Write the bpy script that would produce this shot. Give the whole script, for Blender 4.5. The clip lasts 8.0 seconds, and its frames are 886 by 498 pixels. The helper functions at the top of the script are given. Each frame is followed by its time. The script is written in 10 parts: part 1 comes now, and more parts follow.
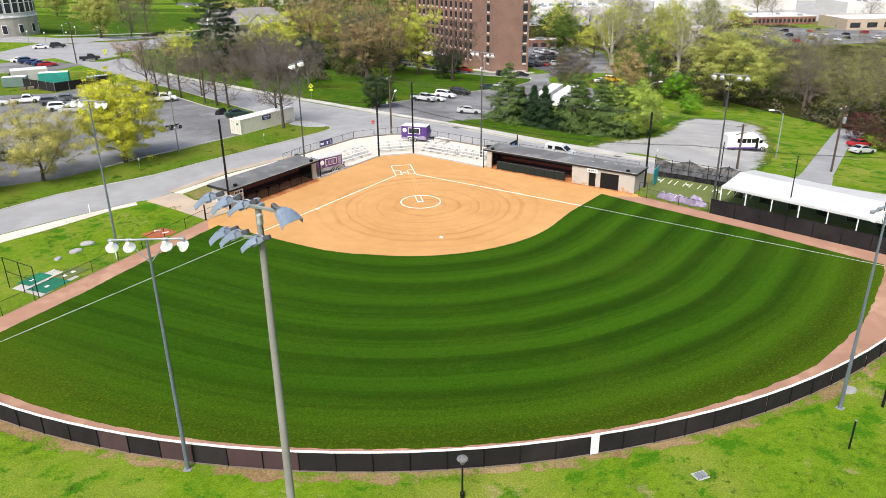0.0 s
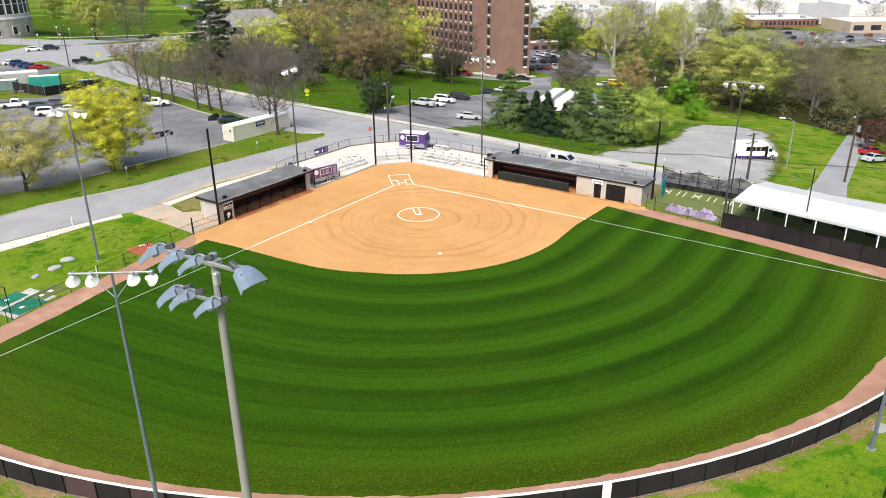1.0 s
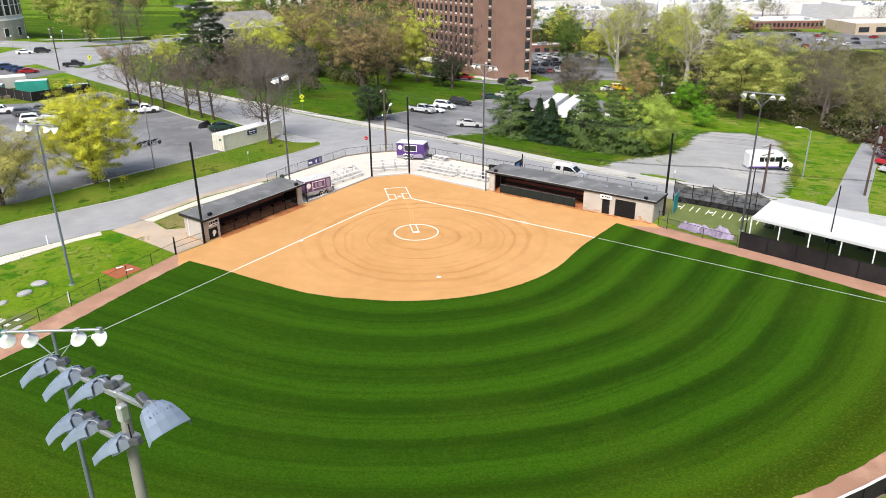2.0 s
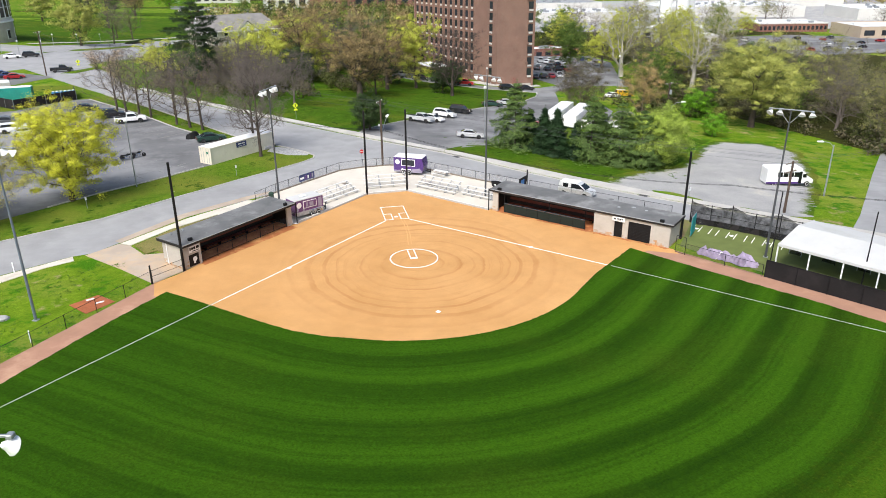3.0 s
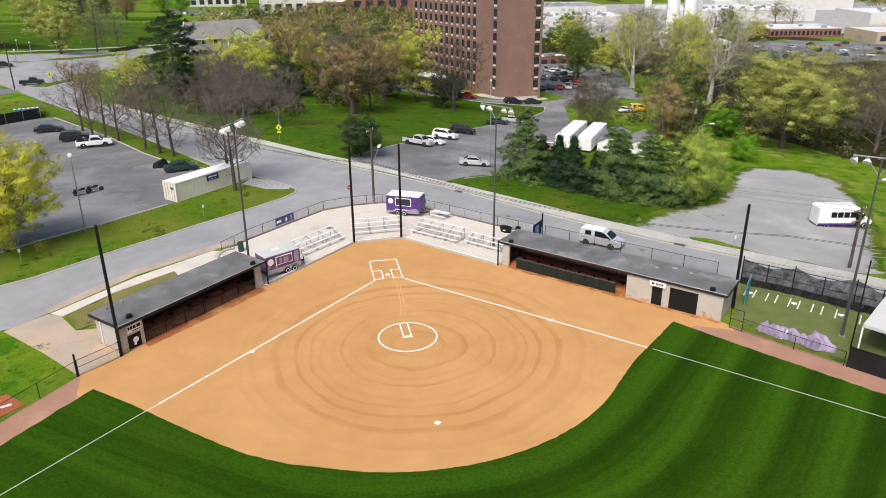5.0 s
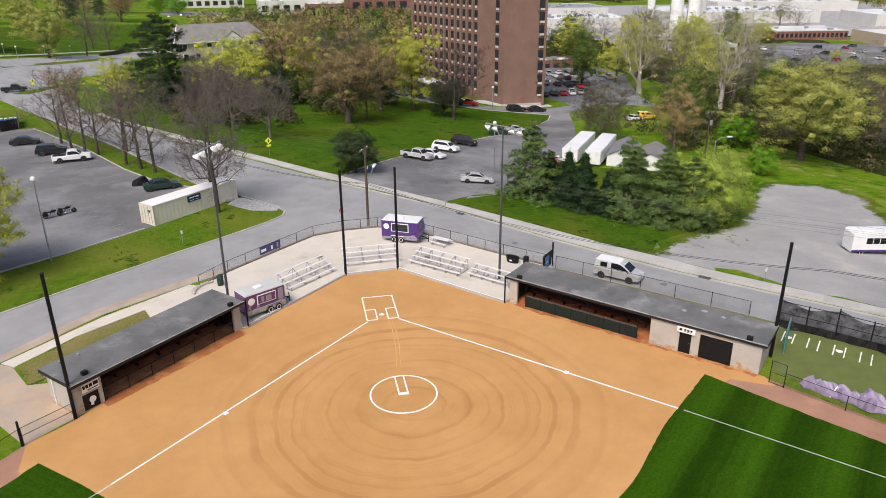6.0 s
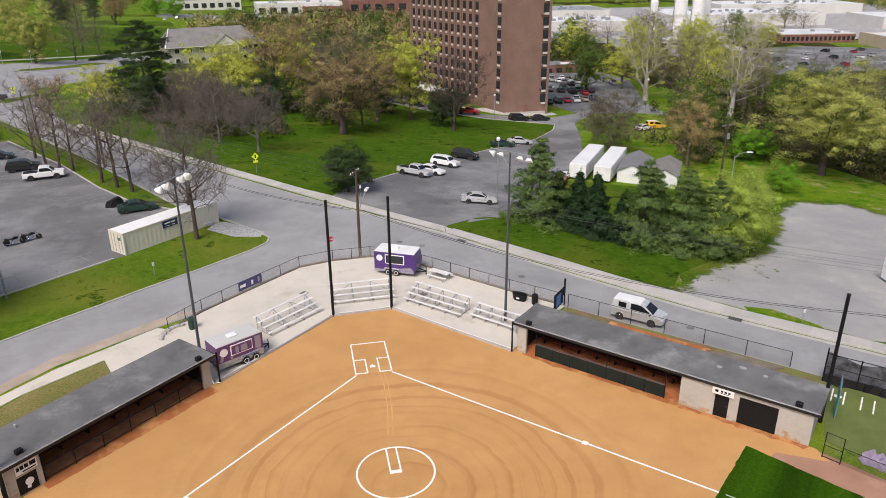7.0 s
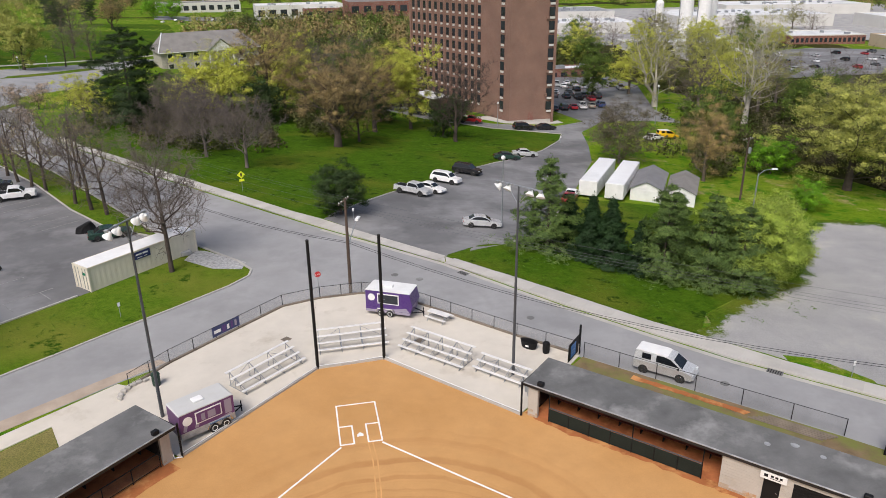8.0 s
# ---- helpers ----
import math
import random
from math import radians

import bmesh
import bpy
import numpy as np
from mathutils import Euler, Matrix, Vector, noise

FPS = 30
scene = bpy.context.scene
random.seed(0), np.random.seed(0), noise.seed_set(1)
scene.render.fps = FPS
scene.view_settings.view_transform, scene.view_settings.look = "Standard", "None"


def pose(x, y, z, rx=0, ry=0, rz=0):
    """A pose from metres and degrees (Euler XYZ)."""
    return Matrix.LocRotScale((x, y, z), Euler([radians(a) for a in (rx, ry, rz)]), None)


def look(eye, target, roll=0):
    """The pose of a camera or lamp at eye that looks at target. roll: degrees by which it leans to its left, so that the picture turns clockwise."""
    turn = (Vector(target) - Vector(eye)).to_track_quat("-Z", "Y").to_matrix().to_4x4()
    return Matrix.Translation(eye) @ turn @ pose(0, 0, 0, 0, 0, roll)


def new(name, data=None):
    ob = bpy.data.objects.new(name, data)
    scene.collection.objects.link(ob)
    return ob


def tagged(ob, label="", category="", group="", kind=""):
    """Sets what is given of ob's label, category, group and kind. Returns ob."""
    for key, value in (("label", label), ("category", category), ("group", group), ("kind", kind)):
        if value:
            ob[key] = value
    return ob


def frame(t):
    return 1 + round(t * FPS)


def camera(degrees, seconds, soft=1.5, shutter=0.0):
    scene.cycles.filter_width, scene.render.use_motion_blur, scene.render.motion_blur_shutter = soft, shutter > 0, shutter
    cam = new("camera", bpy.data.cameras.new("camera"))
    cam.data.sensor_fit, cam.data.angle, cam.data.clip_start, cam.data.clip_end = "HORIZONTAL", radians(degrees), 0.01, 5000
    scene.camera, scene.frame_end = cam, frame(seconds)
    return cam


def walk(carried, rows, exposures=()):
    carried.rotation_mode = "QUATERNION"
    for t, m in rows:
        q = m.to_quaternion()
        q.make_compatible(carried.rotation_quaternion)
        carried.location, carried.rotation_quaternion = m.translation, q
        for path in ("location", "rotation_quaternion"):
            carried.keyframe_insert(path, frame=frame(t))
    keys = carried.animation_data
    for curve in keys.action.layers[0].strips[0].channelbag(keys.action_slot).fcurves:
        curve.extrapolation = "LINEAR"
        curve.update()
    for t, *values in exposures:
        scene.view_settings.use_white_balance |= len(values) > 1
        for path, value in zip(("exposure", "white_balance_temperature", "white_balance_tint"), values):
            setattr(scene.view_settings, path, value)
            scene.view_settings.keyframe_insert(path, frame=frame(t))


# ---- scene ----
cam = camera(62.8, 8.0, soft=0.9)
PATH = [
    (0, (-14.259, -97.236, 29.311), (-13.893, -95.427, 28.539), -0.6),
    (0.5, (-13.795, -95.318, 29.301), (-13.429, -93.509, 28.53), -0.6),
    (1, (-13.314, -93.188, 29.319), (-12.947, -91.378, 28.55), -0.5),
    (1.5, (-12.701, -90.679, 29.344), (-12.335, -88.869, 28.576), -0.5),
    (3, (-10.821, -81.237, 29.556), (-10.452, -79.426, 28.791), -0.4),
    (3.5, (-10.059, -77.618, 29.64), (-9.69, -75.806, 28.878), -0.4),
    (4, (-9.289, -73.782, 29.701), (-8.921, -71.97, 28.939), -0.4),
    (4.5, (-8.496, -69.917, 29.78), (-8.128, -68.105, 29.019), -0.4),
    (6, (-6.137, -58.093, 30.106), (-5.768, -56.28, 29.346), -0.4),
    (6.5, (-5.386, -54.017, 30.171), (-5.015, -52.204, 29.413), -0.4),
    (7, (-4.383, -49.875, 30.193), (-4.013, -48.06, 29.436), -0.4),
    (7.5, (-3.364, -45.728, 30.28), (-2.999, -43.913, 29.523), -0.5),
    (8, (-2.395, -41.647, 30.385), (-2.032, -39.832, 29.63), -0.6),
]
walk(cam, [(t, look(eye, target, roll)) for t, eye, target, roll in PATH],
     [(0.0, 0.79, 6350, 9), (1.5, 0.79, 6350, 9), (3.0, 0.73, 6200, 8), (4.0, 0.62, 6250, 9), (5.5, 0.36, 6400, 12), (6.5, 0.24, 6450, 14), (8.0, 0.19, 6400, 12)])

# ---- world and light: a bright overcast spring day ----
world = bpy.data.worlds.new("overcast_sky")
scene.world = world
world.use_nodes = True
wn = world.node_tree
sky = wn.nodes.new("ShaderNodeTexSky")
sky.sky_type = "NISHITA"
sky.sun_disc = False
sky.sun_elevation = radians(52)
sky.sun_rotation = radians(215)
sky.air_density = 1.0
sky.dust_density = 4.0
sky.ozone_density = 0.6
wn.nodes["Background"].inputs["Strength"].default_value = 0.10
wn.links.new(sky.outputs["Color"], wn.nodes["Background"].inputs["Color"])

sun = new("sun", bpy.data.lights.new("sun", "SUN"))
sun.data.energy = 2.5
sun.data.angle = radians(24)
sun.data.color = (1.0, 0.95, 0.88)
sun.matrix_world = look((-60, -85, 130), (0, 0, 0))


# ---- land ----
def gz(x, y):
    """Height of the land: level at the field, falling away to the right and behind."""
    d = 0.075 * x + 0.05 * y - 2.0
    s = 0.0 if d < 0 else (d * d / 2 if d < 1 else d - 0.5)
    return -20.0 * (1 - math.exp(-1.2 * s / 20))


# ---- materials ----
MATS = {}


def nodes_of(name):
    m = bpy.data.materials.new(name)
    m.use_nodes = True
    nt = m.node_tree
    return m, nt, nt.nodes["Principled BSDF"]


def lerp_col(c, k):
    return (min(1, c[0] * k), min(1, c[1] * k), min(1, c[2] * k), 1)


def add_noise(nt, pos, scale, detail=4, rough=0.6):
    n = nt.nodes.new("ShaderNodeTexNoise")
    n.inputs["Scale"].default_value = scale
    n.inputs["Detail"].default_value = detail
    n.inputs["Roughness"].default_value = rough
    nt.links.new(pos, n.inputs["Vector"])
    return n.outputs["Fac"]


def ramp(nt, fac, stops):
    r = nt.nodes.new("ShaderNodeValToRGB")
    el = r.color_ramp.elements
    while len(el) < len(stops):
        el.new(0.5)
    for e, (p, c) in zip(el, stops):
        e.position = p
        e.color = c if len(c) == 4 else (*c, 1)
    nt.links.new(fac, r.inputs["Fac"])
    return r.outputs["Color"]


def mixc(nt, fac, a, b, kind="MIX"):
    m = nt.nodes.new("ShaderNodeMix")
    m.data_type = "RGBA"
    m.blend_type = kind
    for sock, v in ((m.inputs[0], fac), (m.inputs[6], a), (m.inputs[7], b)):
        if isinstance(v, (int, float, tuple)):
            sock.default_value = v
        else:
            nt.links.new(v, sock)
    return m.outputs[2]


def maths(nt, op, a, b=None, clamp=False):
    m = nt.nodes.new("ShaderNodeMath")
    m.operation = op
    m.use_clamp = clamp
    for sock, v in zip(m.inputs, (a, b)):
        if v is None:
            continue
        if isinstance(v, (int, float)):
            sock.default_value = v
        else:
            nt.links.new(v, sock)
    return m.outputs[0]


def position(nt):
    return nt.nodes.new("ShaderNodeNewGeometry").outputs["Position"]


def bumped(nt, bs, height, strength, dist):
    b = nt.nodes.new("ShaderNodeBump")
    b.inputs["Strength"].default_value = strength
    b.inputs["Distance"].default_value = dist
    nt.links.new(height, b.inputs["Height"])
    nt.links.new(b.outputs["Normal"], bs.inputs["Normal"])


def surf(name, base, vary=0.2, scale=0.6, fine=12.0, rough=0.8, metal=0.0, bump=0.15, spec=0.35, stain=None, stain_at=0.62,
         rand=0.0, stain_scale=0.25):
    """A surface with grain at two scales, an optional stain colour and an optional spread from piece to piece."""
    m, nt, bs = nodes_of(name)
    pos = position(nt)
    n1, n2 = add_noise(nt, pos, scale), add_noise(nt, pos, fine, 3)
    col = ramp(nt, n1, [(0.3, lerp_col(base, 1 - vary)), (0.7, lerp_col(base, 1 + vary))])
    col = mixc(nt, 1.0, col, ramp(nt, n2, [(0.3, lerp_col((1, 1, 1), 1 - vary * 0.6)), (0.7, (1, 1, 1))]), "MULTIPLY")
    if stain:
        n3 = add_noise(nt, pos, stain_scale, 5, 0.65)
        col = mixc(nt, ramp(nt, n3, [(stain_at - 0.08, (0, 0, 0)), (stain_at + 0.08, (1, 1, 1))]), col, (*stain, 1))
    if rand:
        info = nt.nodes.new("ShaderNodeObjectInfo").outputs["Random"]
        col = mixc(nt, 1.0, col, ramp(nt, info, [(0, lerp_col((1, 1, 1), 1 - rand)), (1, (1, 1, 1))]), "MULTIPLY")
    nt.links.new(col, bs.inputs["Base Color"])
    nt.links.new(ramp(nt, n2, [(0.3, lerp_col((1, 1, 1), max(0.05, rough - 0.08))), (0.7, lerp_col((1, 1, 1), min(1, rough + 0.08)))]),
                 bs.inputs["Roughness"])
    bs.inputs["Metallic"].default_value = metal
    bs.inputs["Specular IOR Level"].default_value = spec
    if bump:
        bumped(nt, bs, n2, bump, 0.02)
    MATS[name] = m
    return m


def leaf_mat(name, c1, c2, thin=0.35):
    """Leaves: colour spread from leaf to leaf, some light passing through."""
    m, nt, bs = nodes_of(name)
    geo = nt.nodes.new("ShaderNodeNewGeometry")
    near, tip = (tuple(a + (b - a) * k for a, b in zip(c1, c2)) for k in (0.2, 0.75))
    col = ramp(nt, geo.outputs["Random Per Island"], [(0.0, near), (1.0, tip)])
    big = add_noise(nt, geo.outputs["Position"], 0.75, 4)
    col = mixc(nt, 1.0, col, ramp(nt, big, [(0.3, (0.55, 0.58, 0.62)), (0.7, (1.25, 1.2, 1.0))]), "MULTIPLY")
    nt.links.new(col, bs.inputs["Base Color"])
    bs.inputs["Roughness"].default_value = 0.6
    bs.inputs["Specular IOR Level"].default_value = 0.25
    tr = nt.nodes.new("ShaderNodeBsdfTranslucent")
    nt.links.new(col, tr.inputs["Color"])
    mx = nt.nodes.new("ShaderNodeMixShader")
    mx.inputs[0].default_value = thin
    nt.links.new(bs.outputs[0], mx.inputs[1])
    nt.links.new(tr.outputs[0], mx.inputs[2])
    nt.links.new(mx.outputs[0], nt.nodes["Material Output"].inputs["Surface"])
    return m


def lawn_mat(name, dark, light, dry, weed, dry_at=0.6, weed_at=0.63, soil=None, soil_at=0.68):
    m, nt, bs = nodes_of(name)
    pos = position(nt)
    big, mid, fine = add_noise(nt, pos, 0.09, 5, 0.6), add_noise(nt, pos, 0.7, 5, 0.7), add_noise(nt, pos, 9, 4, 0.7)
    clump = add_noise(nt, pos, 1.9, 4, 0.65)
    col = ramp(nt, maths(nt, "ADD", maths(nt, "MULTIPLY", mid, 0.55), maths(nt, "MULTIPLY", clump, 0.45)), [(0.36, dark), (0.62, light)])
    col = mixc(nt, ramp(nt, big, [(dry_at - 0.12, (0, 0, 0)), (dry_at + 0.12, (1, 1, 1))]), col, (*dry, 1))
    w = maths(nt, "MULTIPLY", add_noise(nt, pos, 0.35, 5, 0.7), 1.0)
    col = mixc(nt, ramp(nt, w, [(weed_at - 0.03, (0, 0, 0)), (weed_at + 0.05, (1, 1, 1))]), col, (*weed, 1))
    if soil:
        s = add_noise(nt, pos, 0.22, 6, 0.7)
        col = mixc(nt, ramp(nt, s, [(soil_at - 0.03, (0, 0, 0)), (soil_at + 0.08, (1, 1, 1))]), col, (*soil, 1))
    col = mixc(nt, 1.0, col, ramp(nt, fine, [(0.25, (0.45, 0.45, 0.43)), (0.75, (1.45, 1.42, 1.2))]), "MULTIPLY")
    nt.links.new(col, bs.inputs["Base Color"])
    bs.inputs["Roughness"].default_value = 0.95
    bs.inputs["Specular IOR Level"].default_value = 0.03
    bumped(nt, bs, fine, 0.6, 0.06)
    return m


def turf_mat():
    """Outfield grass, mown in bands parallel to the clay edge: round its arc and straight on beyond it."""
    m, nt, bs = nodes_of("outfield_grass")
    pos = position(nt)
    sub = nt.nodes.new("ShaderNodeVectorMath")
    sub.operation = "SUBTRACT"
    sub.inputs[1].default_value = (0, -11.9, 0)
    nt.links.new(pos, sub.inputs[0])
    ln = nt.nodes.new("ShaderNodeVectorMath")
    ln.operation = "LENGTH"
    nt.links.new(sub.outputs[0], ln.inputs[0])

    def along(v):
        d = nt.nodes.new("ShaderNodeVectorMath")
        d.operation = "DOT_PRODUCT"
        d.inputs[1].default_value = v
        nt.links.new(sub.outputs[0], d.inputs[0])
        return d.outputs["Value"]

    reach = []
    for angle, way in ((-47.0, 1), (-127.2, -1)):
        c, q = math.cos(radians(angle)), math.sin(radians(angle))
        out, past = along((c, q, 0)), maths(nt, "MINIMUM", along((-q * way, c * way, 0)), 0.0)
        reach.append(maths(nt, "SQRT", maths(nt, "ADD", maths(nt, "MULTIPLY", out, out), maths(nt, "MULTIPLY", past, past))))
    wob = maths(nt, "MULTIPLY", maths(nt, "SUBTRACT", add_noise(nt, pos, 0.10, 2), 0.5), 0.9)
    wob2 = maths(nt, "MULTIPLY", maths(nt, "SUBTRACT", add_noise(nt, pos, 1.6, 3), 0.5), 0.22)
    r = maths(nt, "ADD", maths(nt, "ADD", maths(nt, "MINIMUM", reach[0], reach[1]), wob), wob2)
    ph = maths(nt, "MULTIPLY", maths(nt, "SUBTRACT", r, 20.385), 2 * math.pi / 4.46)
    s1 = maths(nt, "SINE", ph)
    s2 = maths(nt, "MULTIPLY", maths(nt, "SINE", maths(nt, "MULTIPLY", ph, 2.0)), 0.25)
    sx = nt.nodes.new("ShaderNodeSeparateXYZ")
    nt.links.new(pos, sx.inputs[0])
    side = ramp(nt, maths(nt, "ADD", maths(nt, "MULTIPLY", sx.outputs[0], 0.012), 0.5), [(0.25, (0.30, 0.30, 0.30)), (0.62, (1, 1, 1))])
    st = maths(nt, "MULTIPLY", maths(nt, "ADD", s1, s2), side)
    f = maths(nt, "ADD", maths(nt, "MULTIPLY", st, 0.28), 0.5, True)
    mid, fine, big = add_noise(nt, pos, 1.1, 6, 0.75), add_noise(nt, pos, 6, 5, 0.8), add_noise(nt, pos, 0.07, 4)
    # thin wheel lines left by the mower
    lines = nt.nodes.new("ShaderNodeTexNoise")
    lines.noise_dimensions = "1D"
    lines.inputs["Scale"].default_value = 1.1
    lines.inputs["Detail"].default_value = 5
    lines.inputs["Roughness"].default_value = 0.75
    nt.links.new(r, lines.inputs["W"])
    f = maths(nt, "ADD", f, maths(nt, "MULTIPLY", maths(nt, "SUBTRACT", lines.outputs["Fac"], 0.5), 0.75), True)
    f = maths(nt, "ADD", f, maths(nt, "MULTIPLY", maths(nt, "SUBTRACT", mid, 0.5), 0.45), True)
    col = ramp(nt, f, [(0.06, (0.034, 0.092, 0.0036)), (0.42, (0.024, 0.068, 0.0029)), (0.62, (0.017, 0.050, 0.0022)), (0.96, (0.0080, 0.027, 0.0014))])
    col = mixc(nt, ramp(nt, big, [(0.5, (0, 0, 0)), (0.75, (0.5, 0.5, 0.5))]), col, (0.036, 0.068, 0.005, 1))
    # clover and dandelions towards the fence
    edge = ramp(nt, maths(nt, "DIVIDE", maths(nt, "ADD", maths(nt, "MULTIPLY", ln.outputs["Value"], 0.05), maths(nt, "MULTIPLY", mid, 0.5)), 3.2),
                [(0.74, (0, 0, 0)), (0.9, (1, 1, 1))])
    spots = ramp(nt, add_noise(nt, pos, 5, 2, 0.8), [(0.55, (0, 0, 0)), (0.66, (1, 1, 1))])
    col = mixc(nt, maths(nt, "MULTIPLY", edge, maths(nt, "ADD", maths(nt, "MULTIPLY", spots, 0.6), 0.25)), col, (0.120, 0.140, 0.010, 1))
    col = mixc(nt, 1.0, col, ramp(nt, fine, [(0.25, (0.5, 0.5, 0.48)), (0.75, (1.45, 1.42, 1.2))]), "MULTIPLY")
    nt.links.new(col, bs.inputs["Base Color"])
    bs.inputs["Roughness"].default_value = 0.9
    bs.inputs["Specular IOR Level"].default_value = 0.03
    bs.inputs["Sheen Weight"].default_value = 0.12
    bs.inputs["Sheen Roughness"].default_value = 0.45
    bs.inputs["Sheen Tint"].default_value = (0.32, 0.62, 0.05, 1)
    bumped(nt, bs, fine, 0.5, 0.04)
    return m


def clay_mat():
    """Raked infield clay, with rings left by the drag round the pitcher's circle."""
    m, nt, bs = nodes_of("infield_clay")
    pos = position(nt)
    sub = nt.nodes.new("ShaderNodeVectorMath")
    sub.operation = "SUBTRACT"
    sub.inputs[1].default_value = (0.6, -14.6, 0)
    nt.links.new(pos, sub.inputs[0])
    ln = nt.nodes.new("ShaderNodeVectorMath")
    ln.operation = "LENGTH"
    nt.links.new(sub.outputs[0], ln.inputs[0])
    mid, big, fine = add_noise(nt, pos, 0.5, 4), add_noise(nt, pos, 0.1, 4), add_noise(nt, pos, 18, 3)
    r = maths(nt, "ADD", ln.outputs["Value"], maths(nt, "MULTIPLY", big, 2.2))
    rings = nt.nodes.new("ShaderNodeTexNoise")
    rings.noise_dimensions = "1D"
    rings.inputs["Scale"].default_value = 1.15
    rings.inputs["Detail"].default_value = 4
    nt.links.new(r, rings.inputs["W"])
    near = ramp(nt, maths(nt, "DIVIDE", ln.outputs["Value"], 20.0), [(0.06, (0.5, 0.5, 0.5)), (0.16, (1, 1, 1)), (0.55, (0.8, 0.8, 0.8)), (0.78, (0, 0, 0))])
    patch = ramp(nt, add_noise(nt, pos, 0.16, 3), [(0.35, (0.25, 0.25, 0.25)), (0.6, (1, 1, 1))])
    lines = ramp(nt, rings.outputs["Fac"], [(0.34, (1, 1, 1)), (0.50, (0, 0, 0))])
    col = ramp(nt, big, [(0.3, (0.475, 0.255, 0.094)), (0.7, (0.565, 0.318, 0.130))])
    col = mixc(nt, 1.0, col, ramp(nt, mid, [(0.3, (0.93, 0.93, 0.93)), (0.7, (1.05, 1.05, 1.05))]), "MULTIPLY")
    col = mixc(nt, maths(nt, "MULTIPLY", maths(nt, "MULTIPLY", lines, near), maths(nt, "MULTIPLY", patch, 0.72)), col, (0.38, 0.178, 0.064, 1))
    col = mixc(nt, 1.0, col, ramp(nt, fine, [(0.3, (0.92, 0.92, 0.92)), (0.7, (1.04, 1.04, 1.04))]), "MULTIPLY")
    nt.links.new(col, bs.inputs["Base Color"])
    bs.inputs["Roughness"].default_value = 0.95
    bs.inputs["Specular IOR Level"].default_value = 0.1
    bumped(nt, bs, rings.outputs["Fac"], 0.25, 0.05)
    return m


def mesh_mat(name, colour, cover, step=0.05):
    """Woven wire or netting: fine threads with gaps between them."""
    m, nt, bs = nodes_of(name)
    bs.inputs["Base Color"].default_value = (*colour, 1)
    bs.inputs["Roughness"].default_value = 0.6
    n = add_noise(nt, position(nt), 1.3, 3)
    tr = nt.nodes.new("ShaderNodeBsdfTransparent")
    mx = nt.nodes.new("ShaderNodeMixShader")
    nt.links.new(ramp(nt, n, [(0.3, lerp_col((1, 1, 1), cover * 0.75)), (0.7, lerp_col((1, 1, 1), min(1, cover * 1.25)))]), mx.inputs[0])
    nt.links.new(tr.outputs[0], mx.inputs[1])
    nt.links.new(bs.outputs[0], mx.inputs[2])
    nt.links.new(mx.outputs[0], nt.nodes["Material Output"].inputs["Surface"])
    return m


def brick_mat(name, c1, c2, mortar, w=0.2, h=0.068):
    """Brickwork on walls of any direction: courses by height, joints along the wall."""
    m, nt, bs = nodes_of(name)
    pos = position(nt)
    sx = nt.nodes.new("ShaderNodeSeparateXYZ")
    nt.links.new(pos, sx.inputs[0])
    u = maths(nt, "ADD", maths(nt, "MULTIPLY", sx.outputs[0], 0.93), maths(nt, "MULTIPLY", sx.outputs[1], 0.71))
    cx = nt.nodes.new("ShaderNodeCombineXYZ")
    nt.links.new(u, cx.inputs[0])
    nt.links.new(sx.outputs[2], cx.inputs[1])
    b = nt.nodes.new("ShaderNodeTexBrick")
    b.inputs["Scale"].default_value = 1.0
    b.inputs["Brick Width"].default_value = w
    b.inputs["Row Height"].default_value = h
    b.inputs["Mortar Size"].default_value = 0.008
    b.inputs["Color1"].default_value = (*c1, 1)
    b.inputs["Color2"].default_value = (*c2, 1)
    b.inputs["Mortar"].default_value = (*mortar, 1)
    nt.links.new(cx.outputs[0], b.inputs["Vector"])
    n1 = add_noise(nt, pos, 0.25, 4)
    col = mixc(nt, 1.0, b.outputs["Color"], ramp(nt, n1, [(0.3, (0.82, 0.82, 0.82)), (0.7, (1.08, 1.08, 1.08))]), "MULTIPLY")
    nt.links.new(col, bs.inputs["Base Color"])
    bs.inputs["Roughness"].default_value = 0.9
    bumped(nt, bs, b.outputs["Fac"], 0.3, -0.01)
    return m


def paint(name, base, rough=0.35, metal=0.0, coat=0.3, vary=0.08):
    m = surf(name, base, vary, 0.8, 25, rough, metal, 0.0, 0.5)
    m.node_tree.nodes["Principled BSDF"].inputs["Coat Weight"].default_value = coat
    return m


LAWN = lawn_mat("lawn_grass", (0.075, 0.150, 0.008), (0.165, 0.255, 0.018), (0.225, 0.250, 0.050), (0.052, 0.150, 0.007), 0.60, 0.55, soil=(0.34, 0.26, 0.17), soil_at=0.62)
PARK = lawn_mat("park_grass", (0.030, 0.078, 0.005), (0.072, 0.140, 0.010), (0.110, 0.135, 0.018), (0.020, 0.050, 0.006), 0.60, 0.60)
TURF = turf_mat()
CLAY = clay_mat()
TRACK = surf("crushed_brick_track", (0.36, 0.20, 0.135), 0.12, 0.5, 20, 0.95, stain=(0.44, 0.27, 0.18), stain_at=0.6)
GRASSLINE = surf("thin_grass_paint", (0.46, 0.50, 0.40), 0.15, 3, 30, 0.9)
CHALK = surf("white_chalk", (0.82, 0.80, 0.77), 0.06, 2, 30, 0.9)
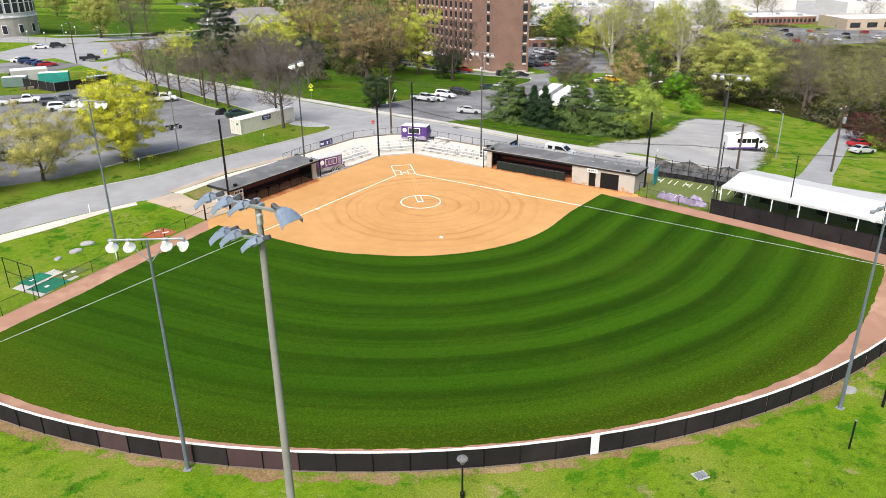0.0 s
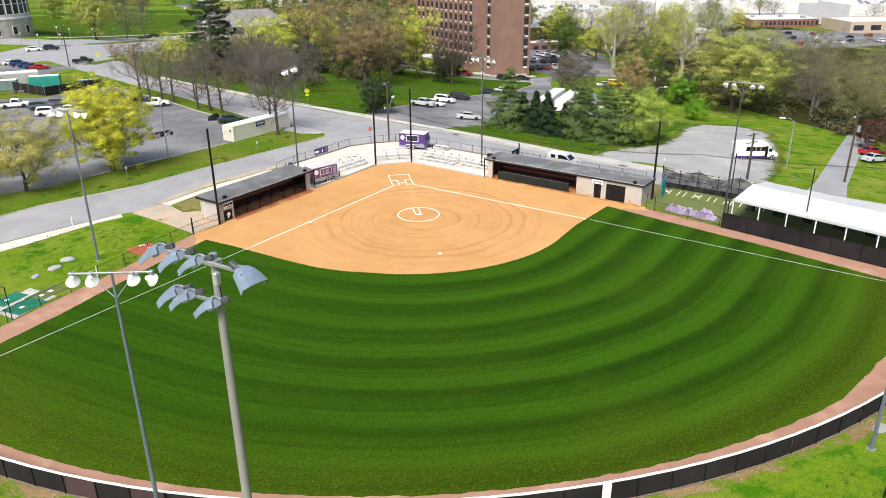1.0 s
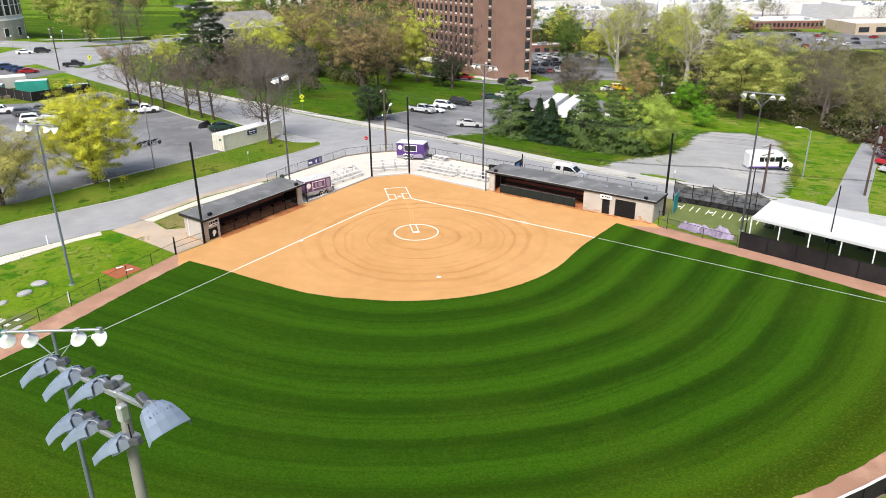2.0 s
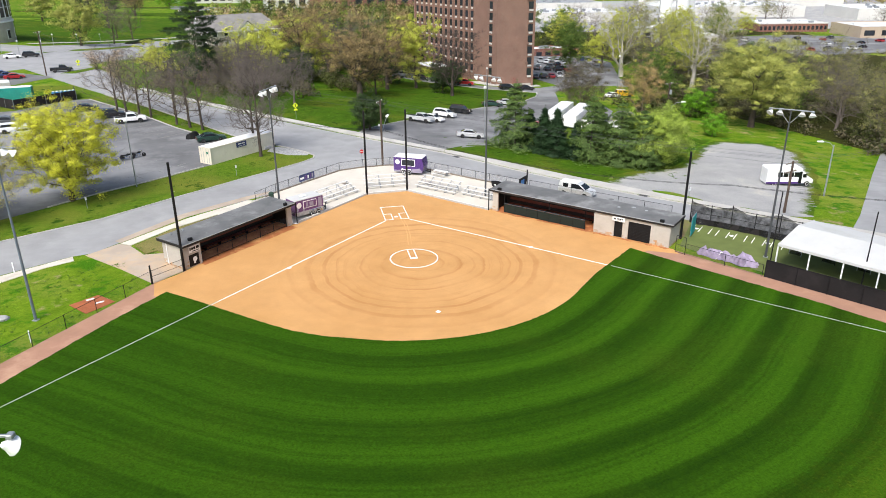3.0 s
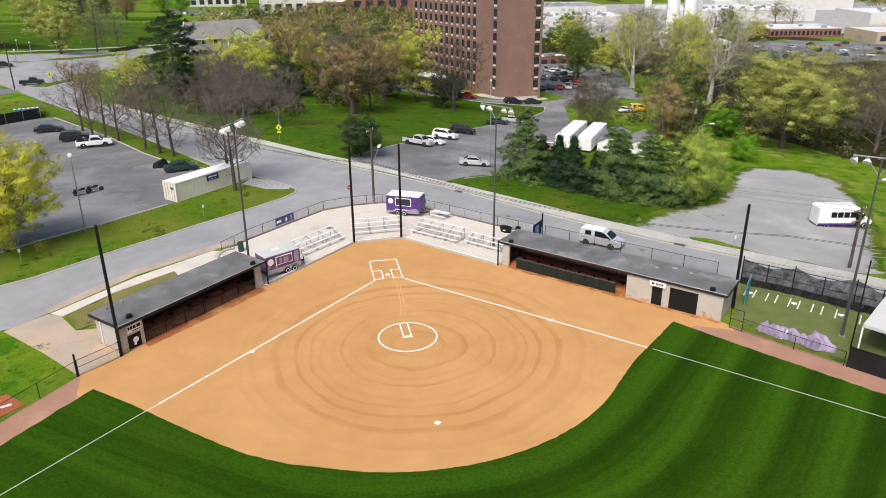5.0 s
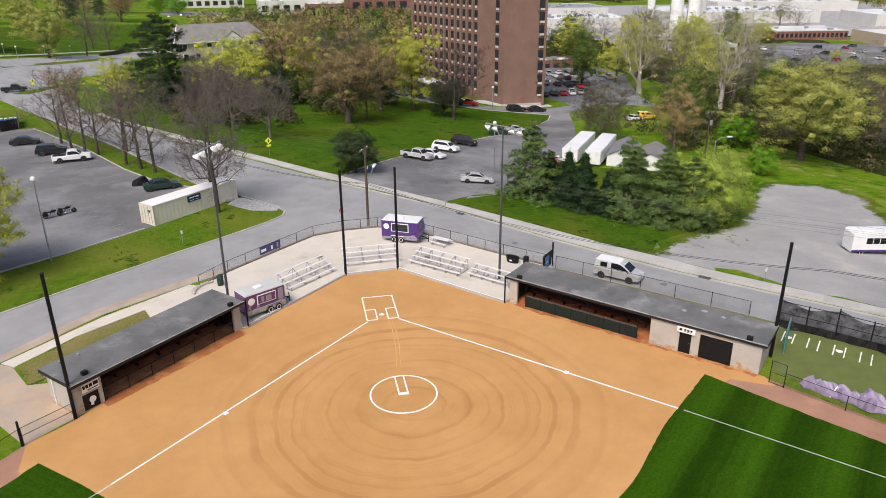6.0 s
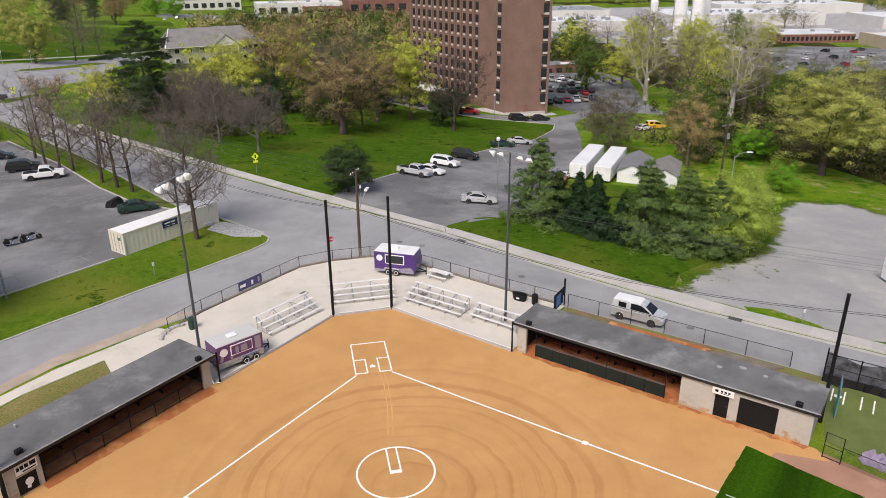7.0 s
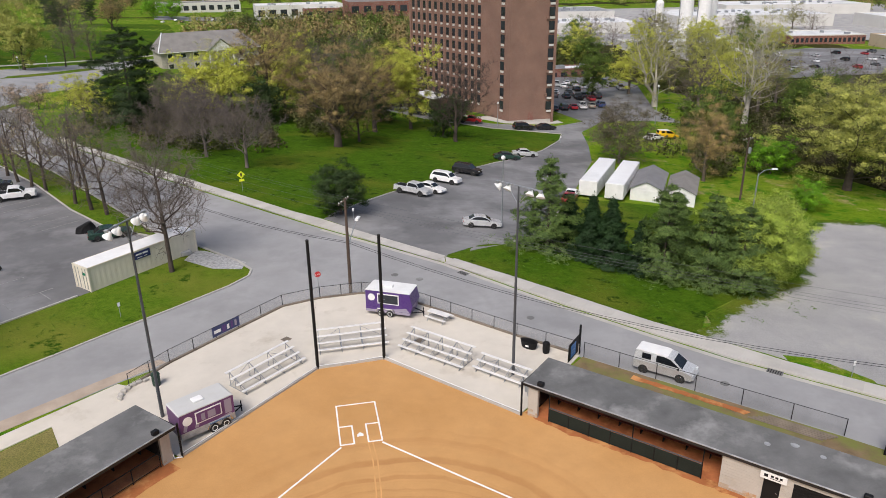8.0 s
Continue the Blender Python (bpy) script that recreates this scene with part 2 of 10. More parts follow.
ASPHALT = surf("worn_asphalt", (0.31, 0.31, 0.315), 0.10, 0.25, 25, 0.9, stain=(0.25, 0.25, 0.255), stain_at=0.58, stain_scale=0.12)
LOT = surf("parking_asphalt", (0.155, 0.155, 0.16), 0.24, 0.12, 22, 0.9, stain=(0.245, 0.245, 0.25), stain_at=0.54, stain_scale=0.07)
def worn_edge_mat():
    """Gravel that thins out into grass towards its worn edge, by the mesh's own "worn" value."""
    m = lawn_mat("gravel_and_grass", (0.036, 0.088, 0.006), (0.085, 0.150, 0.012), (0.130, 0.150, 0.024), (0.020, 0.050, 0.006), 0.55, 0.62)
    nt, bs = m.node_tree, m.node_tree.nodes["Principled BSDF"]
    grass = bs.inputs["Base Color"].links[0].from_socket
    pos = position(nt)
    stone = ramp(nt, add_noise(nt, pos, 0.16, 5), [(0.35, (0.31, 0.308, 0.308)), (0.6, (0.375, 0.37, 0.362)), (0.72, (0.47, 0.44, 0.395))])
    stone = mixc(nt, 1.0, stone, ramp(nt, add_noise(nt, pos, 10, 3), [(0.25, (0.78, 0.78, 0.78)), (0.75, (1.18, 1.18, 1.18))]), "MULTIPLY")
    at = nt.nodes.new("ShaderNodeAttribute")
    at.attribute_name = "worn"
    blot = maths(nt, "ADD", maths(nt, "MULTIPLY", add_noise(nt, pos, 0.5, 6, 0.7), 1.5), maths(nt, "MULTIPLY", add_noise(nt, pos, 4.0, 4, 0.7), 0.5))
    f = ramp(nt, maths(nt, "ADD", at.outputs["Fac"], maths(nt, "SUBTRACT", blot, 1.0)), [(0.35, (0, 0, 0)), (0.60, (1, 1, 1))])
    nt.links.new(mixc(nt, f, grass, stone), bs.inputs["Base Color"])
    return m


GRAVELEDGE = worn_edge_mat()
GRAVEL = surf("pale_gravel", (0.355, 0.352, 0.35), 0.14, 0.16, 10, 0.95, stain=(0.46, 0.43, 0.385), stain_at=0.62, bump=0.4)
CONCRETE = surf("pale_concrete", (0.60, 0.555, 0.485), 0.07, 0.35, 16, 0.85, stain=(0.46, 0.41, 0.34), stain_at=0.63)
WALK = surf("sidewalk_concrete", (0.50, 0.48, 0.45), 0.08, 0.4, 16, 0.9, stain=(0.42, 0.40, 0.37), rand=0.12)
KERB = surf("kerb_concrete", (0.44, 0.42, 0.39), 0.12, 0.6, 14, 0.9)
SOIL = surf("mossy_soil", (0.19, 0.135, 0.075), 0.25, 0.8, 12, 0.95, stain=(0.16, 0.17, 0.045), stain_at=0.5, stain_scale=0.35)
APRON = surf("dusty_apron", (0.43, 0.355, 0.285), 0.10, 0.4, 14, 0.92, stain=(0.50, 0.37, 0.25), stain_at=0.52)
FENCEDIRT = lawn_mat("trodden_fence_strip", (0.18, 0.125, 0.065), (0.29, 0.20, 0.12), (0.33, 0.25, 0.155), (0.120, 0.19, 0.02), 0.58, 0.50)
REDCLAY = surf("red_clay", (0.36, 0.11, 0.045), 0.15, 0.8, 14, 0.95)
STONES = surf("crushed_stone", (0.42, 0.42, 0.42), 0.35, 3.5, 9, 0.95, bump=0.6)
BLOCK = surf("painted_block", (0.475, 0.44, 0.395), 0.08, 0.5, 10, 0.85, rand=0.05, stain=(0.43, 0.38, 0.32), stain_at=0.66, stain_scale=0.9)
STAINBLOCK = surf("clay_stained_block", (0.47, 0.39, 0.305), 0.14, 1.6, 10, 0.9, rand=0.10, stain=(0.46, 0.26, 0.12), stain_at=0.52, stain_scale=2.2)
BENCHRED = surf("dark_red_bench", (0.19, 0.05, 0.032), 0.2, 1.5, 14, 0.6)
DUGFLOOR = surf("damp_dugout_floor", (0.46, 0.155, 0.058), 0.25, 0.9, 12, 0.85, stain=(0.58, 0.23, 0.085), stain_at=0.58, stain_scale=0.7)
WORNLAWN = lawn_mat("worn_grass", (0.085, 0.110, 0.022), (0.150, 0.165, 0.045), (0.230, 0.200, 0.090), (0.050, 0.080, 0.012), 0.50, 0.62)
VERGE = lawn_mat("verge_grass", (0.052, 0.112, 0.008), (0.115, 0.185, 0.018), (0.160, 0.175, 0.032), (0.026, 0.070, 0.006), 0.58, 0.60)
ROOF = surf("roof_membrane", (0.15, 0.15, 0.148), 0.28, 0.45, 14, 0.6, stain=(0.26, 0.26, 0.255), stain_at=0.6, stain_scale=0.3)
# near-black trim colour; on the dugouts' inner walls it stands in for shade
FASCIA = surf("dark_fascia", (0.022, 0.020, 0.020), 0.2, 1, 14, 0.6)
DRIP = surf("metal_drip_edge", (0.40, 0.41, 0.42), 0.3, 1.5, 14, 0.5, 0.3)
BLACK = surf("black_paint", (0.010, 0.010, 0.011), 0.2, 0.7, 18, 0.6, spec=0.2)
RUBBER = surf("black_rubber", (0.02, 0.02, 0.02), 0.2, 2, 18, 0.85)
SCREEN = surf("black_windscreen", (0.013, 0.011, 0.012), 0.3, 0.35, 40, 0.9, stain=(0.022, 0.018, 0.019), stain_at=0.55)
SCREEN2 = surf("brown_windscreen", (0.062, 0.036, 0.038), 0.2, 0.35, 40, 0.9)
CAP = surf("white_fence_cap", (0.80, 0.80, 0.80), 0.05, 1, 20, 0.5)
WHITE = paint("white_paint", (0.80, 0.80, 0.79))
ALU = surf("bench_aluminium", (0.84, 0.82, 0.79), 0.06, 1, 20, 0.42, 0.25)
STEEL = surf("galvanised_steel", (0.34, 0.36, 0.38), 0.12, 1, 16, 0.5, 0.55)
BLUESTEEL = surf("blue_grey_pole", (0.17, 0.20, 0.25), 0.12, 0.8, 16, 0.5, 0.35)
POLECON = surf("concrete_pole", (0.255, 0.245, 0.225), 0.12, 0.8, 14, 0.85)
WOODPOLE = surf("weathered_wood", (0.085, 0.060, 0.046), 0.25, 1.2, 16, 0.9)
TIMBER = surf("grey_timber", (0.20, 0.165, 0.13), 0.25, 0.9, 12, 0.9)
LAMPGLASS = surf("lamp_glass", (0.80, 0.82, 0.84), 0.05, 2, 10, 0.15, 0.2)
LAMPSHELL = surf("blue_grey_lamp_shell", (0.20, 0.25, 0.325), 0.12, 2.5, 12, 0.6, 0.1)
LAMPWHITE = surf("white_lamp_shell", (0.82, 0.82, 0.81), 0.06, 2, 12, 0.4)
GLASS = surf("dark_window_glass", (0.03, 0.035, 0.045), 0.3, 0.3, 5, 0.12, 0.0, 0.0, 0.6)
CARGLASS = surf("car_glass", (0.010, 0.012, 0.014), 0.2, 0.8, 5, 0.08, 0.0, 0.0, 0.5)
CHROME = surf("chrome", (0.62, 0.62, 0.63), 0.05, 2, 10, 0.18, 1.0, 0.0)
PURPLE = paint("purple_paint", (0.070, 0.026, 0.17), 0.3)
PLUM = paint("plum_paint", (0.120, 0.045, 0.150), 0.5, coat=0.0)
GREYWRAP = paint("grey_wrap", (0.28, 0.25, 0.33), 0.35)
CREAM = surf("cream_container_paint", (0.72, 0.665, 0.56), 0.07, 0.5, 12, 0.55, stain=(0.52, 0.42, 0.30), stain_at=0.68, stain_scale=0.6)
NAVY = paint("navy_panel", (0.018, 0.030, 0.13), 0.4)
BLUE = paint("blue_panel", (0.03, 0.20, 0.55), 0.4)
TEAL = surf("teal_paint", (0.035, 0.29, 0.24), 0.15, 0.5, 12, 0.5)
TEALPAD = surf("teal_padding", (0.02, 0.30, 0.32), 0.15, 1, 12, 0.6)
GREENMAT = surf("green_turf_mat", (0.012, 0.17, 0.095), 0.15, 0.8, 25, 0.9)
CAGETURF = surf("artificial_turf", (0.125, 0.155, 0.042), 0.15, 0.6, 25, 0.9)
TARP = surf("lilac_grey_tarpaulin", (0.34, 0.28, 0.40), 0.25, 0.9, 6, 0.5, bump=0.4)
CANOPY = surf("white_canopy_sheet", (0.53, 0.53, 0.52), 0.05, 0.4, 8, 0.5, stain=(0.47, 0.46, 0.43), stain_at=0.63)
RED = paint("red_paint", (0.45, 0.015, 0.02))
YELLOW = paint("yellow_paint", (0.78, 0.46, 0.01))
SIGNYELLOW = paint("sign_yellow_green", (0.78, 0.85, 0.02), 0.5)
BRICK = brick_mat("tower_brick", (0.235, 0.128, 0.095), (0.200, 0.106, 0.080), (0.27, 0.19, 0.15))
REDBRICK = brick_mat("red_brick", (0.24, 0.08, 0.055), (0.20, 0.065, 0.045), (0.25, 0.2, 0.17))
TAN = surf("tan_wall", (0.46, 0.37, 0.28), 0.08, 0.2, 6, 0.85)
PALEWALL = surf("pale_wall", (0.60, 0.59, 0.56), 0.07, 0.1, 6, 0.85)
PALEROOF = surf("pale_roof", (0.70, 0.71, 0.72), 0.12, 0.08, 4, 0.7, stain=(0.44, 0.45, 0.46), stain_at=0.6, stain_scale=0.04)
GREYROOF = surf("grey_shingle", (0.22, 0.21, 0.20), 0.15, 0.4, 10, 0.9)
SHEDGREY = surf("shed_roof_grey", (0.20, 0.20, 0.21), 0.12, 0.6, 10, 0.85)
STONEWALL = surf("pale_stone_wall", (0.42, 0.39, 0.34), 0.15, 0.5, 6, 0.9)
SILT = surf("brown_silt", (0.42, 0.34, 0.27), 0.15, 0.5, 12, 0.95)
REDDIRT = surf("damp_red_clay", (0.36, 0.125, 0.042), 0.2, 0.5, 14, 0.95, stain=(0.52, 0.25, 0.090), stain_at=0.55, stain_scale=0.6)
DARKSTEEL = surf("dark_grey_steel", (0.085, 0.09, 0.10), 0.15, 0.8, 14, 0.5, 0.3)
PALENET = mesh_mat("pale_netting", (0.50, 0.49, 0.47), 0.16)
FADED = surf("faded_bay_paint", (0.27, 0.27, 0.27), 0.25, 2, 12, 0.9)
CHAINLINK = mesh_mat("chain_link", (0.10, 0.10, 0.10), 0.14)
BLACKNET = mesh_mat("black_netting", (0.008, 0.008, 0.009), 0.74)
BARK = surf("grey_brown_bark", (0.145, 0.115, 0.092), 0.3, 0.8, 10, 0.95, bump=0.5)
DARKBARK = surf("dark_bark", (0.085, 0.066, 0.055), 0.3, 0.8, 10, 0.95, bump=0.5)
PALEBARK = surf("pale_sycamore_bark", (0.46, 0.43, 0.375), 0.25, 0.5, 6, 0.85)
TWIG = surf("bare_twigs", (0.165, 0.138, 0.122), 0.25, 0.5, 6, 0.95, bump=0)
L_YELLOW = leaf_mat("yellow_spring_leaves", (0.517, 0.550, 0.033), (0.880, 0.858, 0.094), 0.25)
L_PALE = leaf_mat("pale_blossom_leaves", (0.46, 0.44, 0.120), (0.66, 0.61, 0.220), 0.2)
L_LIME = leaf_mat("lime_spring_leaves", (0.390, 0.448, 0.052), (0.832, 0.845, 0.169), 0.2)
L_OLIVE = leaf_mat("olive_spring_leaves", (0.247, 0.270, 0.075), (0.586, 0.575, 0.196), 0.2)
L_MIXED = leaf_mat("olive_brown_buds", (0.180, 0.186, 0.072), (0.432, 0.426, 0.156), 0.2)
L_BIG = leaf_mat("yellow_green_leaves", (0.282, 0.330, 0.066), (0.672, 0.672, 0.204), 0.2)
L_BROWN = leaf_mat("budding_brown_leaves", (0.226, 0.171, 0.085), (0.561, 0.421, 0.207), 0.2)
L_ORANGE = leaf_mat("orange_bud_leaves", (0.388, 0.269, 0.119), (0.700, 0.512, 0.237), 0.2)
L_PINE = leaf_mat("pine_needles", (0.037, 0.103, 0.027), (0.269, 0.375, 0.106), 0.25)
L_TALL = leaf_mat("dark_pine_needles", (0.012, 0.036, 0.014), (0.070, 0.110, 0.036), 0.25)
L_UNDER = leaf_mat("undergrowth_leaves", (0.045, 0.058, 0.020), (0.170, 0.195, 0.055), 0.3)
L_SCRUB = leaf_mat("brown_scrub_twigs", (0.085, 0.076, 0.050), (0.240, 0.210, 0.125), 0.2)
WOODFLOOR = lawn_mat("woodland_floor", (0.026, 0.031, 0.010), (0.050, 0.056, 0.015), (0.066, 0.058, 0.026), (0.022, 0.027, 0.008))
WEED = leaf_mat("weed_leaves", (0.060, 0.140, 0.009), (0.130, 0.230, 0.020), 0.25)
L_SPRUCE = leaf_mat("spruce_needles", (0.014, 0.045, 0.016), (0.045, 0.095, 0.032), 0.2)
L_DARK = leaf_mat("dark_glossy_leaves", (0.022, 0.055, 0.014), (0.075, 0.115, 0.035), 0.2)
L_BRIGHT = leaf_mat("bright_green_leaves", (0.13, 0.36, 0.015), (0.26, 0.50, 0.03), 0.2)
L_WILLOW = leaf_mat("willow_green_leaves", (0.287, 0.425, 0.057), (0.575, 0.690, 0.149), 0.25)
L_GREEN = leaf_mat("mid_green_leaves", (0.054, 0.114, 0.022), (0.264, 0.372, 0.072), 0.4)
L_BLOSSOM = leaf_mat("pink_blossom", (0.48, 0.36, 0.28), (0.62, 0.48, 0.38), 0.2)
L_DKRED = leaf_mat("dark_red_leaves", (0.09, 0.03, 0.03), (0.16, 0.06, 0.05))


# ---- mesh helpers ----
from mathutils import geometry


class M:
    """Gathers vertices and faces of one mesh."""

    def __init__(self):
        self.v, self.f = [], []

    def add(self, vs, fs):
        n = len(self.v)
        self.v += [tuple(p) for p in vs]
        self.f += [tuple(i + n for i in f) for f in fs]
        return self

    def box(self, x0, x1, y0, y1, z0, z1, bev=0.0):
        b = min(bev, (x1 - x0) / 2.2, (y1 - y0) / 2.2, (z1 - z0) / 2.2)
        if b <= 0:
            vs = [(x, y, z) for x in (x0, x1) for y in (y0, y1) for z in (z0, z1)]
            return self.add(vs, [(0, 1, 3, 2), (4, 6, 7, 5), (0, 4, 5, 1), (2, 3, 7, 6), (0, 2, 6, 4), (1, 5, 7, 3)])
        rings = []
        for z, i in ((z0, b), (z0 + b, 0), (z1 - b, 0), (z1, b)):
            c = b if i == 0 else b + 0.0
            rings.append([(x0 + i + c, y0 + i, z), (x1 - i - c, y0 + i, z), (x1 - i, y0 + i + c, z), (x1 - i, y1 - i - c, z),
                          (x1 - i - c, y1 - i, z), (x0 + i + c, y1 - i, z), (x0 + i, y1 - i - c, z), (x0 + i, y0 + i + c, z)])
        return self.rings(rings)

    def rings(self, rings, caps=True):
        n = len(rings[0])
        vs = [p for r in rings for p in r]
        fs = [(k * n + i, k * n + (i + 1) % n, (k + 1) * n + (i + 1) % n, (k + 1) * n + i) for k in range(len(rings) - 1) for i in range(n)]
        if caps:
            fs += [tuple(range(n))[::-1], tuple(range((len(rings) - 1) * n, len(rings) * n))]
        return self.add(vs, fs)

    def tube(self, pts, radii, n=8, caps=True):
        pts = [Vector(p) for p in pts]
        if isinstance(radii, (int, float)):
            radii = [radii] * len(pts)
        rings = []
        for i, p in enumerate(pts):
            d = (pts[min(i + 1, len(pts) - 1)] - pts[max(i - 1, 0)]).normalized()
            a = d.cross(Vector((0, 0, 1)) if abs(d.z) < 0.95 else Vector((1, 0, 0))).normalized()
            b = d.cross(a)
            rings.append([p + radii[i] * (math.cos(2 * math.pi * k / n) * a + math.sin(2 * math.pi * k / n) * b) for k in range(n)])
        return self.rings(rings, caps)

    def prism(self, poly, z0, z1):
        return self.rings([[(x, y, z0) for x, y in poly], [(x, y, z1) for x, y in poly]])

    def lathe(self, prof, n=16, at=(0, 0, 0), axis="z"):
        rings = []
        for r, h in prof:
            ring = []
            for k in range(n):
                c, s = r * math.cos(2 * math.pi * k / n), r * math.sin(2 * math.pi * k / n)
                p = {"z": (c, s, h), "y": (c, h, s), "x": (h, c, s)}[axis]
                ring.append((at[0] + p[0], at[1] + p[1], at[2] + p[2]))
            rings.append(ring)
        return self.rings(rings)

    def slab(self, outline, y0, y1, bev=0.0, inset=1.0):
        """A side outline in x and z, drawn across y, its long edges bevelled."""
        cx = sum(p[0] for p in outline) / len(outline)
        cz = sum(p[1] for p in outline) / len(outline)
        ring = lambda y, k: [(cx + (x - cx) * (1 - k * 0.35), y, cz + (z - cz) * (1 - k)) for x, z in outline]
        return self.rings([ring(y0, bev * inset), ring(y0 + bev, 0), ring(y1 - bev, 0), ring(y1, bev * inset)])

    def shift(self, m):
        self.v = [tuple(m @ Vector(p)) for p in self.v]
        return self


def mesh_of(m, material, name="mesh"):
    me = bpy.data.meshes.new(name)
    me.from_pydata(m.v, [], m.f)
    me.validate()
    b = bmesh.new()
    b.from_mesh(me)
    bmesh.ops.recalc_face_normals(b, faces=b.faces)
    b.to_mesh(me)
    b.free()
    me.materials.append(material)
    return me


def part(name, m, material, parent=None, label=""):
    """Links a gathered mesh (or a ready mesh) as one object under a thing or part."""
    me = m if isinstance(m, bpy.types.Mesh) else mesh_of(m, material, name)
    ob = new(name, me)
    if parent:
        ob.parent = parent
    if label:
        ob["label"] = label
    return ob


def thing(name, x, y, rz=0.0, label="", category="", group="", kind="", z=None):
    ob = new(name)
    ob.matrix_basis = pose(x, y, gz(x, y) if z is None else z, 0, 0, rz)
    return tagged(ob, label, category, group, kind)


def solid(name, m, material, label="", category="", group="", kind="", at=None):
    ob = part(name, m, material)
    if at:
        ob.matrix_basis = at
    return tagged(ob, label, category, group, kind)


def np_mesh(name, verts, faces, material):
    """A mesh from arrays: faces all with the same number of corners."""
    me = bpy.data.meshes.new(name)
    k = faces.shape[1]
    me.vertices.add(len(verts))
    me.vertices.foreach_set("co", verts.astype(np.float32).ravel())
    me.loops.add(faces.size)
    me.loops.foreach_set("vertex_index", faces.astype(np.int32).ravel())
    me.polygons.add(len(faces))
    me.polygons.foreach_set("loop_start", np.arange(0, faces.size, k, dtype=np.int32))
    me.polygons.foreach_set("loop_total", np.full(len(faces), k, dtype=np.int32))
    me.update(calc_edges=True)
    me.materials.append(material)
    return me


def sheet(name, poly, material, off=0.03, cell=4.0, skirt=0.12, label="", category="", parent=None):
    """A flat piece of ground that follows the land, with a small thickness."""
    b = bmesh.new()
    corner = [b.verts.new((x, y, 0)) for x, y in poly]
    for tri in geometry.tessellate_polygon([[Vector((x, y, 0)) for x, y in poly]]):
        if len(set(tri)) == 3:
            b.faces.new([corner[i] for i in tri])
    xs, ys = [p[0] for p in poly], [p[1] for p in poly]
    hilly = any(abs(gz(x, y)) > 0.001 for x, y in poly)
    if hilly:
        for lo, hi, ax in ((min(xs), max(xs), Vector((1, 0, 0))), (min(ys), max(ys), Vector((0, 1, 0)))):
            k = math.ceil(lo / cell) * cell
            while k < hi:
                bmesh.ops.bisect_plane(b, geom=b.verts[:] + b.edges[:] + b.faces[:], plane_co=ax * k, plane_no=ax)
                k += cell
    rim = [e for e in b.edges if len(e.link_faces) == 1]
    out = bmesh.ops.extrude_edge_only(b, edges=rim)
    low = {v for v in out["geom"] if isinstance(v, bmesh.types.BMVert)}
    for v in b.verts:
        v.co.z = gz(v.co.x, v.co.y) + (off - skirt - 0.02 if v in low else off)
    bmesh.ops.recalc_face_normals(b, faces=b.faces)
    me = bpy.data.meshes.new(name)
    b.to_mesh(me)
    b.free()
    me.materials.append(material)
    ob = new(name, me)
    up = sum(p.normal.z for p in me.polygons)
    if up < 0:
        me.flip_normals()
    if parent:
        ob.parent = parent
        return ob
    return tagged(ob, label, category or "ground", kind="structure")


def arc(cx, cy, r, a0, a1, n):
    return [(cx + r * math.cos(radians(a0 + (a1 - a0) * i / n)), cy + r * math.sin(radians(a0 + (a1 - a0) * i / n))) for i in range(n + 1)]


def ribbon(pts, w):
    """An outline of width w along a line."""
    left, right = [], []
    for i, p in enumerate(pts):
        a, b = Vector(pts[max(i - 1, 0)]), Vector(pts[min(i + 1, len(pts) - 1)])
        d = (b - a).normalized()
        n = Vector((-d.y, d.x)) * w / 2
        left.append((p[0] + n.x, p[1] + n.y))
        right.append((p[0] - n.x, p[1] - n.y))
    return left + right[::-1]


# ---- ground ----
def ground_sheet():
    def steps(lo, hi, near, far):
        s = [float(v) for v in range(lo, hi + 1, near)]
        k, edge = near * 1.6, lo
        while edge > -far:
            edge -= k
            s.insert(0, edge)
            k *= 1.35
        k, edge = near * 1.6, hi
        while edge < far:
            edge += k
            s.append(edge)
            k *= 1.35
        return s
    xs, ys = steps(-120, 140, 4, 3500), steps(-110, 220, 4, 3500)
    vs = [(x, y, gz(x, y)) for y in ys for x in xs]
    n = len(xs)
    fs = [(j * n + i, j * n + i + 1, (j + 1) * n + i + 1, (j + 1) * n + i) for j in range(len(ys) - 1) for i in range(n - 1)]
    return solid("ground", M().add(vs, fs), LAWN, "patchy spring lawn reaching to the horizon", "ground", kind="structure")


ground_sheet()

FENCE_R, FENCE_X, FENCE_Y = 61.94, 0.95, -1.14
FENCE_L, FENCE_RT = (-46.4, -42.6), (45.4, -43.7)
D1A, D1B = Vector((-0.7071, -0.7071)), Vector((-0.7071, 0.7071))
D3A, D3B = Vector((0.6885, -0.7252)), Vector((0.7252, 0.6885))
D1O, D3O = Vector((-12.05, -0.45)), Vector((11.75, -0.55))


def on(o, a, b, s, d):
    p = o + a * s + b * d
    return (p.x, p.y)


OUT_ARC = arc(FENCE_X, FENCE_Y, FENCE_R, -43.8, -138.8, 60)

